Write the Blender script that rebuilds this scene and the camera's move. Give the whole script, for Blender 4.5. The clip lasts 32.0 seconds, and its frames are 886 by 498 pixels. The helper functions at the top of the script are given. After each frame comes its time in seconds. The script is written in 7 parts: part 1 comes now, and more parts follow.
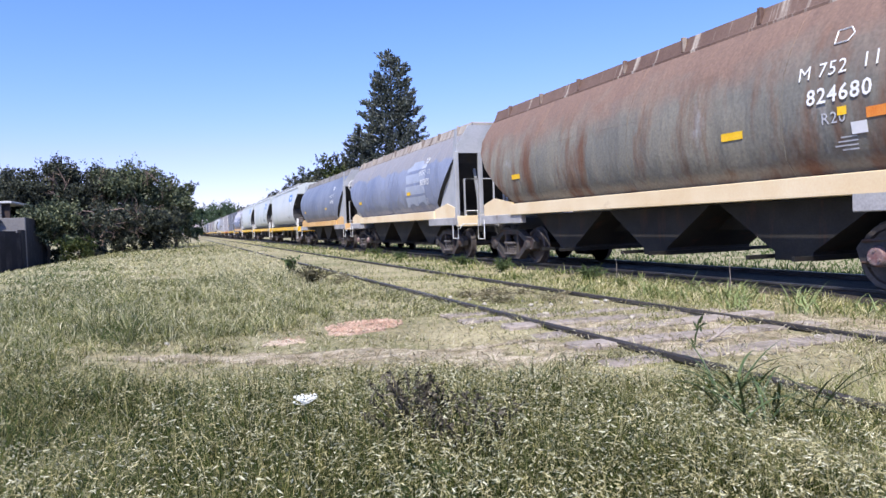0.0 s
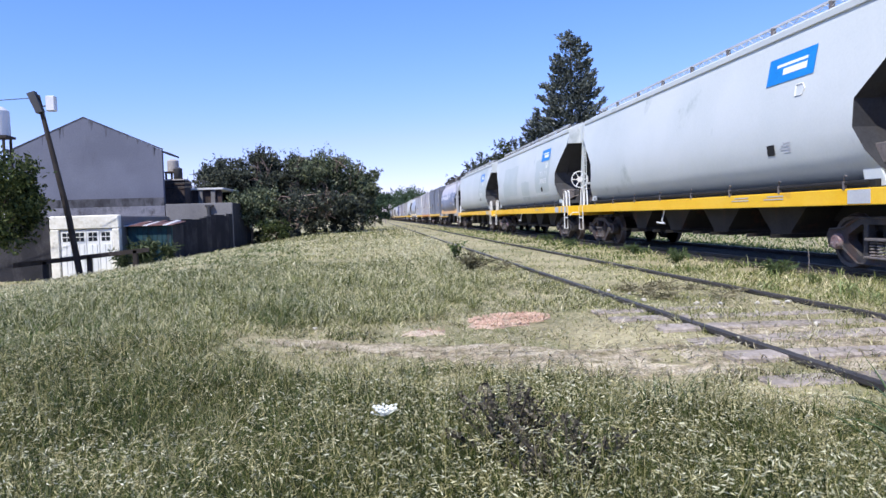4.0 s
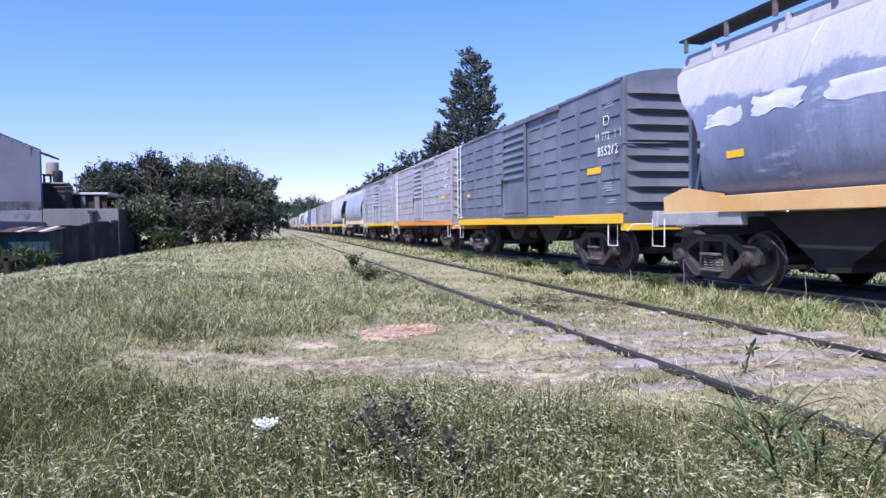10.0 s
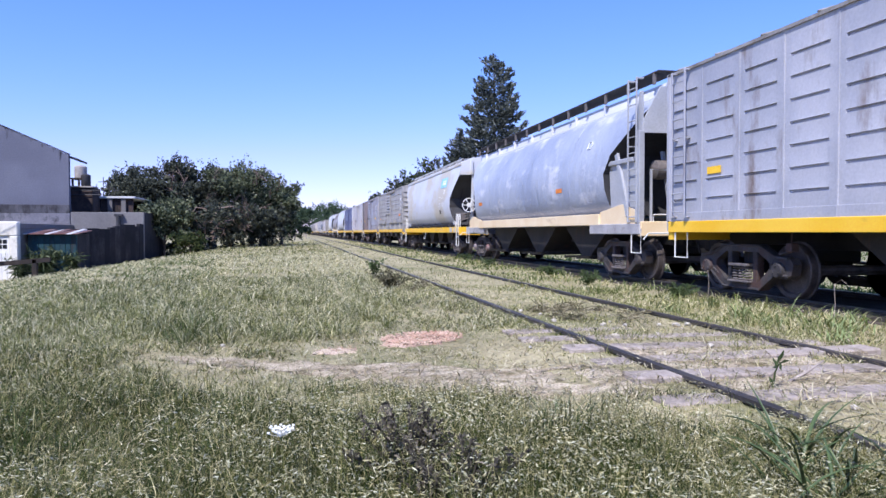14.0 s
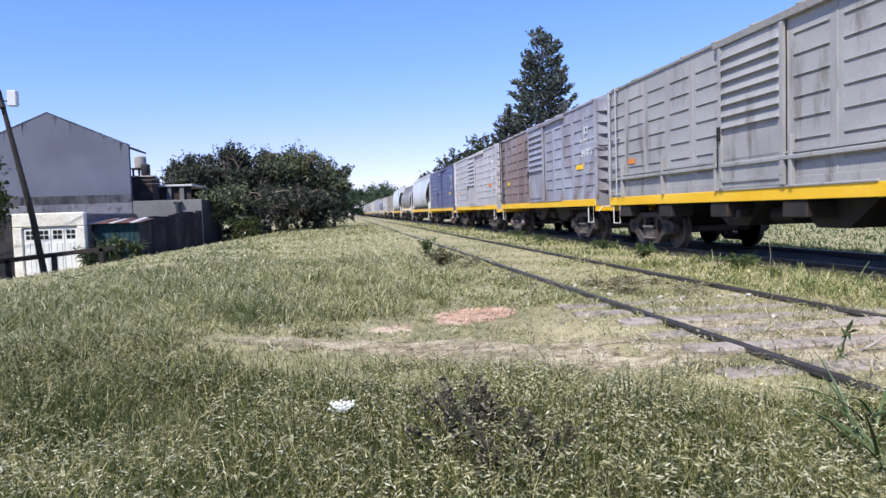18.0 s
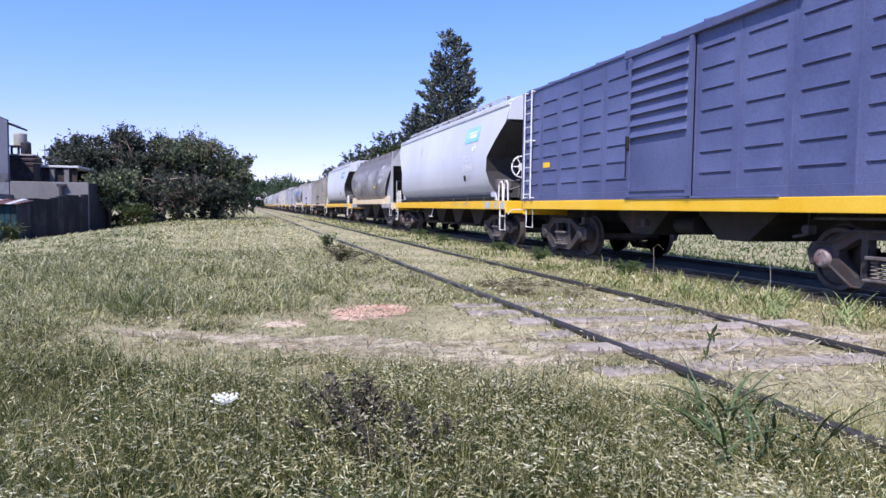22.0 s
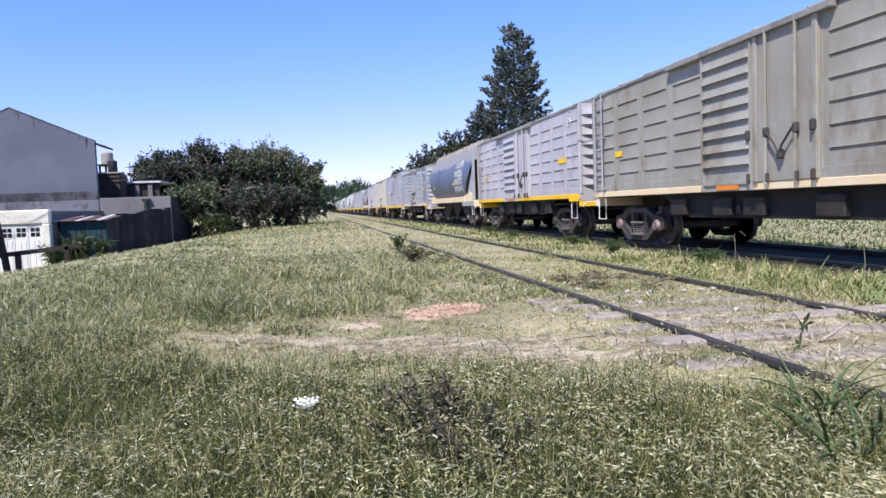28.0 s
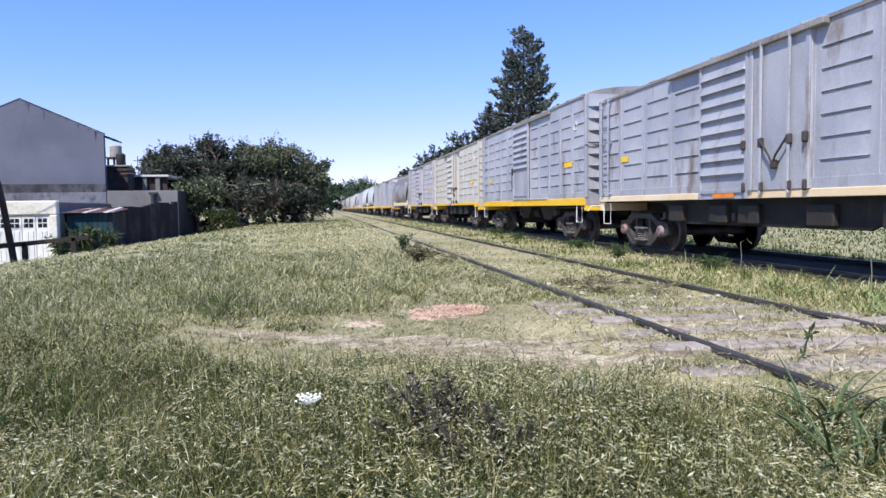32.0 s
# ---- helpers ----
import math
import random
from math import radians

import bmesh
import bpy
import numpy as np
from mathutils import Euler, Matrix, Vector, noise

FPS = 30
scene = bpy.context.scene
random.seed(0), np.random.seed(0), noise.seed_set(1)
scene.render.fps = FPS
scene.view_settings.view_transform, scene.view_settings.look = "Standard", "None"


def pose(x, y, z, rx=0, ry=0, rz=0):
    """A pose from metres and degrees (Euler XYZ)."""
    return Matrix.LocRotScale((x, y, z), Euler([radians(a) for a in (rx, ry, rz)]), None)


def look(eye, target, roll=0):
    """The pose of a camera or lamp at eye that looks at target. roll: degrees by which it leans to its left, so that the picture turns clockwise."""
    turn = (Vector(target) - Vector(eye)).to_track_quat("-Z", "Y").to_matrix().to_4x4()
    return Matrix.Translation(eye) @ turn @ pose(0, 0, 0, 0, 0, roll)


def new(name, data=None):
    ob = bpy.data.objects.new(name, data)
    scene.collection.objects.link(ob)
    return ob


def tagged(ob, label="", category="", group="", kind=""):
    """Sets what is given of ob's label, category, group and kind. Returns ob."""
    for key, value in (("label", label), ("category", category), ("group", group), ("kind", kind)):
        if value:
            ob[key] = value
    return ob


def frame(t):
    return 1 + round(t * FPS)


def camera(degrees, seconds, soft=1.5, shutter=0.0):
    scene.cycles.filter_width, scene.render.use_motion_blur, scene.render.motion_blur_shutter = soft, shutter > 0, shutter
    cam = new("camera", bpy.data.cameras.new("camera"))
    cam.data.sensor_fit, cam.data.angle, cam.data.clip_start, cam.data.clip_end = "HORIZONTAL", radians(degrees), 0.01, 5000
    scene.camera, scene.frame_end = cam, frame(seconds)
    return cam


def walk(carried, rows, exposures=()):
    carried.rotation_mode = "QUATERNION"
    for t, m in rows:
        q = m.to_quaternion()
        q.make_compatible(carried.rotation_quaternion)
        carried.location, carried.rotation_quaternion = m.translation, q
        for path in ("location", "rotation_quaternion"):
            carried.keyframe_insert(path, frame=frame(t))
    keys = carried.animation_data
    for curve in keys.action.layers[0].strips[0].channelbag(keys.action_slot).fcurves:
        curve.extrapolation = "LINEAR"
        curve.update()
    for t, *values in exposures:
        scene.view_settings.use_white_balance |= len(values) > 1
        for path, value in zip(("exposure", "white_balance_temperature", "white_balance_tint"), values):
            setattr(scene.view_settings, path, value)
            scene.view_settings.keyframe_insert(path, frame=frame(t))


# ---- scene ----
cam = camera(65.2, 32.0)
PATH = [
    (0, (-0.731, -1.995, 0.975), (-0.031, -0.123, 0.906), -2.0),
    (0.5, (-0.589, -2.031, 0.991), (0.087, -0.15, 0.928), -2.5),
    (1, (-0.468, -2.04, 1.017), (0.013, -0.099, 0.978), -3.1),
    (1.5, (-0.443, -1.966, 1.002), (-0.155, 0.011, 0.917), -2.7),
    (2, (-0.397, -1.778, 1.031), (-0.144, 0.206, 1.019), -2.7),
    (2.5, (-0.341, -1.712, 1.02), (-0.148, 0.276, 0.923), -1.7),
    (4.5, (-0.296, -1.737, 1.001), (-0.093, 0.251, 0.905), -1.7),
    (5, (-0.296, -1.754, 0.997), (-0.06, 0.229, 0.885), -2.2),
    (5.5, (-0.293, -1.741, 0.999), (-0.061, 0.242, 0.883), -2.0),
    (6, (-0.291, -1.74, 0.992), (-0.069, 0.243, 0.866), -2.0),
    (6.5, (-0.287, -1.758, 0.997), (-0.044, 0.223, 0.867), -1.9),
    (7, (-0.279, -1.733, 0.985), (0.068, 0.231, 0.831), -1.0),
    (7.5, (-0.243, -1.782, 1.011), (0.248, 0.156, 0.951), -0.7),
    (8, (-0.236, -1.789, 1.01), (0.271, 0.144, 0.918), -0.5),
    (8.5, (-0.23, -1.801, 1.01), (0.292, 0.128, 0.914), -0.7),
    (9, (-0.241, -1.781, 1.008), (0.259, 0.153, 0.917), -0.5),
    (9.5, (-0.238, -1.803, 1.011), (0.256, 0.133, 0.939), -0.7),
    (10, (-0.24, -1.807, 1.02), (0.24, 0.134, 0.95), -0.7),
    (10.5, (-0.241, -1.803, 1.013), (0.263, 0.132, 0.947), -0.6),
    (11, (-0.241, -1.797, 1.011), (0.235, 0.145, 0.938), 0.2),
    (11.5, (-0.243, -1.806, 1.012), (0.2, 0.144, 0.951), -0.8),
    (12, (-0.24, -1.796, 1.018), (0.197, 0.155, 0.956), -0.4),
    (12.5, (-0.224, -1.778, 1.022), (0.197, 0.177, 0.971), -0.3),
    (13, (-0.24, -1.776, 1.012), (0.199, 0.174, 0.954), 0.1),
    (13.5, (-0.224, -1.763, 1.016), (0.197, 0.191, 0.964), 0.2),
    (15.5, (-0.24, -1.785, 1.019), (0.167, 0.173, 0.966), -2.0),
    (16, (-0.238, -1.809, 1.007), (0.087, 0.164, 0.956), -2.3),
    (16.5, (-0.242, -1.78, 1.017), (0.047, 0.198, 0.951), -2.1),
    (17, (-0.232, -1.769, 1.007), (0.066, 0.207, 0.927), -2.2),
    (17.5, (-0.233, -1.769, 1.004), (0.031, 0.212, 0.919), -2.4),
    (18, (-0.232, -1.755, 1.006), (0.041, 0.223, 0.896), -1.9),
    (18.5, (-0.22, -1.773, 1.004), (0.068, 0.202, 0.874), -1.8),
    (19, (-0.207, -1.753, 1.014), (0.159, 0.204, 0.832), 0.1),
    (19.5, (-0.22, -1.786, 0.998), (0.271, 0.149, 0.865), 2.0),
    (20, (-0.204, -1.799, 1.0), (0.305, 0.132, 0.887), 1.5),
    (20.5, (-0.208, -1.807, 1.009), (0.331, 0.116, 0.902), 1.7),
    (21, (-0.204, -1.815, 1.012), (0.36, 0.101, 0.904), 1.3),
    (21.5, (-0.209, -1.831, 1.007), (0.35, 0.085, 0.878), 0.7),
    (22, (-0.194, -1.829, 1.007), (0.352, 0.092, 0.888), 0.7),
    (22.5, (-0.196, -1.811, 1.008), (0.299, 0.124, 0.905), 0.3),
    (23, (-0.192, -1.811, 1.005), (0.285, 0.128, 0.903), 0.3),
    (23.5, (-0.199, -1.813, 1.005), (0.273, 0.129, 0.921), -0.7),
    (24, (-0.201, -1.811, 1.013), (0.275, 0.129, 0.93), -0.9),
    (24.5, (-0.188, -1.808, 1.016), (0.266, 0.137, 0.925), -1.2),
    (25, (-0.19, -1.804, 1.009), (0.263, 0.142, 0.924), -1.3),
    (25.5, (-0.191, -1.799, 1.014), (0.247, 0.15, 0.928), -1.5),
    (27.5, (-0.193, -1.789, 1.004), (0.174, 0.174, 0.895), -1.9),
    (28, (-0.194, -1.786, 1.007), (0.154, 0.18, 0.883), -2.1),
    (28.5, (-0.192, -1.792, 1.007), (0.15, 0.175, 0.877), -1.8),
    (29, (-0.203, -1.783, 1.004), (0.118, 0.186, 0.861), -1.4),
    (29.5, (-0.205, -1.789, 1.001), (0.137, 0.176, 0.856), -0.6),
    (30, (-0.206, -1.779, 1.0), (0.122, 0.189, 0.863), -0.7),
    (30.5, (-0.198, -1.797, 1.005), (0.15, 0.168, 0.879), -0.6),
    (31, (-0.202, -1.795, 1.007), (0.126, 0.174, 0.869), -0.8),
    (31.5, (-0.206, -1.783, 1.008), (0.13, 0.184, 0.877), -0.8),
    (32, (-0.199, -1.785, 1.002), (0.135, 0.183, 0.881), -0.7),
]
EXPOSURES = [(0, 0.52, 6600, 10), (0.9, 0.5, 6250, 12), (2.5, 0.5, 6300, 11), (5, 0.42, 6500, 7), (7, 0.45, 6600, 8), (8.2, 0.48, 6050, 15), (13, 0.5, 6050, 16), (16, 0.45, 6400, 8), (18.8, 0.45, 6750, 6), (20.0, 0.5, 6700, 9), (21.5, 0.48, 6450, 14), (23.5, 0.47, 6080, 15), (25, 0.48, 6100, 16), (28, 0.48, 6650, 8), (32, 0.48, 6600, 7)]
walk(cam, [(t, look(*r)) for t, *r in PATH], exposures=EXPOSURES)

# ---- light ----
SUN_FROM = Vector((-10, -12, 20.5))
world = bpy.data.worlds.new("sky")
scene.world = world
world.use_nodes = True
wn = world.node_tree
wn.nodes.clear()
sky = wn.nodes.new("ShaderNodeTexSky")
sky.sky_type = "NISHITA"
sky.sun_disc = False
sky.sun_elevation = math.atan2(SUN_FROM.z, SUN_FROM.xy.length)
sky.sun_rotation = math.atan2(SUN_FROM.x, SUN_FROM.y)
sky.air_density, sky.dust_density, sky.ozone_density = 1.0, 0.1, 5.0
bg = wn.nodes.new("ShaderNodeBackground")
bg.inputs["Strength"].default_value = 0.126
wo = wn.nodes.new("ShaderNodeOutputWorld")
# the clear blue of the upper sky and the paler blue low down
deep, tint, split, low_sky = wn.nodes.new("ShaderNodeMix"), wn.nodes.new("ShaderNodeMix"), wn.nodes.new("ShaderNodeSeparateColor"), wn.nodes.new("ShaderNodeMapRange")
deep.data_type, deep.blend_type, tint.data_type = "RGBA", "MULTIPLY", "RGBA"
deep.inputs[0].default_value = 1.0
tint.inputs[6].default_value, tint.inputs[7].default_value = (0.78, 0.94, 1.31, 1.0), (0.95, 0.83, 1.27, 1.0)
low_sky.inputs[1].default_value, low_sky.inputs[2].default_value = 1.3, 3.4
wn.links.new(sky.outputs[0], split.inputs[0])
wn.links.new(split.outputs[0], low_sky.inputs[0])
wn.links.new(low_sky.outputs[0], tint.inputs[0])
wn.links.new(tint.outputs[2], deep.inputs[7])
wn.links.new(sky.outputs[0], deep.inputs[6])
wn.links.new(deep.outputs[2], bg.inputs["Color"])
wn.links.new(bg.outputs[0], wo.inputs["Surface"])
sun_data = bpy.data.lights.new("sun", "SUN")
sun_data.energy, sun_data.angle, sun_data.color = 4.35, radians(0.53), (1.0, 0.95, 0.87)
sun = new("sun", sun_data)
sun.matrix_world = look(SUN_FROM, (0, 0, 0))

# ---- materials ----


def lin(r, g, b):
    """Linear colour from 0-255 display values."""
    return tuple((c / 255 / 12.92 if c < 11 else ((c / 255 + 0.055) / 1.055) ** 2.4) for c in (r, g, b)) + (1.0,)


def mixer(nt, fac, a, b, mode="MIX"):
    n = nt.nodes.new("ShaderNodeMix")
    n.data_type, n.blend_type = "RGBA", mode
    for sock, v in ((n.inputs[0], fac), (n.inputs[6], a), (n.inputs[7], b)):
        if isinstance(v, bpy.types.NodeSocket):
            nt.links.new(v, sock)
        else:
            sock.default_value = v
    return n.outputs[2]


def ramp(nt, src, lo, hi):
    n = nt.nodes.new("ShaderNodeMapRange")
    n.inputs[1].default_value, n.inputs[2].default_value = lo, hi
    nt.links.new(src, n.inputs[0])
    return n.outputs[0]


def noise_of(nt, vec, scale, detail=4.0, rough=0.55):
    n = nt.nodes.new("ShaderNodeTexNoise")
    n.inputs["Scale"].default_value, n.inputs["Detail"].default_value, n.inputs["Roughness"].default_value = scale, detail, rough
    nt.links.new(vec, n.inputs["Vector"])
    return n.outputs[0]


def scaled(nt, vec, s):
    n = nt.nodes.new("ShaderNodeVectorMath")
    n.operation = "MULTIPLY"
    nt.links.new(vec, n.inputs[0])
    n.inputs[1].default_value = s
    return n.outputs[0]


def surface(name, c1, c2, rough=0.6, metal=0.0, scale=1.2, fine=30.0, bump=0.15, stain=None, cover=0.55, streak=(2.2, 2.2, 0.35), grain=0.25, second=None, cover2=0.6, streak2=(0.5, 0.5, 0.9), upper=None, dent=0.0):
    """A worn surface: two base colours, fine grain, and stains that run down it."""
    m = bpy.data.materials.new(name)
    m.use_nodes = True
    nt = m.node_tree
    bsdf = nt.nodes["Principled BSDF"]
    tc, oi = nt.nodes.new("ShaderNodeTexCoord"), nt.nodes.new("ShaderNodeObjectInfo")
    sh = nt.nodes.new("ShaderNodeVectorMath")
    sh.operation = "MULTIPLY_ADD"
    nt.links.new(oi.outputs["Random"], sh.inputs[0])
    sh.inputs[1].default_value = (37.0, 53.0, 17.0)
    nt.links.new(tc.outputs["Object"], sh.inputs[2])
    vec = sh.outputs[0]
    col = mixer(nt, ramp(nt, noise_of(nt, vec, scale), 0.36, 0.64), c1, c2)
    if second:
        col = mixer(nt, ramp(nt, noise_of(nt, scaled(nt, vec, streak2), 1.6, 6.0, 0.6), cover2, cover2 + 0.1), col, second)
    if stain:
        col = mixer(nt, ramp(nt, noise_of(nt, scaled(nt, vec, streak), 1.5, 6.0, 0.65), cover, cover + 0.16), col, stain)
    if upper:
        level, ragged, paint, soft = upper if len(upper) > 3 else upper + (0.05,)
        sep, mad = nt.nodes.new("ShaderNodeSeparateXYZ"), nt.nodes.new("ShaderNodeMath")
        nt.links.new(tc.outputs["Object"], sep.inputs[0])
        mad.operation = "MULTIPLY_ADD"
        nt.links.new(noise_of(nt, scaled(nt, vec, (1, 0.6, 1)), 1.8, 6.0, 0.6), mad.inputs[0])
        mad.inputs[1].default_value = 2 * ragged
        nt.links.new(sep.outputs[2], mad.inputs[2])
        col = mixer(nt, ramp(nt, mad.outputs[0], level + ragged - soft * 0.6, level + ragged + soft), col, paint)
    f = noise_of(nt, vec, fine, 3.0, 0.6)
    col = mixer(nt, grain, col, mixer(nt, ramp(nt, f, 0.3, 0.7), (0.15, 0.15, 0.15, 1), (1, 1, 1, 1)), "OVERLAY")
    nt.links.new(col, bsdf.inputs["Base Color"])
    bsdf.inputs["Roughness"].default_value, bsdf.inputs["Metallic"].default_value = rough, metal
    if bump:
        b = nt.nodes.new("ShaderNodeBump")
        b.inputs["Strength"].default_value, b.inputs["Distance"].default_value = bump, 0.02
        nt.links.new(f, b.inputs["Height"])
        nt.links.new(b.outputs[0], bsdf.inputs["Normal"])
        if dent:
            big = nt.nodes.new("ShaderNodeBump")
            big.inputs["Strength"].default_value, big.inputs["Distance"].default_value = 1.0, dent
            nt.links.new(noise_of(nt, scaled(nt, vec, (0.6, 1.0, 0.45)), 1.7, 3.0, 0.55), big.inputs["Height"])
            nt.links.new(big.outputs[0], b.inputs["Normal"])
    return m


def leafy(name, colours, through_light=0.35, rough=0.6, mottle=6.0):
    """Foliage: each blade or leaf takes one of a run of colours."""
    m = bpy.data.materials.new(name)
    m.use_nodes = True
    nt = m.node_tree
    bsdf, out = nt.nodes["Principled BSDF"], nt.nodes["Material Output"]
    geo, cr = nt.nodes.new("ShaderNodeNewGeometry"), nt.nodes.new("ShaderNodeValToRGB")
    nt.links.new(geo.outputs["Random Per Island"], cr.inputs[0])
    els = cr.color_ramp.elements
    for i, (at, c) in enumerate(colours):
        e = els[i] if i < 2 else els.new(at)
        e.position, e.color = at, c
    tc = nt.nodes.new("ShaderNodeTexCoord")
    patch = ramp(nt, noise_of(nt, tc.outputs["Object"], 0.55, 3.0), 0.3, 0.7)
    tuft_ = ramp(nt, noise_of(nt, tc.outputs["Object"], mottle, 2.0), 0.35, 0.65)
    col = mixer(nt, 0.6, cr.outputs[0], mixer(nt, patch, (0.6, 0.64, 0.56, 1), (1.0, 1.0, 1.0, 1)), "MULTIPLY")
    col = mixer(nt, 0.8, col, mixer(nt, tuft_, (0.5, 0.54, 0.46, 1), (1.4, 1.38, 1.34, 1)), "MULTIPLY")
    nt.links.new(col, bsdf.inputs["Base Color"])
    bsdf.inputs["Roughness"].default_value = rough
    bsdf.inputs["Specular IOR Level"].default_value = 0.22
    tr, mx = nt.nodes.new("ShaderNodeBsdfTranslucent"), nt.nodes.new("ShaderNodeMixShader")
    nt.links.new(col, tr.inputs[0])
    mx.inputs[0].default_value = through_light
    nt.links.new(bsdf.outputs[0], mx.inputs[1])
    nt.links.new(tr.outputs[0], mx.inputs[2])
    nt.links.new(mx.outputs[0], out.inputs["Surface"])
    return m


RUST = lin(112, 72, 52)
DARK_RUST = lin(70, 48, 40)
GRIME = lin(70, 66, 64)
# underframe and chute tones are darkened to hold the shade beneath the wagons
M_UNDER = surface("underframe_steel", lin(24, 23, 24), lin(36, 34, 33), 0.75, 0.1, 3, 40, 0.2, DARK_RUST, 0.6)
M_CHUTE = surface("chute_steel", lin(34, 32, 32), lin(48, 45, 43), 0.75, 0.1, 2, 30, 0.15, DARK_RUST, 0.55)
M_BOGIE = surface("cast_bogie_steel", lin(50, 48, 50), lin(74, 70, 70), 0.8, 0.1, 4, 45, 0.3, lin(74, 54, 48), 0.5)
M_SPRING = surface("spring_steel", lin(96, 92, 92), lin(120, 112, 110), 0.7, 0.2, 8, 40, 0.2, DARK_RUST, 0.6)
M_WHEEL = surface("wheel_steel", lin(62, 56, 54), lin(96, 88, 84), 0.6, 0.3, 2.5, 30, 0.15, lin(60, 48, 44), 0.55, (1, 1, 1))
M_HUB = surface("axle_box_paint", lin(120, 84, 84), lin(140, 132, 132), 0.6, 0.1, 6, 40, 0.2, DARK_RUST, 0.55)
M_WHITE = surface("white_railing_paint", lin(214, 212, 210), lin(236, 236, 236), 0.5, 0.0, 5, 50, 0.1, lin(150, 130, 118), 0.66)
M_LETTER = surface("lettering_white", lin(226, 226, 228), lin(238, 238, 240), 0.6, 0, 5, 60, 0.0, lin(150, 150, 158), 0.64, (3, 3, 3), 0.05)
M_PRINT = surface("faded_small_print", lin(176, 176, 182), lin(196, 196, 202), 0.6, 0, 5, 60, 0.0, lin(140, 140, 148), 0.55, (6, 6, 6), 0.1)
M_MARK_Y = surface("yellow_reflector", lin(244, 190, 30), lin(250, 200, 50), 0.45, 0, 5, 50, 0.02, None)
M_MARK_O = surface("orange_reflector", lin(222, 122, 40), lin(230, 140, 60), 0.45, 0, 5, 50, 0.02, None)
M_RAIL = surface("rail_steel", lin(58, 55, 55), lin(80, 76, 76), 0.5, 0.4, 2, 40, 0.2, lin(72, 58, 50), 0.6, (1, 1, 1))
M_SLEEPER = surface("weathered_sleeper", lin(140, 130, 122), lin(166, 155, 148), 0.9, 0, 3, 25, 0.5, lin(104, 96, 82), 0.55, (6, 0.8, 1))

# ---- builders ----


class Geo:
    """Vertices and faces of one mesh."""

    def __init__(self):
        self.v, self.f = [], []

    def add(self, vs, fs):
        n = len(self.v)
        self.v += [tuple(p) for p in vs]
        self.f += [tuple(i + n for i in f) for f in fs]
        return self

    def box(self, x0, x1, y0, y1, z0, z1, c=0.0):
        if c <= 0:
            vs = [(x, y, z) for x in (x0, x1) for y in (y0, y1) for z in (z0, z1)]
            return self.add(vs, [(0, 1, 3, 2), (4, 6, 7, 5), (0, 4, 5, 1), (2, 3, 7, 6), (0, 2, 6, 4), (1, 5, 7, 3)])
        c = min(c, 0.45 * min(x1 - x0, y1 - y0, z1 - z0))
        ids, vs = {}, []
        for i, x in enumerate((x0, x1)):
            for j, y in enumerate((y0, y1)):
                for k, z in enumerate((z0, z1)):
                    sx, sy, sz = (c, -c)[i], (c, -c)[j], (c, -c)[k]
                    for a, p in enumerate(((x, y + sy, z + sz), (x + sx, y, z + sz), (x + sx, y + sy, z))):
                        ids[i, j, k, a] = len(vs)
                        vs.append(p)
        g = ids
        fs = []
        for i in (0, 1):
            q = [g[i, 0, 0, 0], g[i, 1, 0, 0], g[i, 1, 1, 0], g[i, 0, 1, 0]]
            fs.append(q if i else q[::-1])
            q = [g[0, i, 0, 1], g[1, i, 0, 1], g[1, i, 1, 1], g[0, i, 1, 1]]
            fs.append(q[::-1] if i else q)
            q = [g[0, 0, i, 2], g[1, 0, i, 2], g[1, 1, i, 2], g[0, 1, i, 2]]
            fs.append(q if i else q[::-1])
        for j in (0, 1):
            for k in (0, 1):
                fs.append((g[0, j, k, 1], g[1, j, k, 1], g[1, j, k, 2], g[0, j, k, 2]))
                fs.append((g[j, 0, k, 0], g[j, 1, k, 0], g[j, 1, k, 2], g[j, 0, k, 2]))
                fs.append((g[j, k, 0, 0], g[j, k, 1, 0], g[j, k, 1, 1], g[j, k, 0, 1]))
        for i in (0, 1):
            for j in (0, 1):
                for k in (0, 1):
                    fs.append((g[i, j, k, 0], g[i, j, k, 1], g[i, j, k, 2]))
        return self.add(vs, fs)

    def prism(self, poly, axis, a, b):
        """A flat polygon drawn out along an axis; poly in the two other axes, in the order x, y, z."""
        def at(p, w):
            q = list(p)
            q.insert("xyz".index(axis), w)
            return q
        n = len(poly)
        fs = [tuple(range(n)), tuple(range(2 * n - 1, n - 1, -1))]
        fs += [(i, (i + 1) % n, n + (i + 1) % n, n + i) for i in range(n)]
        return self.add([at(p, a) for p in poly] + [at(p, b) for p in poly], fs)

    def tube(self, pts, r, n=6):
        """A round bar through points."""
        pts = [Vector(p) for p in pts]
        start = len(self.v)
        for i, p in enumerate(pts):
            d = (pts[min(i + 1, len(pts) - 1)] - pts[max(i - 1, 0)]).normalized()
            u = d.orthogonal().normalized() if abs(d.z) > 0.9 else d.cross(Vector((0, 0, 1))).normalized()
            w = d.cross(u)
            rr = r[i] if isinstance(r, (list, tuple)) else r
            for k in range(n):
                a = 2 * math.pi * k / n
                self.v.append(tuple(p + rr * (math.cos(a) * u + math.sin(a) * w)))
        for i in range(len(pts) - 1):
            for k in range(n):
                a, b = start + i * n + k, start + i * n + (k + 1) % n
                self.f.append((a, b, b + n, a + n))
        self.f.append(tuple(start + k for k in range(n))[::-1])
        self.f.append(tuple(start + (len(pts) - 1) * n + k for k in range(n)))
        return self

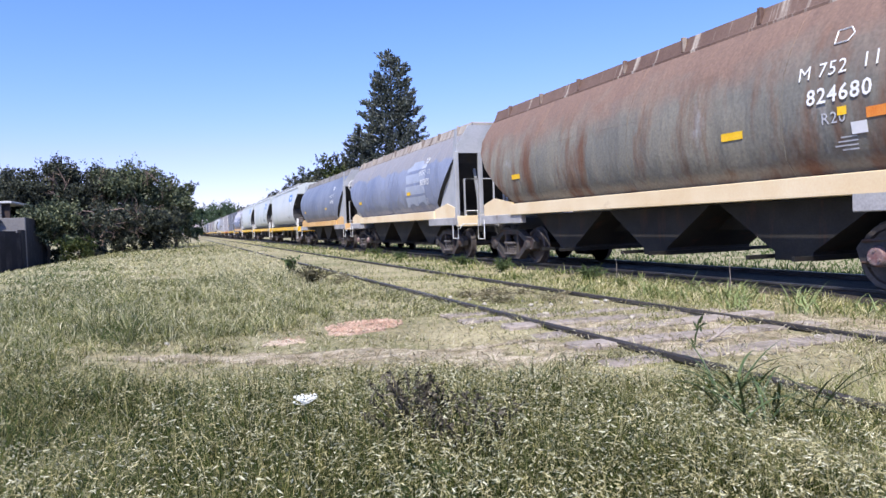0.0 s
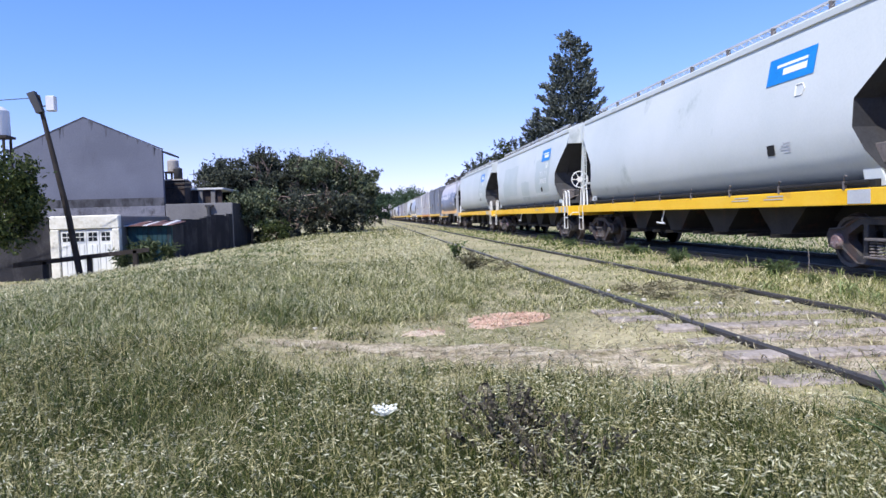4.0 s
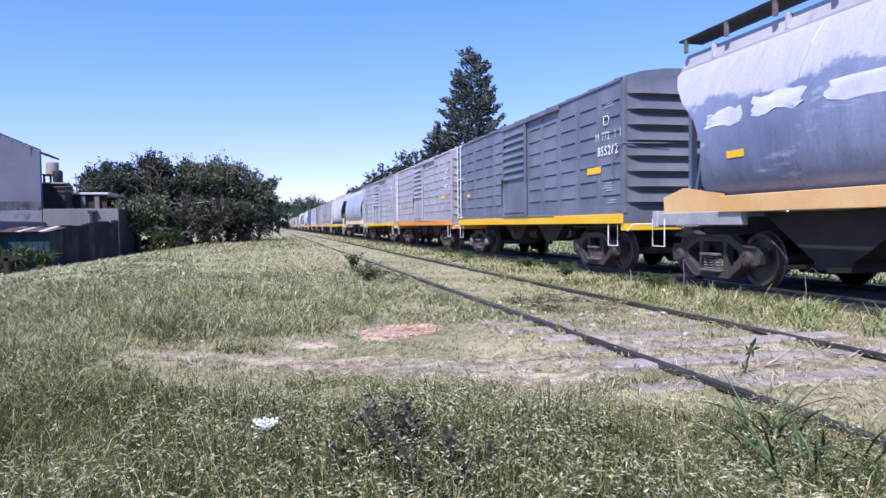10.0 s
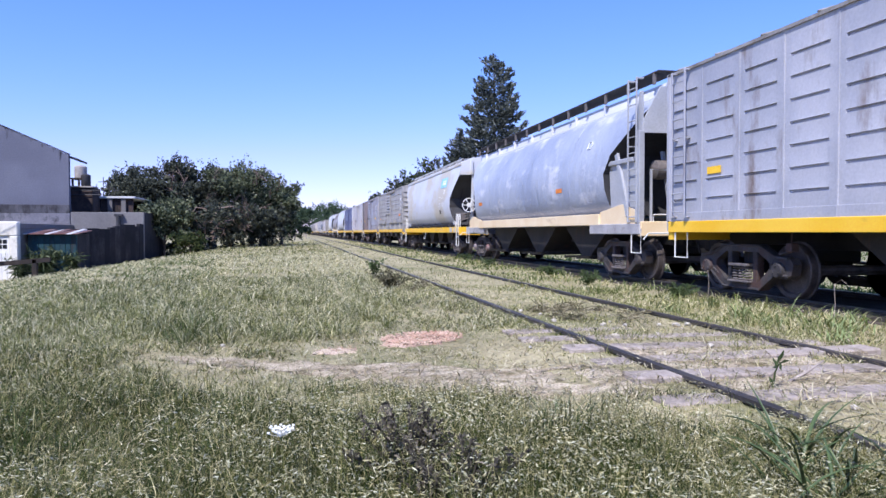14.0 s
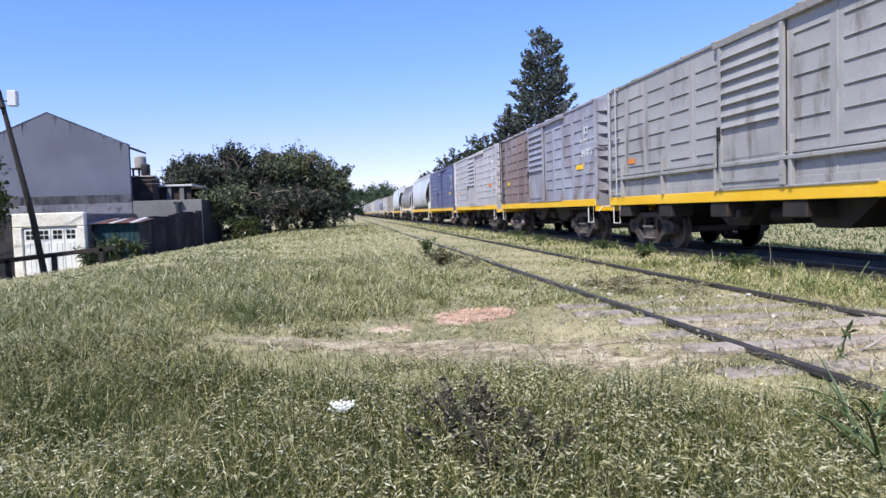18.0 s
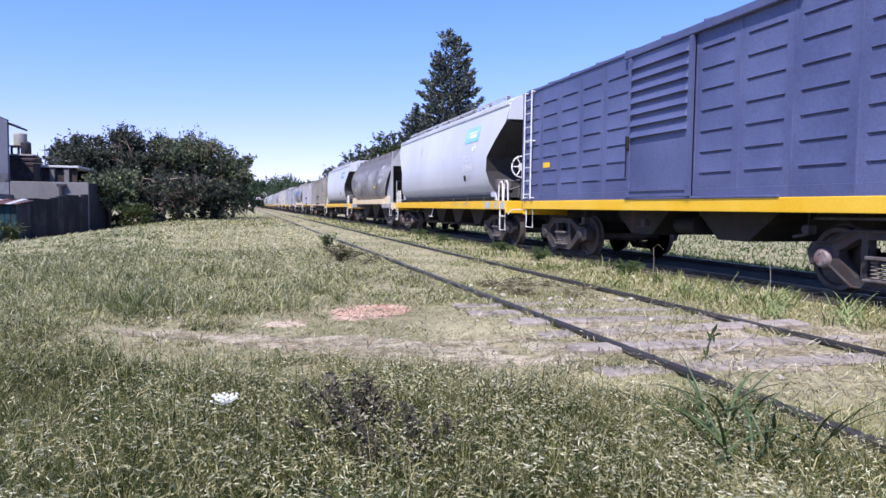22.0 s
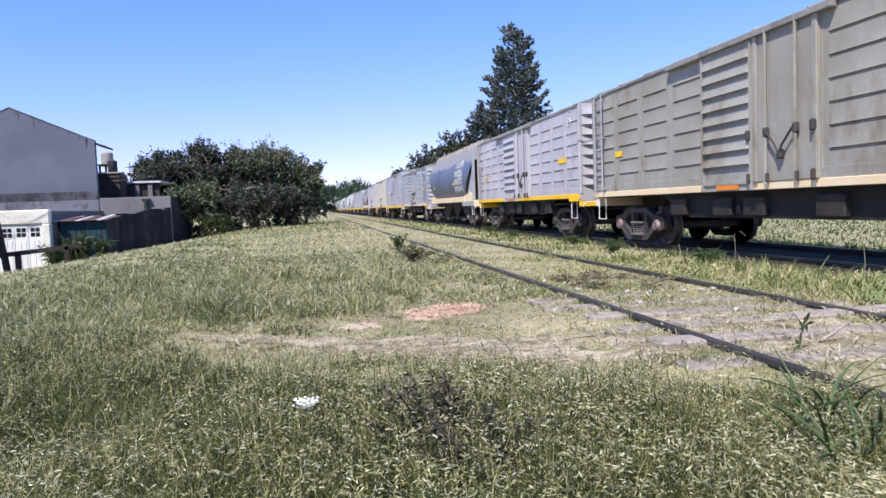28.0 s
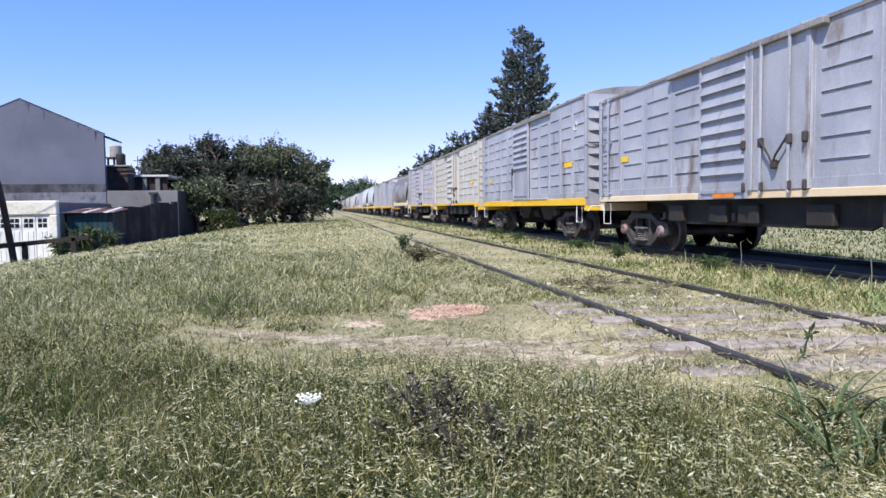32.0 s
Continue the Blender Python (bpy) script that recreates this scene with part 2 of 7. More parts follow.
    def lathe(self, profile, axis, centre, n=20):
        """A turned shape: (along, radius) pairs turned about an axis through centre."""
        start, cx = len(self.v), Vector(centre)
        for al, r in profile:
            for k in range(n):
                a = 2 * math.pi * k / n
                c, s = r * math.cos(a), r * math.sin(a)
                o = {"x": (al, c, s), "y": (s, al, c), "z": (c, s, al)}[axis]
                self.v.append(tuple(cx + Vector(o)))
        for i in range(len(profile) - 1):
            for k in range(n):
                a, b = start + i * n + k, start + i * n + (k + 1) % n
                self.f.append((a, b, b + n, a + n))
        self.f.append(tuple(start + k for k in range(n))[::-1])
        self.f.append(tuple(start + (len(profile) - 1) * n + k for k in range(n)))
        return self


MESHES = {}


def mesh_of(name, geo, material, sharp=35):
    key = (id(geo), material.name)
    if key not in MESHES:
        me = bpy.data.meshes.new(name)
        me.from_pydata(geo.v, [], geo.f)
        bm = bmesh.new()
        bm.from_mesh(me)
        bmesh.ops.recalc_face_normals(bm, faces=bm.faces)
        bm.to_mesh(me)
        bm.free()
        me.materials.append(material)
        me.shade_smooth()
        me.set_sharp_from_angle(angle=radians(sharp))
        MESHES[key] = (me, geo)
    return MESHES[key][0]


def part(name, geo, material, parent=None, label="", at=None, sharp=35):
    ob = new(name, mesh_of(name, geo, material, sharp))
    if parent:
        ob.parent = parent
    if at is not None:
        ob.matrix_basis = at
    if label:
        ob["label"] = label
    return ob


def thing(name, label, category, group="", kind="", at=None):
    ob = new(name)
    ob.empty_display_size = 0.2
    if at is not None:
        ob.matrix_basis = at
    return tagged(ob, label, category, group, kind)


def soup(name, verts, faces, material, parent=None):
    """One mesh out of arrays of vertices and of triangles."""
    me = bpy.data.meshes.new(name)
    verts, faces = np.asarray(verts, np.float32), np.asarray(faces, np.int32)
    me.vertices.add(len(verts))
    me.vertices.foreach_set("co", verts.ravel())
    k = faces.shape[1]
    me.loops.add(faces.size)
    me.loops.foreach_set("vertex_index", faces.ravel())
    me.polygons.add(len(faces))
    me.polygons.foreach_set("loop_start", np.arange(0, faces.size, k, dtype=np.int32))
    me.update(calc_edges=True)
    me.materials.append(material)
    ob = new(name, me)
    if parent:
        ob.parent = parent
    return ob


LETTERS = {}


def lettering(text, size, shear=0.0):
    """Flat letters as a mesh in their own plane, x along the line."""
    key = (text, size)
    if key not in LETTERS:
        cu = bpy.data.curves.new("letters", "FONT")
        cu.body, cu.size, cu.extrude, cu.resolution_u = text, size, 0.0, 2
        cu.space_character = 1.1
        cu.offset = 0.016 * size if text.isdigit() else 0.0
        ob = new("letters", cu)
        bpy.context.view_layer.update()
        me = bpy.data.meshes.new_from_object(ob.evaluated_get(bpy.context.evaluated_depsgraph_get()))
        g = Geo()
        g.v = [tuple(v.co) for v in me.vertices]
        g.f = [tuple(p.vertices) for p in me.polygons]
        bpy.data.objects.remove(ob)
        bpy.data.curves.remove(cu)
        bpy.data.meshes.remove(me)
        LETTERS[key] = g
    return LETTERS[key]

# ---- freight wagons: x across (camera side negative), y along (front negative), z up from the rail ----
V_TRAIN = 9.9
# shade under the overhanging wagon ends is put into this dark colour
M_SLOPE = surface("shade_toned_end_sheet", lin(38, 38, 42), lin(56, 56, 60), 0.8, 0, 0.8, 22, 0.1, lin(48, 44, 42), 0.55, (1, 1, 0.5))
X_TRAIN = 8.02
WAGONS, WHEELSETS = [], []

# shared running gear
G_FRAME = Geo()
G_FRAME.prism([(-0.80, 0.62), (-0.44, 0.80), (0.44, 0.80), (0.80, 0.62), (0.72, 0.51), (0.40, 0.69), (-0.40, 0.69), (-0.72, 0.51)], "x", -0.08, 0.08)
G_FRAME.prism([(-0.84, 0.36), (-0.46, 0.09), (0.46, 0.09), (0.84, 0.36), (0.72, 0.48), (0.42, 0.22), (-0.42, 0.22), (-0.72, 0.48)], "x", -0.08, 0.08)
for s in (-1, 1):
    G_FRAME.prism([(s * 0.68, 0.60), (s * 0.80, 0.64), (s * 1.12, 0.62), (s * 1.19, 0.52), (s * 1.14, 0.36), (s * 1.02, 0.30), (s * 0.78, 0.36), (s * 0.68, 0.44)], "x", -0.075, 0.075)
    G_FRAME.box(-0.07, 0.07, min(s * 0.27, s * 0.37), max(s * 0.27, s * 0.37), 0.16, 0.74, 0.01)
G_LIPS = Geo()
for s in (-1, 1):
    G_LIPS.tube([(-0.09, s * 1.10, 0.61), (-0.09, s * 0.80, 0.63), (-0.09, s * 0.44, 0.79), (-0.09, 0, 0.79)], 0.02, 5)
    G_LIPS.tube([(-0.09, s * 1.10, 0.35), (-0.09, s * 0.84, 0.37), (-0.09, s * 0.46, 0.11), (-0.09, 0, 0.11)], 0.02, 5)
G_SPRING = Geo()
for s in (-0.15, 0.0, 0.15):
    for k in range(5):
        G_SPRING.lathe([(0.23 + k * 0.045, 0.055), (0.245 + k * 0.045, 0.072), (0.26 + k * 0.045, 0.055)], "z", (0, s, 0), 6)
G_SPRING.box(-0.1, 0.1, -0.24, 0.24, 0.455, 0.50, 0.01).box(-0.1, 0.1, -0.26, 0.26, 0.195, 0.23, 0.01)
G_BOLSTER = Geo().box(-1.0, 1.0, -0.16, 0.16, 0.50, 0.80, 0.02).box(-0.9, 0.9, -0.09, 0.09, 0.34, 0.5, 0.02).lathe([(0.8, 0.25), (0.9, 0.25)], "z", (0, 0, 0), 14)
G_WHEELSET = Geo().tube([(-0.95, 0, 0), (0.95, 0, 0)], 0.08, 10)
for s in (-1, 1):
    G_WHEELSET.lathe([(s * 0.80, 0.45), (s * 0.825, 0.455), (s * 0.835, 0.425), (s * 0.93, 0.415), (s * 0.945, 0.40), (s * 0.935, 0.345), (s * 0.90, 0.33), (s * 0.885, 0.15), (s * 0.95, 0.12), (s * 0.96, 0.09)], "x", (0, 0, 0), 18)
    G_WHEELSET.lathe([(s * 0.80, 0.45), (s * 0.80, 0.1)], "x", (0, 0, 0), 18)
G_AXLEBOX = Geo().lathe([(-0.15, 0.05), (-0.145, 0.10), (-0.11, 0.125), (0.1, 0.13)], "x", (0, 0, 0), 12)
for k in range(3):
    a = radians(90 + 120 * k)
    G_AXLEBOX.lathe([(-0.165, 0.018), (-0.14, 0.018)], "x", (0, 0.07 * math.cos(a), 0.07 * math.sin(a)), 6)
G_SHOE = Geo().prism([(-0.05, 0.3), (0.03, 0.28), (0.05, 0.5), (-0.03, 0.52)], "x", -0.06, 0.06)


def bogie(wagon, y, key, fine):
    frame_ob = part("bogie", G_BOLSTER, M_UNDER, wagon, "four-wheel bogie with cast steel side frames", pose(0, y, 0))
    for s in ((-1, 1) if fine else (-1,)):
        turn = pose(s * 1.07, 0, 0) if s < 0 else pose(s * 1.07, 0, 0, 0, 0, 180)
        part("side_frame", G_FRAME, M_BOGIE, frame_ob, "", turn)
        if s < 0:
            part("side_frame_rib", G_LIPS, M_BOGIE, frame_ob, "", turn)
        if fine or s < 0:
            part("spring_nest", G_SPRING, M_SPRING, frame_ob, "", pose(s * 1.13, 0, 0))
        for d in (-0.9, 0.9):
            part("axle_box", G_AXLEBOX, M_HUB if key % 3 == 0 else M_BOGIE, frame_ob, "", pose(s * 1.07, d, 0.43) if s < 0 else pose(s * 1.07, d, 0.43, 0, 0, 180))
    for d in (-0.9, 0.9):
        wheels = part("wheelset", G_WHEELSET, M_WHEEL, frame_ob, "worn steel wheelset", pose(0, d, 0.415, 37 * key))
        WHEELSETS.append((wheels, d, 37 * key, fine))
        if fine:
            part("brake_shoe", G_SHOE, M_UNDER, frame_ob, "", pose(-0.87, d * 0.47, 0.06))


def coupler(wagon, half, paint):
    g = Geo()
    g.box(-0.12, 0.12, -half - 0.46, -half + 0.3, 0.68, 0.92, 0.03)
    g.box(-0.19, 0.19, -half - 0.60, -half - 0.34, 0.62, 0.98, 0.05)
    for s, turn in ((-1, 0), (1, 180)):
        part("coupler", g, M_UNDER, wagon, "", pose(0, 0, 0, 0, 0, turn))


STEP_W = Geo().tube([(0, -0.2, 1.05), (0, -0.2, 0.55), (0, 0.2, 0.55), (0, 0.2, 1.05)], 0.015, 5)
STEP_L = Geo().tube([(0, -0.2, 1.2), (0, -0.2, 0.42), (0, 0.2, 0.42), (0, 0.2, 1.2)], 0.022, 5).tube([(0, -0.2, 0.8), (0, 0.2, 0.8)], 0.018, 5)
HOSE = Geo().tube([(-0.5, 0, 0.86), (-0.5, -0.25, 0.92), (-0.45, -0.42, 0.88), (-0.4, -0.48, 0.6)], 0.025, 5)
LIFTER = Geo().tube([(-1.38, 0.0, 0.85), (-1.3, -0.05, 0.98), (-0.6, -0.08, 0.98), (-0.2, -0.1, 0.9)], 0.016, 5)


def ladder(wagon, x, y, z0, z1, width, material, fine, rungs=8, stand=0.09):
    g = Geo()
    for s in (-1, 1):
        g.box(x - stand - 0.012, x - stand + 0.012, y + s * width / 2 - 0.025, y + s * width / 2 + 0.025, z0, z1, 0.006)
        for z in (z0 + 0.03, (z0 + z1) / 2 + 0.1, z1 - 0.03):
            g.box(x - stand, x + 0.01, y + s * width / 2 - 0.06, y + s * width / 2 + 0.02, z - 0.012, z + 0.012)
    if not fine:
        for k in range(rungs):
            z = z0 + (z1 - z0) * (k + 0.35) / rungs
            g.tube([(x - stand, y - width / 2, z), (x - stand, y + width / 2, z)], 0.013, 4)
    lad = part("ladder", g, material, wagon, "steel ladder standing off the wall")
    if fine:
        r = Geo().tube([(x - stand, y - width / 2, 0), (x - stand, y + width / 2, 0)], 0.013, 5)
        for k in range(rungs):
            part("rung", r, material, lad, "", pose(0, 0, z0 + (z1 - z0) * (k + 0.35) / rungs))


FLAT = Matrix(((0, 0, -1, 0), (-1, 0, 0, 0), (0, 1, 0, 0), (0, 0, 0, 1)))


def words(wagon, text, size, x, y, z, material=None, lean=0.0):
    """Letters on the camera side; y is where the line begins, towards the rear."""
    ob = part("lettering", lettering(text, size), material or M_LETTER, wagon, "white stencilled lettering " + text)
    ob.matrix_basis = Matrix.Translation((x, y, z)) @ pose(0, 0, 0, 0, lean, 0) @ FLAT
    return ob


def plate(wagon, name, x, y0, y1, z0, z1, material, label="", lean=0.0):
    g = Geo().box(-0.004, 0.0, y0 - (y0 + y1) / 2, y1 - (y0 + y1) / 2, -(z1 - z0) / 2, (z1 - z0) / 2)
    return part(name, g, material, wagon, label, Matrix.Translation((x, (y0 + y1) / 2, (z0 + z1) / 2)) @ pose(0, 0, 0, 0, lean, 0))


def on_hull(outline, z):
    """Where the camera side of a hull stands at a height, and how far it leans in there."""
    zs, xs = [q[1] for q in outline], [q[0] for q in outline]
    a, b = float(np.interp(z - 0.12, zs, xs)), float(np.interp(z + 0.12, zs, xs))
    return -float(np.interp(z, zs, xs)) - 0.007, math.degrees(math.atan2(a - b, 0.24))


def hull_words(wagon, outline, text, size, y, z, material=None):
    """Letters painted on a curved hull, set out line by line at their middle height."""
    x, lean = on_hull(outline, z + size * 0.36)
    ob = words(wagon, text, size, 0, 0, 0, material)
    ob.matrix_basis = Matrix.Translation((x - 0.004, y, z + size * 0.36)) @ pose(0, 0, 0, 0, lean, 0) @ FLAT @ Matrix.Translation((0, -size * 0.36, 0))
    return ob


def hull_plate(wagon, name, outline, y0, y1, z0, z1, material, label=""):
    x, lean = on_hull(outline, (z0 + z1) / 2)
    return plate(wagon, name, x - 0.003, y0, y1, z0, z1, material, label, lean)


def hull_print(wagon, outline, y0, z, rows=4, w=0.3):
    x, lean = on_hull(outline, z - 0.04)
    small_print(wagon, x - 0.003, y0, z, lean, rows, w)


G_MARK = Geo()
for a, b in (((-0.11, -0.09), (0.07, -0.09)), ((0.07, -0.09), (0.13, 0)), ((0.13, 0), (0.07, 0.09)), ((0.07, 0.09), (-0.11, 0.09)), ((-0.11, 0.09), (-0.11, -0.09))):
    G_MARK.tube([(a[0], a[1], 0), (b[0], b[1], 0)], 0.010, 4)


def small_print(wagon, x, y0, z, lean=0.0, rows=4, w=0.42):
    """Unreadable lines of small print as plain bars."""
    g = Geo()
    for k in range(rows):
        g.box(-0.003, 0.0, 0, w * (0.7 + 0.3 * ((k * 7) % 3) / 2), -k * 0.05 - 0.016, -k * 0.05)
    part("small_print", g, M_PRINT, wagon, "", Matrix.Translation((x, y0, z)) @ pose(0, 0, 0, 0, lean, 0))


def wheel_brake(wagon, x, y, z, material):
    ring = [(0.29 * math.cos(2 * math.pi * k / 22), 0.0, 0.29 * math.sin(2 * math.pi * k / 22)) for k in range(23)]
    rim = part("brake_wheel", Geo().tube(ring, 0.022, 5), material, wagon, "spoked hand brake wheel", pose(x, y, z))
    for k in range(6):
        a = 2 * math.pi * k / 6
        part("spoke", Geo().tube([(0.07 * math.cos(a), 0, 0.07 * math.sin(a)), (0.28 * math.cos(a), 0, 0.28 * math.sin(a))], 0.018, 4), material, rim)
    part("hub", Geo().lathe([(-0.03, 0.1), (0.03, 0.1)], "y", (0, 0, 0), 10), material, rim)
    part("brake_rod", Geo().tube([(x, y + 0.05, z), (x, y + 0.06, 1.1)], 0.02, 5), M_UNDER, wagon)


# ---- covered wagons ----
def pressed(us, vs, out, back):
    """A pressed steel plate: a grid in u (along) and v (up), pushed out by out(i, j), with turned-back edges. Returned as (depth, u, v)."""
    g, nu, nv = Geo(), len(us), len(vs)
    g.v = [(-out(i, j), u, v) for j, v in enumerate(vs) for i, u in enumerate(us)]
    g.f = [(j * nu + i, j * nu + i + 1, (j + 1) * nu + i + 1, (j + 1) * nu + i) for j in range(nv - 1) for i in range(nu - 1)]
    rim = list(range(nu)) + [j * nu + nu - 1 for j in range(1, nv)] + [(nv - 1) * nu + i for i in range(nu - 2, -1, -1)] + [j * nu for j in range(nv - 2, 0, -1)]
    base = len(g.v)
    g.v += [(back, g.v[k][1], g.v[k][2]) for k in rim]
    m = len(rim)
    g.f += [(rim[k], rim[(k + 1) % m], base + (k + 1) % m, base + k) for k in range(m)]
    g.f.append(tuple(base + k for k in range(m)))
    return g


PANELS = {}


def panel_geo(w, rows, z0, z1, gap):
    """A side panel with short pressed beads, flat below and cut back sharply, over a plain skirt."""
    key = (round(w, 3), rows, z0, z1)
    if key not in PANELS:
        a = (w - gap) / 2
        us = [-w / 2 + 0.002, -a, -a + 0.035, a - 0.035, a, w / 2 - 0.03, w / 2 - 0.028, w / 2 - 0.002]
        vs, ledge, slot = [z0, z0 + 0.15, z0 + 0.153], set(), set()
        for k in range(rows):
            z = z0 + 0.40 + (z1 - z0 - 0.80) * k / (rows - 1)
            slot |= {len(vs) + 1, len(vs) + 2}
            ledge.add(len(vs) + 3)
            vs += [z - 0.046, z - 0.043, z - 0.006, z, z + 0.035]
        vs.append(z1)

        def out(i, j):
            if j < 2:
                return 0.010
            if i in (2, 3) and j in ledge:
                return 0.012
            if i in (2, 3) and j in slot:
                return -0.035
            return 0.010 if i >= 6 else 0.0
        PANELS[key] = pressed(us, vs, out, 0.05)
    return PANELS[key]


def louvres(w, z0, z1, n, za, zb, deep, margin):
    """A door leaf with a bank of pressed louvres between za and zb."""
    a = w / 2
    us = [-a, -a + margin * 0.7, -a + margin * 0.75, -a + margin, a - margin, a - margin * 0.75, a - margin * 0.7, a]
    vs, ledge = [z0, z0 + 0.1, z0 + 0.103, z0 + 0.16, z0 + 0.163], set()
    slot = set()
    for k in range(n):
        z = za + (zb - za) * k / n
        slot |= {len(vs) + 1, len(vs) + 2}
        ledge.add(len(vs) + 3)
        vs += [z, z + 0.004, z + 0.052, z + 0.06, z + (zb - za) / n - 0.012]
    vs.append(z1)

    def out(i, j):
        if j in (2, 3) and 1 <= i <= 6:
            return 0.075
        if i in (0, 1, 6, 7):
            return 0.085
        if i in (3, 4) and j in slot:
            return 0.01
        return 0.05 + deep if j in ledge and i in (3, 4) else 0.05
    return pressed(us, vs, out, -0.03)


def covered(name, label, y_front, y_rear, body, sill, roof, number=None, door="slide", top=3.92, fine=True, ladder_mat=None, rows=7, seed=0, belt=False, mark=None, upper=None, step_mat=None, rear=None):
    centre, length = (y_front + y_rear) / 2, y_rear - y_front
    ob = thing("covered_wagon", label, "freight wagon", "wagons of the train")
    WAGONS.append((ob, centre))
    hb, X = length / 2 - 0.52, 1.40
    z0 = 1.2
    # side walls
    dw = 1.9 if door == "slide" else 2.9
    n = 5 if door == "slide" else 4
    w = (2 * hb - dw) / 2 / n
    pg = panel_geo(w, rows, z0, top, 0.27)
    for s in (-1, 1):
        for k in range(n):
            y = s * (dw / 2 + w * (k + 0.5))
            part("side_panel", pg, rear if rear and s > 0 else body, ob, "", pose(-X, y, 0))
    if upper:
        plate(ob, "repaint_patch", -X - 0.004, -hb + 0.05, -hb + 1.55, 1.36, top - 0.06, upper, "darker repainted patch")
    part("far_wall", Geo().box(X - 0.05, X, -hb, hb, z0, top), body, ob)
    # door
    if door == "slide":
        d = louvres(dw, z0 + 0.04, top - 0.16, 7, 2.25, top - 0.24, 0.06, 0.13)
        dob = part("sliding_door", d, body, ob, "louvred sliding door", pose(-X, 0, 0))
        part("door_track", Geo().box(-X - 0.09, -X, -dw / 2 - 2.2, dw / 2 + 0.15, top - 0.15, top - 0.02, 0.01), roof, ob)
        part("door_rail", Geo().box(-X - 0.05, -X, -dw / 2 - 1.9, dw / 2 + 0.1, z0 - 0.005, z0 + 0.035, 0.01), body, ob)
        if fine:
            part("door_latch", Geo().box(-0.13, -0.09, dw / 2 - 0.11, dw / 2 - 0.02, 2.1, 2.35, 0.01).tube([(-0.13, dw / 2 - 0.06, 2.35), (-0.13, dw / 2 - 0.06, 1.6)], 0.012, 4), M_UNDER, dob)
    else:
        a = dw / 2
        d = louvres(a, z0 - 0.12, top - 0.1, 8, z0 + 0.24, top - 0.2, 0.06, 0.08)
        part("louvred_door", d, body, ob, "louvred door leaf", pose(-X, a / 2, 0))
        p = Geo().box(-0.045, 0.03, -a, -0.01, z0, top - 0.1, 0.01)
        dob = part("plain_door", p, body, ob, "plain door leaf", pose(-X, 0, 0))
        for ya, yb in ((-0.12, -0.02), (-a, -a + 0.1)):
            part("door_stile", Geo().box(-0.075, -0.044, ya, yb, z0, top - 0.1, 0.01), body, dob)
        for y in (-0.38, -a + 0.4):
            part("locking_bar", Geo().tube([(-0.10, y, z0 - 0.05), (-0.10, y, top - 0.05)], 0.025, 6), body, dob)
        lev = Geo()
        for s in (-1, 1):
            lev.tube([(-0.12, -0.72 + s * 0.33, z0 + 0.78), (-0.13, -0.72 + s * 0.08, z0 + 0.52), (-0.13, -0.72, z0 + 0.38)], 0.018, 5)
        lev.box(-0.14, -0.05, -0.77, -0.67, z0 + 0.32, z0 + 0.46, 0.02)
        part("lever", lev, M_BOGIE, dob, "V-shaped door lever")
        for y in (0.06, -0.38, -1.05, -1.4):
            part("bracket", Geo().box(-0.13, -0.05, y - 0.045, y + 0.045, z0 + 0.66, z0 + 0.82, 0.02), M_BOGIE, dob)
            part("bracket", Geo().box(-0.12, -0.05, y - 0.035, y + 0.035, z0 - 0.02, z0 + 0.14, 0.02), M_BOGIE, dob)
        part("door_track", Geo().box(-X - 0.12, -X, -a - 0.3, a + 1.2, top - 0.12, top - 0.02, 0.01), roof, ob)
    # ends
    vs_, ledge_, slot_ = [z0 - 0.18], set(), set()
    for k in range(8):
        hgt = (top - z0 - 0.25) / 8
        z = z0 + 0.12 + k * hgt
        slot_ |= {len(vs_) + 1, len(vs_) + 2}
        ledge_.add(len(vs_) + 3)
        vs_ += [z + 0.02, z + 0.03, z + 0.095, z + 0.11, z + hgt - 0.005]
    vs_.append(top)
    e = pressed([-X - 0.02, -X + 0.06, -X + 0.3, X - 0.3, X - 0.06, X + 0.02], vs_, lambda i, j: (0.15 if j in ledge_ else 0.015 if j in slot_ else 0.05) if i in (2, 3) else 0.05, -0.02)
    e.v = [(y, x, z) for x, y, z in e.v]
    part("corner_post", Geo().box(-X - 0.03, -X + 0.05, -hb - 0.07, -hb + 0.05, z0, top, 0.012), body, ob)
    part("corner_post", Geo().box(-X - 0.03, -X + 0.05, hb - 0.05, hb + 0.07, z0, top, 0.012), body, ob)
    for turn in (0, 180):
        part("end_wall", e, body, ob, "corrugated end wall", Matrix.Rotation(radians(turn), 4, "Z") @ pose(0, -hb, 0))
    # roof
    r = Geo()
    pts = [(X + 0.03, top), (X * 0.72, top + 0.13), (X * 0.36, top + 0.20), (0, top + 0.22), (-X * 0.36, top + 0.20), (-X * 0.72, top + 0.13), (-X - 0.03, top)]
    r.prism(pts + [(-X - 0.03, top - 0.05), (X + 0.03, top - 0.05)], "y", -hb - 0.03, hb + 0.03)
    for k in range(11):
        y = -hb + 0.3 + (2 * hb - 0.6) * k / 10
        for (xa, za), (xb, zb) in zip(pts, pts[1:]):
            r.tube([(xa, y, za + 0.012), (xb, y, zb + 0.012)], 0.02, 4)
    part("roof", r, roof, ob)
    if fine:
        part("roof_vent", Geo().box(-0.35, 0.35, -0.3, 0.3, top + 0.19, top + 0.36, 0.04), roof, ob, "", pose(0, hb - 1.1, 0))
    # sole bars
    g = Geo().box(-X - 0.03, -X + 0.05, -hb, hb, 1.0 if door == "slide" else 1.08, z0, 0.008)
    part("sole_bar", g, sill, ob)
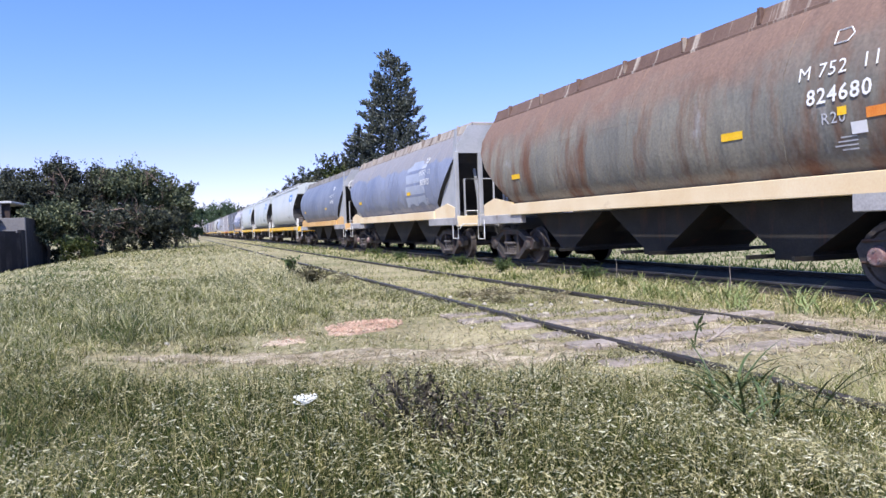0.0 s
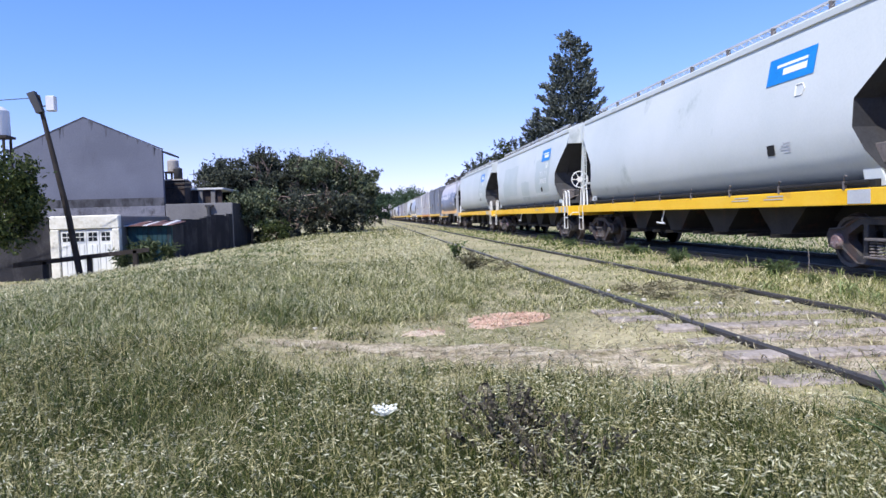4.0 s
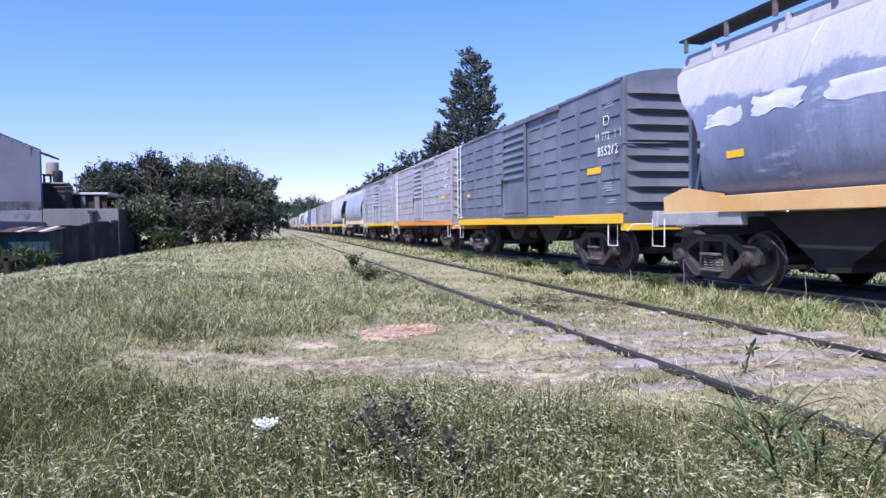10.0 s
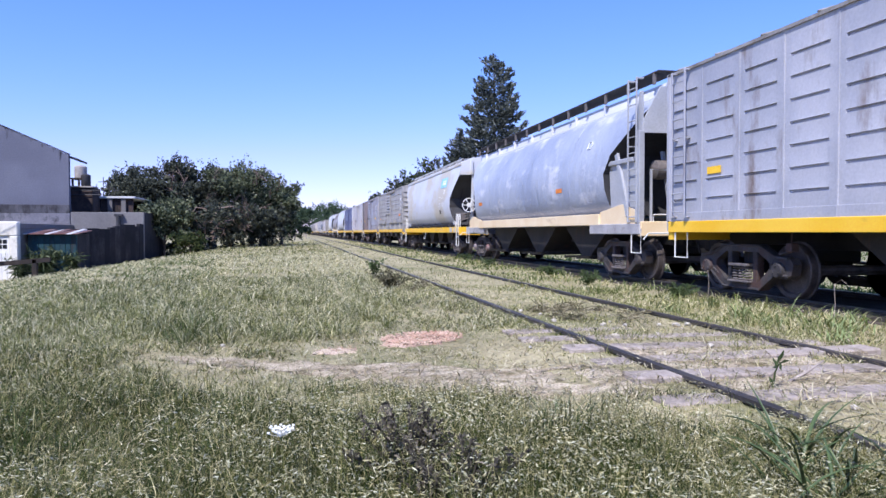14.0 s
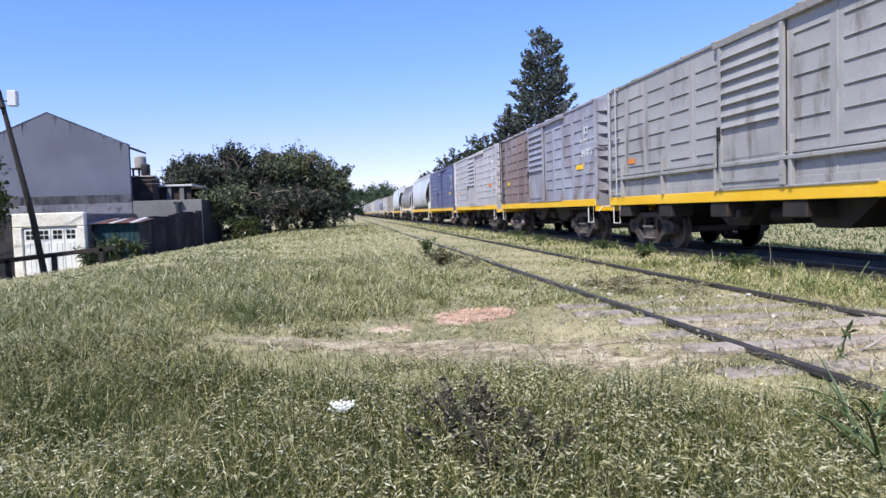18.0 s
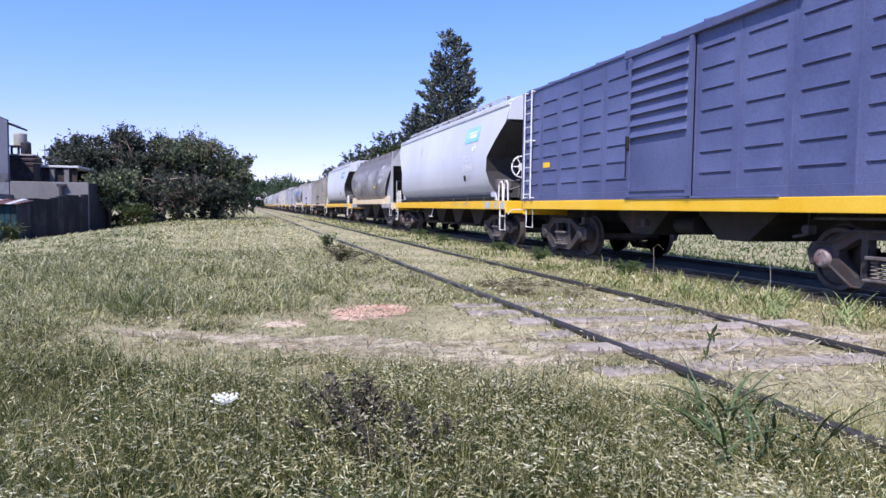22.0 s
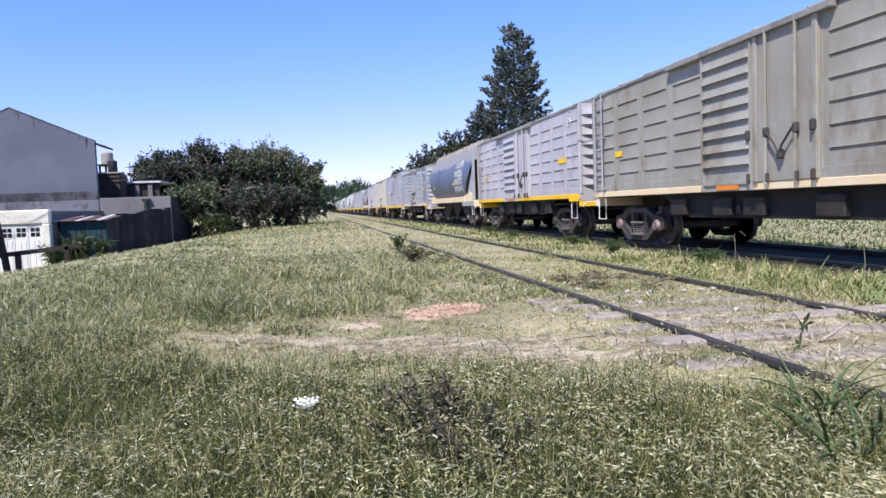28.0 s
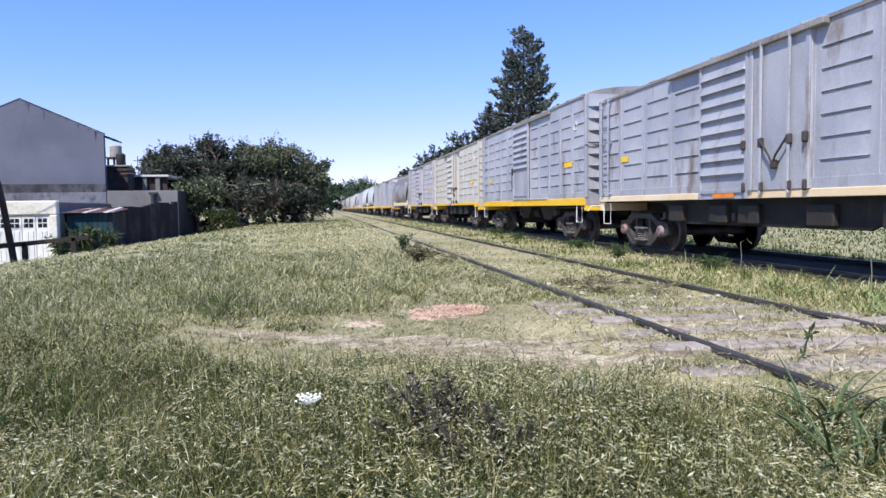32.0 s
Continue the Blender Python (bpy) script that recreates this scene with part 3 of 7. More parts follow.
    part("far_sole_bar", Geo().box(X - 0.05, X + 0.03, -hb, hb, 1.0, z0), sill, ob)
    part("headstock", Geo().box(-X, X, -hb - 0.04, -hb + 0.12, 0.86, 1.2, 0.01), sill, ob)
    part("headstock", Geo().box(-X, X, hb - 0.12, hb + 0.04, 0.86, 1.2, 0.01), sill, ob)
    # under the floor
    u = Geo().box(-0.22, 0.22, -hb, hb, 0.72, 1.05, 0.01).box(-1.3, 1.3, -hb + 0.1, hb - 0.1, 1.05, 1.18)
    part("centre_sill", u, M_UNDER, ob)
    if door == "double":
        part("underframe_truss", Geo().prism([(-3.4, 1.06), (3.4, 1.06), (2.3, 0.62), (-2.3, 0.62)], "x", -1.22, -1.14), M_UNDER, ob)
        for y in (-2.9, -1.5, 0.2, 1.1, 2.6):
            part("tool_box", Geo().box(-1.32, -0.7, y - 0.28, y + 0.28, 0.66, 0.98, 0.02), M_CHUTE, ob)
    for s in (-1, 1) if door == "slide" else ():
        c = Geo().prism([(s * 0.35, 1.05), (s * 2.35, 1.05), (s * 1.65, 0.55), (s * 0.95, 0.55)], "x", -0.9, 0.9)
        part("floor_chute", c, M_CHUTE, ob)
    if fine:
        part("brake_cylinder", Geo().lathe([(-0.3, 0.1), (-0.28, 0.15), (0.28, 0.15), (0.3, 0.1)], "y", (-0.75, 0.0, 0.75), 12), M_UNDER, ob)
        for y in (-hb + 2.9, 0.7, hb - 3.0):
            part("hanger", Geo().tube([(-1.2, y, 1.05), (-1.2, y, 0.72), (-1.2, y + 0.25, 0.68)], 0.025, 5).box(-1.26, -1.12, y - 0.06, y + 0.06, 0.72, 0.84, 0.01), M_BOGIE, ob)
        part("brake_pipe", Geo().tube([(-1.2, -hb + 0.5, 0.95), (-1.2, -hb + 2.8, 0.93)], 0.02, 5), M_BOGIE, ob)
    white = step_mat or M_WHITE
    part("step", STEP_W, white, ob, "white stirrup step", pose(-X, -hb + 0.45, 0))
    part("step", STEP_W, white, ob, "white stirrup step", pose(-X, hb - 0.4, 0))
    if fine:
        part("uncoupling_lever", LIFTER, white, ob, "", pose(0, -hb - 0.12, 0))
        part("hand_rail", Geo().tube([(-X - 0.02, -hb + 0.32, 1.95), (-X - 0.09, -hb + 0.32, 2.02), (-X - 0.09, -hb + 0.24, 2.5), (-X - 0.1, -hb + 0.12, 2.58), (-X - 0.04, -hb - 0.08, 2.6), (-X + 0.9, -hb - 0.16, 2.6)], 0.014, 5), body, ob)
    if door == "double":
        plate(ob, "yellow_plate", -X - 0.034, -hb + 0.02, -hb + 0.75, 1.0, 1.18, M_MARK_Y, "yellow painted end of the sill")
        plate(ob, "yellow_plate", -X - 0.066, 0.35, 1.0, z0 - 0.1, z0 + 0.02, M_MARK_O, "orange painted plate under the louvred door")
    if seed == 23:
        wheel_brake(ob, -0.75, -hb - 0.3, 2.85, M_WHITE)
    ladder(ob, -X, hb - 0.42, 1.25, top - 0.02, 0.42, ladder_mat or M_WHITE, fine)
    for s in (-1, 1):
        bogie(ob, s * (length / 2 - 2.3), seed + s, fine)
    coupler(ob, hb, M_UNDER)
    mk = mark or M_MARK_Y
    plate(ob, "reflector", -X - 0.016, -hb + 0.95, -hb + 1.6, 2.08, 2.22, mk, "reflective marker")
    plate(ob, "reflector", -X - 0.016, hb - 1.6, hb - 1.22, 1.98, 2.1, mk, "reflective marker")
    if number:
        words(ob, number[0], 0.24, -X - 0.016, -hb + 1.2, 2.76)
        words(ob, number[1], 0.28, -X - 0.016, -hb + 1.1, 2.44)
    part("operator_mark", G_MARK, M_LETTER, ob, "", Matrix.Translation((-X - 0.016, -hb + 0.7, 3.16)) @ FLAT)
    small_print(ob, -X - 0.016, -hb + 0.45, 1.86)
    small_print(ob, -X - 0.016, -hb + 0.4, 3.5, rows=2)
    small_print(ob, -X - 0.016, -hb + 0.3, 1.5, rows=2)
    if belt:
        part("belt_rail", Geo().box(-X - 0.09, -X, -hb, hb, 1.62, 1.69, 0.01).box(-X - 0.05, -X, -hb, hb, 1.72, 1.76), body, ob)
        for k in range(6):
            y = -hb + 0.9 + k * (2 * hb - 1.8) / 5
            part("stanchion", Geo().box(-X - 0.08, -X, y - 0.04, y + 0.04, 1.2, 2.0, 0.01), body, ob)
            part("tool_box", Geo().box(-X, -X + 0.5, y - 0.3, y + 0.3, 0.72, 0.98, 0.02), M_CHUTE, ob)
        wheel_brake(ob, -0.7, -hb - 0.2, 2.9, M_WHITE)
    return ob


# ---- hopper wagons ----
POST_GREY = surface("light_grey_brace_paint", lin(172, 174, 178), lin(190, 192, 196), 0.55, 0, 1, 30, 0.05, lin(140, 132, 128), 0.62, (2, 2, 0.4), 0.12)


def shell(outline, inset, half, steps=10):
    """A hull: outline of one side from the sill up to the roof edge, its ends cut back by inset(z)."""
    g, cap, ends, n = Geo(), (Geo(), Geo()), [], len(outline)
    for side in (-1, 1):
        base = len(g.v)
        for x, z in outline:
            h = half - inset(z)
            g.v += [(side * x, -h + 2 * h * k / steps, z) for k in range(steps + 1)]
        for i in range(n - 1):
            for k in range(steps):
                a = base + i * (steps + 1) + k
                g.f.append((a, a + 1, a + steps + 2, a + steps + 1))
        ends.append(base)
    for k in (0, steps):
        for i in range(n - 1):
            a, b = ends[0] + i * (steps + 1) + k, ends[1] + i * (steps + 1) + k
            cap[k > 0].add([g.v[a], g.v[a + steps + 1], g.v[b + steps + 1], g.v[b]], [(0, 1, 2, 3)])
    for k in range(steps):
        a, b = ends[0] + k, ends[1] + k
        g.f.append((a, a + 1, b + 1, b))
        a, b = ends[0] + (n - 1) * (steps + 1) + k, ends[1] + (n - 1) * (steps + 1) + k
        g.f.append((a, a + 1, b + 1, b))
    return g, cap


def on_skin(wagon, name, outline, y0, y1, z0, z1, material, label, seed=0):
    """A thin patch of paint that follows the hull, with uneven edges."""
    r = random.Random(seed + int(y0 * 31) + int(z0 * 17))
    n, g = 7, Geo()
    zs = [z for x, z in outline]
    for k in range(n + 1):
        z = z0 + (z1 - z0) * k / n
        x = -float(np.interp(z, zs, [q for q, w in outline])) - 0.005
        a, b = y0 + r.uniform(-0.06, 0.06), y1 + r.uniform(-0.06, 0.06)
        for j in range(7):
            edge = r.uniform(-0.04, 0.04) if k in (0, n) else 0.0
            g.v.append((x, a + (b - a) * j / 6, z + edge))
    g.f = [(k * 7 + j, k * 7 + j + 1, k * 7 + j + 8, k * 7 + j + 7) for k in range(n) for j in range(6)]
    part(name, g, material, wagon, label, None, 60)


def curve_in(points):
    def f(z):
        if z <= points[0][0]:
            return points[0][1]
        for (za, a), (zb, b) in zip(points, points[1:]):
            if z <= zb:
                return a + (b - a) * (z - za) / (zb - za)
        return points[-1][1]
    return f


def chutes(ob, ys, w, zb, zt=1.15):
    for y in ys:
        part("discharge_chute", Geo().prism([(y - w, zt), (y + w, zt), (y + 0.32, zb + 0.12), (y + 0.32, zb), (y - 0.32, zb), (y - 0.32, zb + 0.12)], "x", -0.92, 0.92), M_CHUTE, ob)
        part("gate_rail", Geo().box(-1.35, 1.35, y - 0.42, y - 0.36, zb + 0.02, zb + 0.08).box(-1.35, 1.35, y + 0.36, y + 0.42, zb + 0.02, zb + 0.08), M_UNDER, ob)


def old_hopper(label, y_front, y_rear, body, sill, roof, number=None, fine=True, seed=0, walkway=False, mark=None, beam=None, post=None, brake=False, patch=None, end_number=None):
    centre, length = (y_front + y_rear) / 2, y_rear - y_front
    ob = thing("hopper_wagon", label, "freight wagon", "wagons of the train")
    WAGONS.append((ob, centre))
    half = length / 2 - 0.62
    beam, post = beam or body, post or body
    if walkway:
        outline = [(1.18, 1.38), (1.38, 1.62), (1.46, 1.95), (1.48, 2.3), (1.44, 2.7), (1.33, 3.05), (1.17, 3.4), (1.0, 3.66), (0.9, 3.76)]
    else:
        outline = [(1.20, 1.40), (1.40, 1.66), (1.47, 2.0), (1.48, 2.35), (1.42, 2.75), (1.28, 3.1), (1.10, 3.4), (0.93, 3.62)]
    tip = outline[-1][1]
    inset = curve_in([(1.4, 1.4), (2.0, 1.52), (2.5, 1.55), (3.2, 0.6), (3.7, 0.1)] if walkway else [(1.4, 1.85), (1.6, 1.68), (2.3, 0.74), (2.95, 0.12), (3.6, 0.06)])
    hull, cap = shell(outline, inset, half)
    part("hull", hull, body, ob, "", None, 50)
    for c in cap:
        part("slope_sheet", c, M_SLOPE, ob, "sloping end sheet with shade put into its colour")
    # seams of the plates
    seam = Geo()
    for z in (2.62,):
        xa = -on_hull(outline, z)[0] - 0.007
        seam.box(-xa - 0.002, -xa + 0.02, -half * 0.1, half * 0.45, z, z + 0.005)
    for y in (-half * 0.5, 0.0, half * 0.5):
        seam.tube([(-x - 0.001, y, z) for x, z in outline], 0.005, 4)
    part("plate_seam", seam, body, ob)
    # roof: coaming and hatch
    cx = outline[-1][0]
    rg = Geo().box(-cx, cx, -half + 0.1, half - 0.1, tip - 0.02, tip + 0.05, 0.01)
    for s in (-1, 1):
        rg.prism([(s * cx, tip - 0.02), (s * (cx - 0.03), tip - 0.02), (s * (cx - 0.16), tip + 0.3), (s * (cx - 0.13), tip + 0.3)], "y", -half + 0.1, half - 0.1)
    rg.box(-cx + 0.15, cx - 0.15, -half + 0.12, half - 0.12, tip + 0.05, tip + 0.31, 0.02)
    part("roof_coaming", rg, roof, ob, "weathered roof coaming with hatches")
    if fine:
        for k in range(8):
            y = -half + 1.0 + k * (2 * half - 2) / 7
            part("hatch_clamp", Geo().box(-cx + 0.02, -cx + 0.1, y - 0.035, y + 0.035, tip + 0.06, tip + 0.305, 0.01), roof, ob)
    if walkway:
        part("running_board", Geo().box(-0.95, -0.45, -half + 0.1, half - 0.1, tip + 0.52, tip + 0.56, 0.008), M_CHUTE, ob, "roof running board")
        g = Geo().box(-0.05, 0.0, -0.04, 0.04, 0, 0.24, 0.005)
        for k in range(13):
            part("board_support", g, M_SPRING, ob, "", pose(-0.9, -half + 0.3 + k * (2 * half - 0.6) / 12, tip + 0.3))
    # sill and end beams
    part("side_sill", Geo().box(-1.42, -1.30, -half + 1.9, half - 1.9, 1.16, 1.42, 0.01), sill, ob)
    part("far_side_sill", Geo().box(1.30, 1.42, -half + 1.9, half - 1.9, 1.16, 1.42, 0.01), sill, ob)
    for s in (-1, 1):
        turn = pose(0, 0, 0, 0, 0, 0) if s < 0 else pose(0, 0, 0, 0, 0, 180)
        for x in (-1.36, 1.36):
            x0, x1 = sorted((x, x + (0.06 if x < 0 else -0.06)))
            part("sill_gusset", Geo().prism([(-half + 1.9, 1.16), (-half + 0.25, 1.16), (-half + 0.22, 1.46), (-half + 0.85, 1.60), (-half + 1.9, 1.46)], "x", x0 - 0.02, x1 - 0.02), sill, ob, "", turn)
            g = Geo().prism([(-half + 0.02, 1.2), (-half + 0.02, tip + 0.1), (-half + 0.14, tip + 0.1), (-half + 0.34, 3.0), (-half + 1.5, 1.46), (-half + 1.75, 1.42), (-half + 1.75, 1.2)], "x", x0 + 0.012, x1 - 0.012)
            if s < 0 and walkway:
                g = Geo().prism([(-half + 0.02, 1.2), (-half + 0.02, tip + 0.1), (-half + 0.14, tip + 0.1), (-half + 0.3, 3.0), (-half + 0.34, 2.46), (-half + 1.5, 2.46), (-half + 1.4, 1.44), (-half + 1.75, 1.2)], "x", x0 + 0.012, x1 - 0.012)
                part("end_shelf", Geo().box(min(x0, x0 + 0.2 * (x < 0)) - 0.05, max(x1, x1 + 0.1 * (x < 0)) + 0.03, -half + 0.3, -half + 1.58, 2.46, 2.56, 0.015), post, ob, "", turn)
            if s < 0:
                part("end_gusset", g, post, ob, "", turn)
            part("end_beam", Geo().box(x0 - 0.06, x1 + 0.02, -half - 0.02, -half + 2.4, 0.96, 1.18, 0.012), beam, ob, "", turn)
        top = Geo().prism([(-1.35, 3.02), (1.35, 3.02), (1.3, 3.3), (0.95, tip + 0.2), (-0.95, tip + 0.2), (-1.3, 3.3)], "y", -half, -half + 0.05)
        if s < 0:
            part("end_panel", top, post, ob, "", turn)
        for x in (-1.36, -0.62, 0.62, 1.36) if s < 0 else (-0.62, 0.62):
            part("end_post", Geo().box(x - 0.06, x + 0.06, -half - 0.01, -half + 0.1, 1.18, 3.06, 0.01), post, ob, "", turn)
        for x in (-0.62, 0.62):
            part("slope_rib", Geo().tube([(x, -half + 0.1, 1.25), (x, -half + 0.5, 2.7)], 0.05, 4), post, ob, "", turn)
        part("headstock", Geo().box(-1.4, 1.4, -half - 0.06, -half + 0.1, 0.92, 1.22, 0.015), sill if s < 0 else beam, ob, "", turn)
        part("step", STEP_W, M_WHITE, ob, "white stirrup step", turn @ pose(-1.4 if s < 0 else 1.4, -half + 0.15, 0.03))
        part("guard_frame", Geo().tube([(-1.12, -half + 0.06, 1.2), (-1.12, -half + 0.06, 2.28), (-0.66, -half + 0.06, 2.28), (-0.2, -half + 0.06, 2.28), (-0.2, -half + 0.06, 1.2)], 0.03, 4).tube([(-0.72, -half + 0.06, 2.28), (-0.72, -half + 0.06, 1.2)], 0.022, 4), post, ob, "light grey guard frame on the end platform", turn)
        part("platform_rail", Geo().tube([(-1.1, -half, 1.2), (-1.1, -half, 1.36), (-0.75, -half, 1.36), (-0.75, -half, 1.2)], 0.014, 5), M_WHITE, ob, "", turn)
        bogie(ob, s * (length / 2 - 2.0), seed + s, fine)
    if fine:
        part("uncoupling_lever", LIFTER, M_WHITE, ob, "", pose(0, -half - 0.12, 0))
        part("brake_hose", HOSE, M_UNDER, ob, "", pose(0, -half - 0.1, 0))
    part("centre_sill", Geo().box(-0.22, 0.22, -half, half, 0.72, 1.1, 0.01), M_UNDER, ob)
    chutes(ob, (-half + 3.7, 0, half - 3.7), 1.4, 0.32)
    coupler(ob, half, M_UNDER)
    if brake:
        wheel_brake(ob, -0.9, -half - 0.25, 3.0, M_WHITE if seed == 3 else M_HUB)
    if walkway:
        ladder(ob, -1.30, -half + 0.3, 1.2, tip + 0.4, 0.36, post, fine, 9, 0.12)
        part("brace", Geo().box(-1.40, -1.34, -0.07, 0.07, 0, 1.45, 0.01), post, ob, "", pose(0, -half + 0.55, 1.35, -22, 0, 0))
        part("air_tank", Geo().lathe([(-0.45, 0.1), (-0.4, 0.2), (0.4, 0.2), (0.45, 0.1)], "x", (-0.5, -half + 0.35, 2.3), 14), M_SPRING, ob)
    mk = mark or M_MARK_Y
    for y, z in ((-half + 4.0, 2.02), (half - 2.6, 1.98)):
        hull_plate(ob, "reflector", outline, y, y + 0.4, z, z + 0.11, mk, "reflective marker")
    if number:
        hull_words(ob, outline, number[0], 0.25, -half + 3.1, 2.6)
        hull_words(ob, outline, number[1], 0.27, -half + 2.95, 2.28)
        if seed in (1, 7):
            hull_words(ob, outline, "R20", 0.2, -half + 2.75, 2.02, M_PRINT)
            hull_plate(ob, "white_square", outline, -half + 2.15, -half + 2.35, 1.86, 2.0, M_LETTER, "small white painted square")
    if seed == 1:
        hull_plate(ob, "orange_band", outline, -half + 1.7, -half + 2.15, 2.02, 2.14, M_MARK_O, "orange painted band")
        hull_plate(ob, "yellow_spot", outline, -half + 2.4, -half + 2.52, 2.1, 2.2, M_MARK_Y, "yellow paint spot")
    mx, ml = on_hull(outline, 3.06)
    part("operator_mark", G_MARK, M_LETTER, ob, "", Matrix.Translation((mx, -half + 2.55, 3.06)) @ pose(0, 0, 0, 0, ml, 0) @ FLAT)
    hull_print(ob, outline, -half + 2.3, 1.85)
    if end_number:
        ob_ = part("lettering", lettering(end_number, 0.3), M_LETTER, ob, "white stencilled number " + end_number)
        ob_.matrix_basis = Matrix(((1, 0, 0, -0.15), (0, 0, -1, -half - 0.006), (0, 1, 0, 3.42), (0, 0, 0, 1)))
    if patch:
        for y0, y1, za, zb in patch[1]:
            on_skin(ob, "faded_patch", outline, y0, y1, za, zb, patch[0], "patch of faded paint")
    return ob


def new_hopper(label, y_front, y_rear, body, sill, number=None, fine=True, seed=0, logo=None, roof=None, flecks=None):
    centre, length = (y_front + y_rear) / 2, y_rear - y_front
    ob = thing("hopper_wagon", label, "freight wagon", "wagons of the train")
    WAGONS.append((ob, centre))
    half = length / 2 - 0.72
    roof = roof or body
    outline = [(1.12, 1.33), (1.33, 1.5), (1.44, 1.75), (1.485, 2.1), (1.48, 2.5), (1.42, 2.95), (1.33, 3.4), (1.22, 3.92)]
    inset = curve_in([(1.33, 0.98), (1.6, 1.18), (2.15, 1.5), (2.45, 1.5), (3.0, 0.82), (3.46, 0.2), (3.92, 0.17)])
    hull, cap = shell(outline, inset, half, 12)
    part("hull", hull, body, ob, "", None, 50)
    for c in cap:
        part("slope_sheet", c, M_SLOPE, ob, "sloping end sheet with shade put into its colour")
    lip = Geo().box(-1.27, -1.2, -half + 0.25, half - 0.25, 3.86, 3.97, 0.008).box(1.2, 1.27, -half + 0.25, half - 0.25, 3.90, 3.97, 0.008)
    part("eave", lip, roof, ob)
    arch = [(1.24, 3.95), (1.0, 4.10), (0.55, 4.21), (0, 4.25), (-0.55, 4.21), (-1.0, 4.10), (-1.24, 3.95)]
    part("roof", Geo().prism(arch, "y", -half + 0.2, half - 0.2), roof, ob)
    # roof walkway
    wk = Geo().box(-1.0, -0.96, -half + 1.0, half - 1.0, 4.2, 4.24).box(-0.5, -0.46, -half + 1.0, half - 1.0, 4.27, 4.31)
    k, y = 0, -half + 1.0
    while y < half - 1.0:
        wk.add([(-1.0, y, 4.21), (-0.46, y, 4.29), (-0.46, y + 0.05, 4.29), (-1.0, y + 0.05, 4.21)], [(0, 1, 2, 3)])
        y += 0.16
    part("roof_walkway", wk, POST_GREY, ob, "steel grating roof walkway")
    m = int((2 * half - 2.0) / 0.16)
    zig = [(-1.0, -half + 1.0 + (2 * half - 2.0) * j / m, 4.20 if j % 2 else 4.11) for j in range(m + 1)]
    part("walkway_truss", Geo().tube(zig, 0.008, 4), POST_GREY, ob)
    for j in range(9 if fine else 0):
        y = -half + 1.0 + j * (2 * half - 2.0) / 8
        part("walkway_bracket", Geo().box(-1.02, -0.95, y - 0.03, y + 0.03, 4.08, 4.21), M_SPRING, ob)
    # sill with the pipe on it
    part("side_sill", Geo().box(-1.44, -1.34, -half, half, 0.98, 1.22, 0.01), sill, ob)
    part("far_side_sill", Geo().box(1.34, 1.44, -half, half, 0.98, 1.22, 0.01), sill, ob)
    part("sill_plate", Geo().box(-1.40, 1.40, -half + 1.1, half - 1.1, 1.22, 1.34, 0.01), M_UNDER, ob)
    part("air_pipe", Geo().tube([(-1.44, -half + 1.2, 1.3), (-1.44, half - 1.2, 1.3)], 0.022, 5), M_UNDER, ob)
    g = Geo().box(-1.46, -1.40, -0.018, 0.018, 1.2, 1.33, 0.005).tube([(-1.44, 0, 1.33), (-1.46, -0.04, 1.42), (-1.46, -0.1, 1.40)], 0.011, 4)
    for j in range(8):
        part("pipe_bracket", g, M_SPRING, ob, "", pose(0, -half + 1.7 + j * (2 * half - 3.4) / 7, 0))
    for s in (-1, 1):
        turn = pose(0, 0, 0) if s < 0 else pose(0, 0, 0, 0, 0, 180)
        part("end_panel", Geo().prism([(-1.325, 3.45), (1.325, 3.45), (1.22, 3.95), (0.98, 4.09), (0.52, 4.2), (0, 4.24), (-0.52, 4.2), (-0.98, 4.09), (-1.22, 3.95)], "y", -half + 0.12, -half + 0.19), body, ob, "", turn)
        for x in (-0.82, 0.05, 0.82):
            part("panel_rib", Geo().box(x - 0.06, x + 0.06, -half + 0.04, -half + 0.12, 3.46, 4.06, 0.01), body, ob, "", turn)
        for x in (-0.75, 0.75):
            part("end_post", Geo().prism([(-half + 0.12, 3.46), (-half + 0.2, 3.46), (-half + 0.44, 2.0), (-half + 0.44, 1.24), (-half + 0.24, 1.24)], "x", x - 0.04, x + 0.04), body, ob, "tapered grey end post", turn)
        for x in (-0.35, 0.1) if s > 0 else ():
            part("end_brace", Geo().tube([(x - 0.3, -half + 1.25, 1.22), (x + 0.3, -half + 0.3, 2.95)], 0.075, 4), POST_GREY, ob, "light grey slanting brace", turn)
        part("cross_bar", Geo().box(-0.72, 0.72, -half + 0.3, -half + 0.36, 1.98, 2.06, 0.01), POST_GREY, ob, "", turn)
        for x in (-1.3, 1.3):
            part("foot_plate", Geo().prism([(-half + 1.62, 2.05), (-half + 1.42, 2.0), (-half + 0.98, 1.24), (-half + 1.4, 1.24)], "x", x - 0.02, x + 0.02), body, ob, "", turn)
        part("platform", Geo().box(-1.38, 1.38, -half - 0.02, -half + 1.2, 1.16, 1.22, 0.01), M_CHUTE, ob, "", turn)
        part("headstock", Geo().box(-1.42, 1.42, -half - 0.08, -half + 0.06, 0.88, 1.22, 0.015), sill, ob, "", turn)
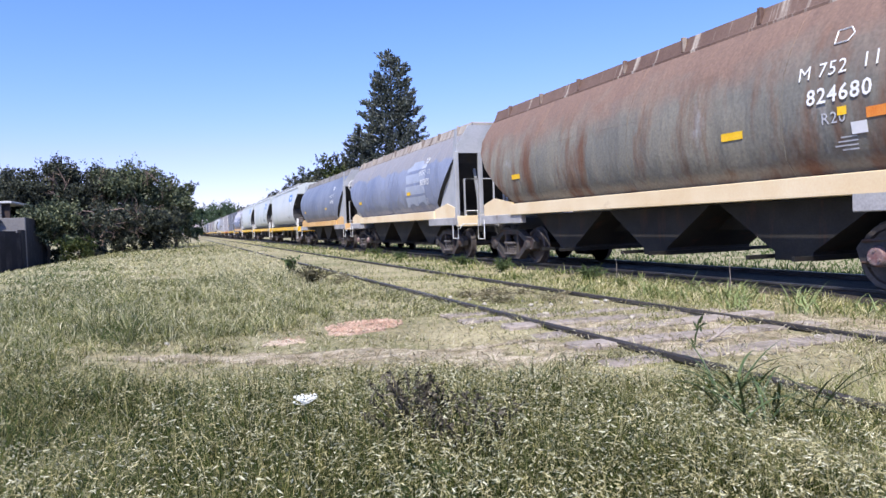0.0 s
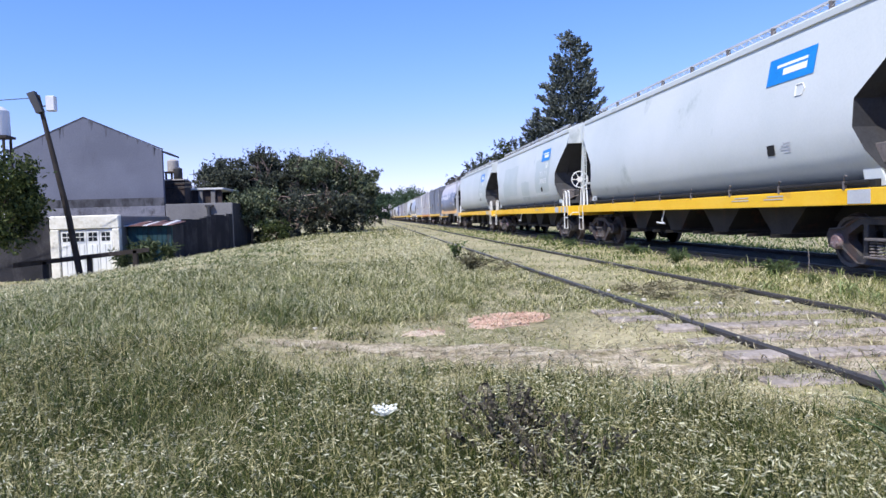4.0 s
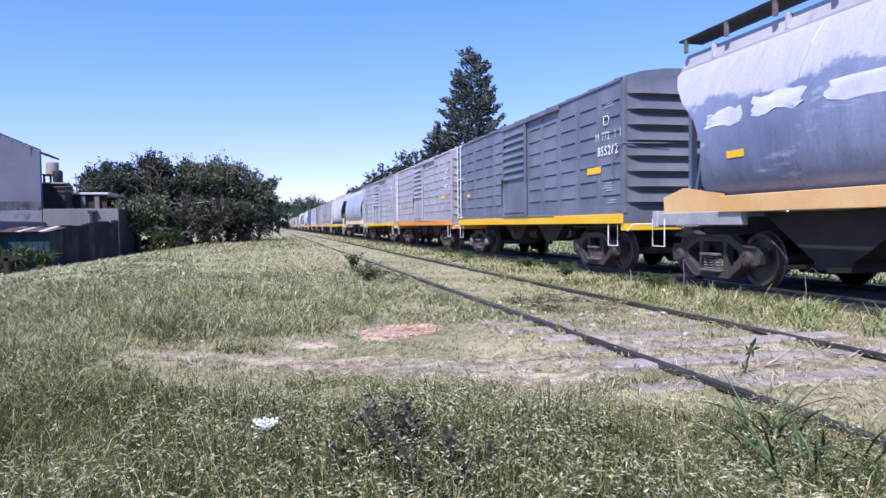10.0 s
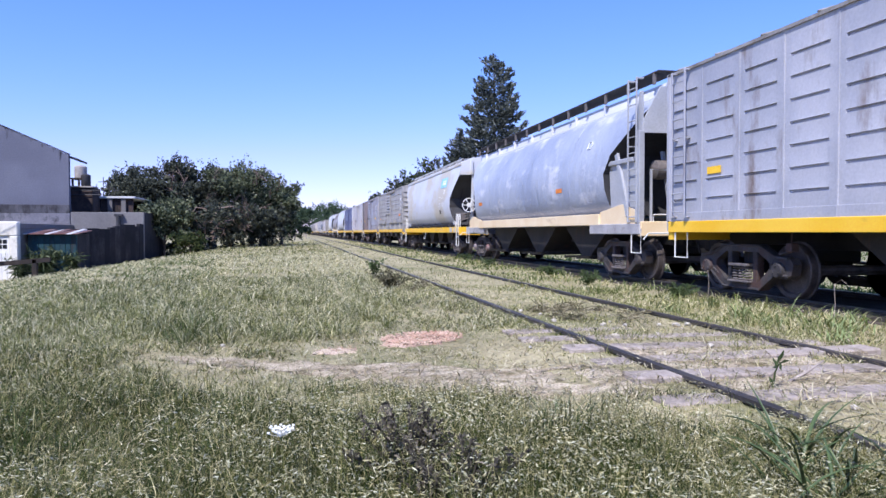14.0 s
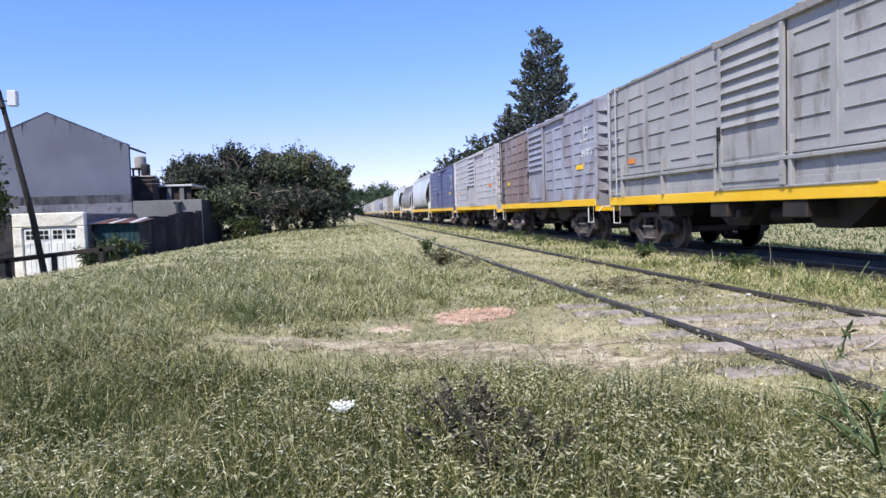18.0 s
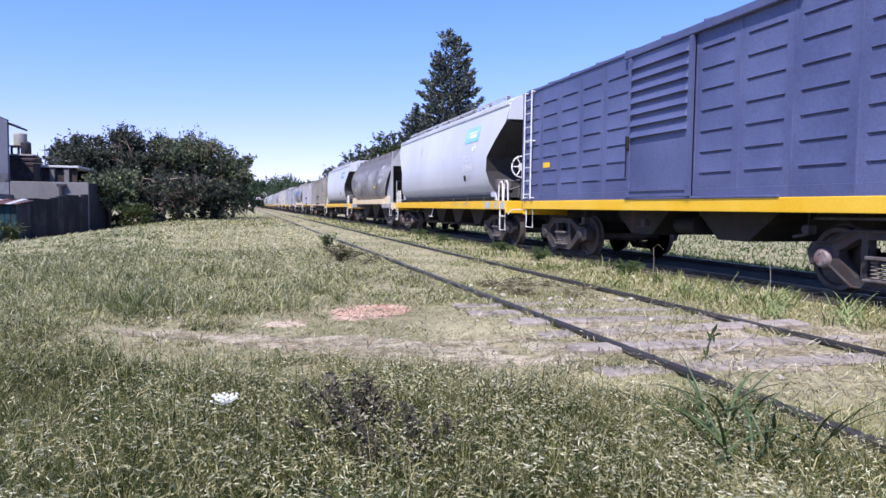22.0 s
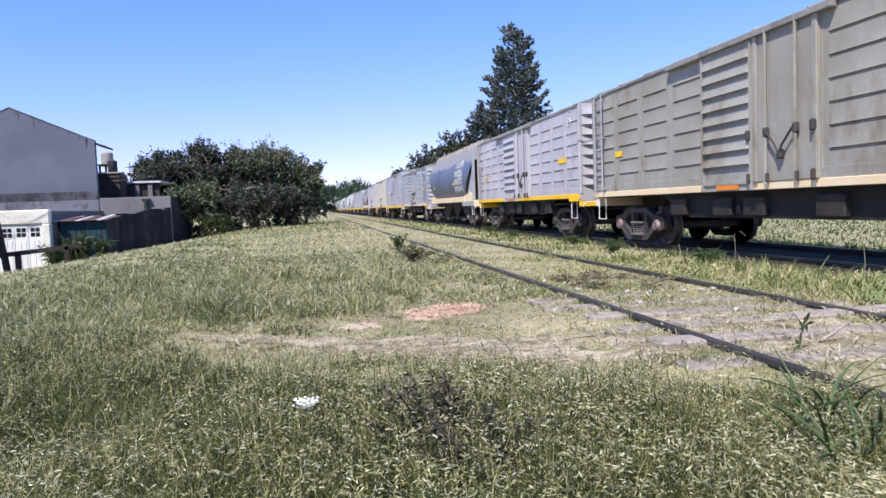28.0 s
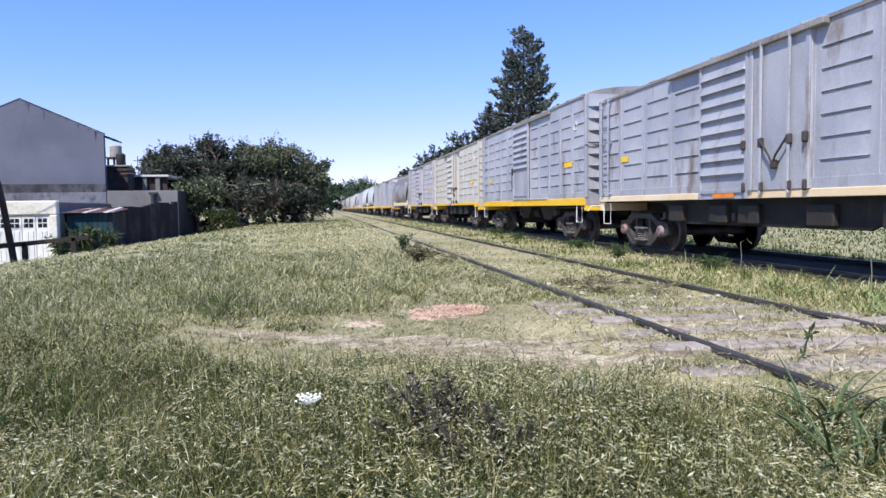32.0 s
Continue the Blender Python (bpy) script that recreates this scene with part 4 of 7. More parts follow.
        for x in (-1.36,) if s < 0 else (1.36,):
            for y in (0.12, 0.52):
                part("platform_rail", Geo().tube([(x, -half + y - 0.17, 1.2), (x, -half + y - 0.13, 1.68), (x, -half + y - 0.06, 1.76), (x, -half + y + 0.06, 1.76), (x, -half + y + 0.13, 1.68), (x, -half + y + 0.17, 1.2)], 0.022, 6), M_WHITE, ob, "white hoop railing", turn)
            part("step", STEP_L, M_WHITE, ob, "white stirrup ladder", turn @ pose(x * 1.05, -half + 0.18, 0))
        for k in range(5 if fine else 0):
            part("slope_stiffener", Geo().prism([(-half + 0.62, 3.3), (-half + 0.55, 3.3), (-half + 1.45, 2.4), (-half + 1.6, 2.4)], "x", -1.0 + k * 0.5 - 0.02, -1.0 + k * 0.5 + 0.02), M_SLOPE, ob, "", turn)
        bogie(ob, s * (length / 2 - 2.05), seed + s, fine)
    if number:
        ob_ = part("lettering", lettering(number[1], 0.3), M_LETTER, ob, "white stencilled number " + number[1])
        ob_.matrix_basis = Matrix(((1, 0, 0, -0.42), (0, 0, -1, -half + 0.114), (0, 1, 0, 3.62), (0, 0, 0, 1)))
    if fine:
        wheel_brake(ob, -0.95, -half + 0.02, 2.15, M_WHITE if seed in (5, 12, 17) else M_CHUTE)
        gear = Geo().box(-0.7, -0.3, -half + 0.5, -half + 0.9, 1.3, 1.6, 0.03).lathe([(-0.5, 0.08), (-0.45, 0.16), (0.1, 0.16), (0.15, 0.08)], "x", (0.1, -half + 0.7, 1.6), 12)
        gear.tube([(-1.2, -half + 0.2, 1.75), (-0.6, -half + 0.4, 1.85), (0.5, -half + 0.5, 1.7)], 0.03, 5).tube([(-1.2, -half + 0.5, 1.5), (0.3, -half + 0.9, 1.95)], 0.03, 5)
        gear.box(-1.25, -0.85, -half + 1.0, -half + 1.45, 1.55, 1.85, 0.02)
        part("brake_gear", gear, M_SPRING, ob, "brake valves and pipes on the end platform")
        part("uncoupling_lever", LIFTER, M_WHITE, ob, "", pose(0, -half - 0.12, 0))
        part("brake_hose", HOSE, M_UNDER, ob, "", pose(0, -half - 0.1, 0))
        part("drain_arm", Geo().tube([(-1.3, 0.9, 0.98), (-1.34, 0.95, 0.72), (-1.36, 0.75, 0.66), (-1.36, 1.2, 0.68)], 0.022, 5), M_WHITE, ob)
    part("centre_sill", Geo().box(-0.25, 0.25, -half, half, 0.7, 1.1, 0.01), M_UNDER, ob)
    chutes(ob, (-3.3, -1.1, 1.1, 3.3), 0.95, 0.42)
    coupler(ob, half, M_UNDER)
    if seed == 4:
        ladder(ob, -1.22, half - 0.06, 1.25, 3.92, 0.34, body, fine, 9, 0.02)
    for y0, y1 in ((0.1, 0.35), (0.62, 0.82), (1.15, 1.62)) if fine else ():
        plate(ob, "primer_patch", -1.443, -half + y0, -half + y1, 1.0, 1.2, POST_GREY, "grey primer patch on the sill")
    if logo:
        hull_plate(ob, "logo_panel", outline, -half + 2.45, -half + 3.75, 3.06, 3.52, logo, "painted operator panel")
        lx, ll = on_hull(outline, 3.29)
        g = Geo().box(-0.002, 0.0, -0.45, 0.4, 0.05, 0.1).box(-0.002, 0.0, -0.45, 0.2, -0.1, 0.01)
        part("logo_stroke", g, M_LETTER, ob, "", Matrix.Translation((lx - 0.008, -half + 3.1, 3.29)) @ pose(0, 0, 0, 0, ll, 0))
    mx, ml = on_hull(outline, 2.86)
    part("operator_mark", G_MARK, M_LETTER, ob, "", Matrix.Translation((mx, -half + 2.75, 2.86)) @ pose(0, 0, 0, 0, ml, 0) @ FLAT)
    if number:
        hull_words(ob, outline, number[0], 0.27, -half + 3.75, 2.48)
        hull_words(ob, outline, number[1], 0.28, -half + 3.8, 2.18)
    hull_plate(ob, "black_square", outline, -half + 3.4, -half + 3.62, 1.86, 2.04, M_UNDER, "black painted square")
    hull_print(ob, outline, -half + 2.95, 2.05, 4, 0.3)
    hull_print(ob, outline, -half + 2.6, 1.72, 2, 0.5)
    small_print(ob, -1.446, -half + 4.3, 1.17, 0, 2, 0.7)
    small_print(ob, -1.446, -half + 3.2, 1.17, 0, 2, 0.7)
    if flecks:
        for y0, y1, za, zb in flecks[1]:
            on_skin(ob, "overpainted_patch", outline, y0, y1, za, zb, flecks[0], "overpainted grey-green patch")
    return ob

# ---- ground ----


def ground_z(x, y):
    """Height of the ground: level by the tracks, falling away to the field's far side."""
    x, y = np.asarray(x, float), np.asarray(y, float)
    fall = np.clip(-4.6 - x, 0, 11.0)
    z = -0.13 - 0.135 * fall * fall / (fall + 0.8)
    z = z + 0.03 * np.sin(x * 1.7 + 0.6 * y) * np.sin(y * 1.1) * np.clip((1.6 - x) / 2, 0, 1)
    right = np.clip(x - 10.2, 0, 3.0)
    bed = np.clip((x - 1.5) / 0.5, 0, 1) * np.clip((5.0 - x) / 0.6, 0, 1)
    return z - 0.12 * right + 0.078 * bed * bed * (3 - 2 * bed)


def spaced(lo, hi, fine_lo, fine_hi, step, grow=1.22):
    out = list(np.arange(fine_lo, fine_hi + step / 2, step))
    s, a = step, out[-1]
    while a < hi:
        s *= grow
        a += s
        out.append(a)
    s, a = step, out[0]
    while a > lo:
        s *= grow
        a -= s
        out.insert(0, a)
    return np.array(out)


M_GROUND = surface("field_soil_and_thatch", lin(138, 130, 98), lin(164, 154, 122), 0.95, 0, 0.7, 18, 0.5, lin(116, 116, 78), 0.5, (0.8, 0.5, 1), 0.35, lin(150, 144, 118), 0.6, (1.2, 0.4, 1))
gx, gy = spaced(-1800, 1800, -9, 12, 0.35), spaced(-300, 3000, -4, 16, 0.35)
GX, GY = np.meshgrid(gx, gy)
GZ = ground_z(GX, GY)
gv = np.stack([GX, GY, GZ], -1).reshape(-1, 3)
nx = len(gx)
i0 = (np.arange(len(gy) - 1)[:, None] * nx + np.arange(nx - 1)[None]).ravel()
ground = soup("ground", gv, np.stack([i0, i0 + 1, i0 + nx + 1, i0 + nx], -1), M_GROUND)
ground.data.shade_smooth()
tagged(ground, "field of mown and rough grass beside the railway", "ground", kind="structure")


def sheet(name, outline, lift, material, label, category, seed, rough=0.12):
    """A low irregular patch on the ground."""
    rnd = random.Random(seed)
    pts = []
    n = len(outline)
    for i in range(n):
        a, b = Vector(outline[i]), Vector(outline[(i + 1) % n])
        for k in range(6):
            p = a.lerp(b, k / 6)
            pts.append((p.x + rnd.uniform(-rough, rough), p.y + rnd.uniform(-rough, rough)))
    cx, cy = sum(p[0] for p in pts) / len(pts), sum(p[1] for p in pts) / len(pts)
    vs, fs = [], []
    rings = 6
    for r in range(rings + 1):
        f = r / rings
        for x, y in pts:
            px, py = cx + (x - cx) * f, cy + (y - cy) * f
            vs.append((px, py, float(ground_z(px, py)) + lift * (1 - f ** 3) + 0.006 * rnd.random() - 0.012 * (f == 1)))
    m = len(pts)
    for r in range(rings):
        for k in range(m):
            a, b = r * m + k, r * m + (k + 1) % m
            fs.append((a, b, b + m, a + m))
    g = Geo().add(vs, fs)
    return tagged(part(name, g, material, None, "", None, 80), label, category, kind="structure")


M_DIRT = surface("pale_dirt", lin(150, 136, 114), lin(198, 184, 162), 0.95, 0, 3.5, 50, 1.0, lin(128, 118, 88), 0.47, (3.5, 3.5, 1), 0.6)
M_BRICKDUST = surface("brick_dust", lin(188, 156, 136), lin(206, 178, 160), 0.95, 0, 4, 40, 0.5, lin(172, 136, 116), 0.5, (3, 3, 3), 0.3)
sheet("dirt_path", [(-1.5, 5.2), (-1.2, 5.1), (-0.55, 4.75), (0.0, 4.42), (0.66, 4.15), (1.33, 3.68), (2.38, 3.25), (2.38, 2.3), (1.5, 2.6), (0.65, 3.05), (0.3, 3.55), (-0.03, 3.9), (-0.53, 4.3), (-1.15, 4.75), (-1.5, 5.05)], 0.010, M_DIRT, "worn pale dirt path crossing the grass", "path", 3)
sheet("dirt_crossing", [(2.56, 4.4), (3.6, 4.5), (4.1, 3.6), (4.1, 2.2), (3.4, 1.7), (2.56, 2.1)], 0.004, M_DIRT, "dry dirt between the siding's rails", "path", 4)
sheet("dirt_verge", [(4.35, 4.2), (5.6, 3.9), (5.9, 2.6), (4.4, 1.2)], 0.010, M_DIRT, "bare dry dirt beside the siding", "path", 5)
sheet("brick_dust_patch", [(0.62, 5.0), (0.66, 5.35), (0.85, 5.66), (1.15, 5.88), (1.55, 6.0), (1.6, 5.55), (1.3, 5.15), (0.9, 4.92)], 0.02, M_BRICKDUST, "patch of crushed red brick", "rubble", 6, 0.06)
sheet("brick_dust_patch", [(-0.08, 4.85), (0.0, 5.02), (0.2, 5.06), (0.37, 5.0), (0.34, 4.8), (0.1, 4.75)], 0.02, surface("pale_brick_dust", lin(186, 164, 146), lin(200, 182, 164), 0.95, 0, 4, 40, 0.5, lin(150, 134, 112), 0.5, (4, 4, 4), 0.4), "small faded patch of crushed red brick", "rubble", 7, 0.05)

# ---- tracks ----
RAIL_SEC = [(-0.035, 0.0), (0.035, 0.0), (0.037, -0.03), (0.012, -0.045), (0.010, -0.115), (0.065, -0.135), (0.065, -0.15), (-0.065, -0.15), (-0.065, -0.135), (-0.010, -0.115), (-0.012, -0.045), (-0.037, -0.03)]
G_RAIL = Geo().prism(RAIL_SEC, "y", -60, 900)
G_SLEEPER = Geo().box(-1.3, 1.3, -0.12, 0.12, -0.19, -0.09, 0.015)
siding = thing("siding_track", "disused siding track with dark rails in grass", "railway track", kind="structure")
main_line = thing("main_track", "running line under the train with dark rails", "railway track", kind="structure")
for tr, xc in ((siding, 3.37), (main_line, X_TRAIN)):
    for s in (-0.87, 0.87):
        part("rail", G_RAIL, M_RAIL, tr, "", pose(xc + s, 0, 0))
rs = random.Random(11)
SHOWN = {10: 0.0, 11: 0.012, 12: 0.01, 13: 0.0, 14: -0.012, 15: -0.02}
for k in range(34):
    part("sleeper", G_SLEEPER, M_SLEEPER, siding, "", pose(3.37 + rs.uniform(-0.14, 0.1), -4.15 + 0.63 * k + rs.uniform(-0.05, 0.05), SHOWN.get(k, -0.06) + 0.060, 0, rs.uniform(-0.9, 0.9), rs.uniform(-3, 3)))
M_OLD_SLEEPER = surface("dark_main_sleeper", lin(70, 62, 56), lin(92, 82, 74), 0.9, 0, 3, 25, 0.4, lin(50, 46, 42), 0.55, (6, 0.8, 1))
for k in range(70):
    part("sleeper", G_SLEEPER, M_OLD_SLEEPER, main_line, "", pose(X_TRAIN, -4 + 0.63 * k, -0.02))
# the train's shade on the ballast is painted in as a near-black colour
M_BALLAST = surface("shade_dark_ballast", lin(38, 34, 31), lin(58, 52, 47), 0.95, 0, 3, 22, 0.9, lin(40, 35, 32), 0.5, (2, 0.4, 1), 0.5)
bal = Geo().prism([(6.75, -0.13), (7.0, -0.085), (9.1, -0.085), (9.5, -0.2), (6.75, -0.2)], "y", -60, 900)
tagged(part("ballast", bal, M_BALLAST), "ballast under the running line, train shade painted into its colour", "ballast", kind="structure")

# ---- grass and weeds ----
rng = np.random.default_rng(5)
PATH_LINE = np.array([(-1.45, 5.1), (-1.3, 5.0), (-0.54, 4.5), (0.0, 4.15), (0.6, 3.65), (1.4, 3.15), (2.45, 2.75)])


def off_path(x, y):
    """Distance from the dirt path's middle line."""
    best = np.full(np.shape(x), 99.0)
    for (ax, ay), (bx, by) in zip(PATH_LINE, PATH_LINE[1:]):
        dx, dy = bx - ax, by - ay
        t = np.clip(((x - ax) * dx + (y - ay) * dy) / (dx * dx + dy * dy), 0, 1)
        best = np.minimum(best, np.hypot(x - ax - t * dx, y - ay - t * dy))
    return best


def wob(x, y, s, ph=0.0):
    """A slow uneven field between 0 and 1."""
    return 0.5 + 0.5 * np.sin(x * s + 1.3 * np.sin(y * s * 0.7 + ph)) * np.sin(y * s * 0.9 + 1.7 * np.sin(x * s * 0.6 + ph * 2))


FRONT_X, FRONT_Y = (-2.8, -1.9, -1.5, -1.0, -0.5, 0.0, 0.35, 0.6, 1.0, 1.3, 1.55, 1.75), (5.4, 4.7, 3.9, 3.2, 2.85, 2.65, 2.45, 2.35, 2.3, 2.1, 1.8, 1.1)
FIELD_Y, FIELD_X = (5.3, 5.85, 7.1, 8.4, 10.0, 13.0, 60.0), (-0.2, 0.35, 0.9, 1.3, 1.6, 1.8, 2.2)


def growth(x, y):
    """Height of the grass and the share of it that stands, place by place."""
    ragged = 0.22 * np.sin(x * 5.3 + 2 * np.sin(y * 2.1)) + 0.12 * np.sin(x * 13.0 + y * 4)
    tall = (0.25 + 0.16 * wob(x, y, 1.9) - 0.10 * wob(x, y, 5.1, 2.0)) * np.interp(y, (0.8, 2.2, 4.2), (1.0, 0.85, 0.55))
    front = (y < np.interp(x, FRONT_X, FRONT_Y) + ragged * 0.8) & (x < 1.8)
    field = (x < np.interp(y, FIELD_Y, FIELD_X) + ragged) & (y > 5.55 - 0.18 * x + ragged)
    h = np.where(front, tall * np.interp(x, (-3.0, 0.3, 1.2, 1.6, 1.9), (1.1, 1.05, 0.95, 0.65, 0.4)), 0.045 + 0.09 * wob(x, y, 2.9) * wob(x, y, 6.1, 3.0) + 0.04 * wob(x, y, 9.0, 1.0))
    keep = np.where(front, 1.0, 0.6)
    low = (0.10 + 0.14 * wob(x, y, 1.7, 1.0) + 0.12 * wob(x, y, 4.6)) * np.interp(y, (5.0, 7.5, 12.0, 40.0), (0.95, 0.85, 0.6, 0.55))
    h, keep = np.where(field, low, h), np.where(field, 1.0, keep)
    side = (x < -1.9) & (y >= 5.0)
    h, keep = np.where(side & ~field, 0.15, h), np.where(side, 1.0, keep)
    near_rail = (x > 1.75) & (x <= 2.46)
    h = np.where(near_rail, 0.04 + 0.09 * wob(x, y, 4.0) + np.where(y < 1.6, 0.04, 0.0), h)
    keep = np.where(near_rail, np.where((y > 2.1) & (y < 5.2), 0.4, 0.75), keep)
    mid = (x > 2.46) & (x < 4.32)
    h, keep = np.where(mid, 0.04 + 0.09 * wob(x, y, 3.0, 1.0) ** 2 + np.where(y < 1.2, 0.06, 0.0), h), np.where(mid, np.where((y > 1.4) & (y < 4.6), 0.22 + 0.5 * (wob(x, y, 3.7) > 0.5), 0.75), keep)
    verge = (x >= 4.32) & (x < 6.85)
    h, keep = np.where(verge, 0.06 + 0.2 * wob(x, y, 2.6, 3.0) * np.clip((x - 4.5) / 1.6, 0.1, 1), h), np.where(verge, np.where((y > 1.8) & (y < 3.9) & (x < 5.7), 0.2, 0.9), keep)
    line = (x >= 6.85) & (x < 9.6)
    keep = np.where(line, 0.0, keep)
    right = x >= 9.6
    h = np.where(right, 0.16 + 0.12 * wob(x, y, 1.7), h)
    d = off_path(x, y)
    half = np.interp(x, (-1.4, 0.0, 0.8, 2.4), (0.16, 0.25, 0.42, 0.45)) + 0.4 * ragged * 0.5
    on_path = (d < half) & (x < 2.46)
    h = np.where(on_path, 0.025 + 0.03 * wob(x, y, 6.0), h)
    keep = np.where(on_path, 0.4 + 0.4 * (wob(x, y, 4.7, 2.0) > 0.5), keep)
    brick = (((x - 1.1) / 0.52) ** 2 + ((y - 5.42) / 0.56) ** 2 < 1 + 0.4 * ragged) | (((x - 0.15) / 0.26) ** 2 + ((y - 4.9) / 0.15) ** 2 < 1 + ragged)
    keep, h = np.where(brick, 0.03, keep), np.where(brick, 0.03, h)
    worn = (x > -0.3) & (x < 2.4) & (y > 3.4) & (y < 5.2)
    h, keep = np.where(worn, np.minimum(h, 0.055), h), keep
    bare = ((x - 0.72) / 0.2) ** 2 + ((y - 0.78) / 0.26) ** 2 < 1 + ragged * 2
    h, keep = np.where(bare, 0.06, h), np.where(bare, 0.3, keep)
    wheel = np.exp(-((x - 0.62 - 0.05 * np.sin(y)) / 0.11) ** 2) + 0.35 * np.exp(-((x + 0.85 + 0.05 * np.sin(y * 0.8)) / 0.12) ** 2)
    h = h * (1 - 0.6 * wheel * np.clip((y - 6.5) / 4, 0, 1))
    return h, keep


CAM_SPOT = np.array((-0.25, -1.8))


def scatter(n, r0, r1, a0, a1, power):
    """Places about the camera's standing spot, thinning out with distance to suit its view."""
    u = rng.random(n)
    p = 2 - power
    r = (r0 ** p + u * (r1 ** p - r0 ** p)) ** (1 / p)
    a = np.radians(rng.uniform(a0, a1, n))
    return CAM_SPOT[0] + r * np.sin(a), CAM_SPOT[1] + r * np.cos(a), r


def blades(name, n, r0, r1, a0, a1, power, material, label, width=0.0032, scale=1.0, lean=0.5, cond=None, clump=0.15):
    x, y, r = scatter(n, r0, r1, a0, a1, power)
    h, keep = growth(x, y)
    ok = rng.random(n) < keep
    if cond is not None:
        ok &= cond(x, y)
    x, y, r, h = x[ok], y[ok], r[ok], h[ok]
    n = len(x)
    h = h * scale * (0.38 + 0.8 * rng.random(n) ** 1.6)
    # blades widen with distance from the camera to keep their cover
    w = width * (0.6 + 0.8 * rng.random(n)) * np.maximum(1.0, r / 4.2)
    ix, iy = np.floor(x / clump), np.floor(y / clump)
    hx, hy, hh = (np.modf(np.abs(np.sin(ix * p + iy * q) * 43758.5))[0] for p, q in ((12.9898, 78.233), (39.346, 11.135), (73.156, 52.235)))
    cx, cy = (ix + 0.2 + 0.6 * hx) * clump, (iy + 0.2 + 0.6 * hy) * clump
    ox, oy = (x - cx) / clump, (y - cy) / clump
    x, y = cx + (x - cx) * 0.6, cy + (y - cy) * 0.6
    h = h * (0.55 + 0.75 * hh)
    turn, bend = rng.uniform(0, 2 * np.pi, n), rng.normal(0, lean, n)
    dx, dy = np.cos(turn) * bend * 0.7 + 1.3 * ox + 0.6 * (hx - 0.4), np.sin(turn) * bend * 0.7 + 1.3 * oy + 0.6 * (hy - 0.5)
    bend = np.hypot(dx, dy)
    face = rng.uniform(0, np.pi, n)
    sx, sy = np.cos(face) * w, np.sin(face) * w
    z = ground_z(x, y) - 0.01
    v = np.zeros((n, 5, 3))
    v[:, 0] = np.stack([x - sx, y - sy, z], -1)
    v[:, 1] = np.stack([x + sx, y + sy, z], -1)
    mx, my, mz = x + dx * h * 0.55, y + dy * h * 0.55, z + h * np.clip(0.62 - 0.12 * bend, 0.3, 0.62)
    v[:, 2] = np.stack([mx - sx * 0.8, my - sy * 0.8, mz], -1)
    v[:, 3] = np.stack([mx + sx * 0.8, my + sy * 0.8, mz], -1)
    drop = np.clip(1.0 - 0.42 * np.abs(bend), 0.22, 1)
    v[:, 4] = np.stack([x + dx * h * 1.25, y + dy * h * 1.25, z + h * drop], -1)
    b = np.arange(n)[:, None] * 5
    f = np.concatenate([b + (0, 1, 2), b + (1, 3, 2), b + (2, 3, 4)])
    ob = soup(name, v.reshape(-1, 3), f, material)
    return tagged(ob, label, "grass", kind="stuff")


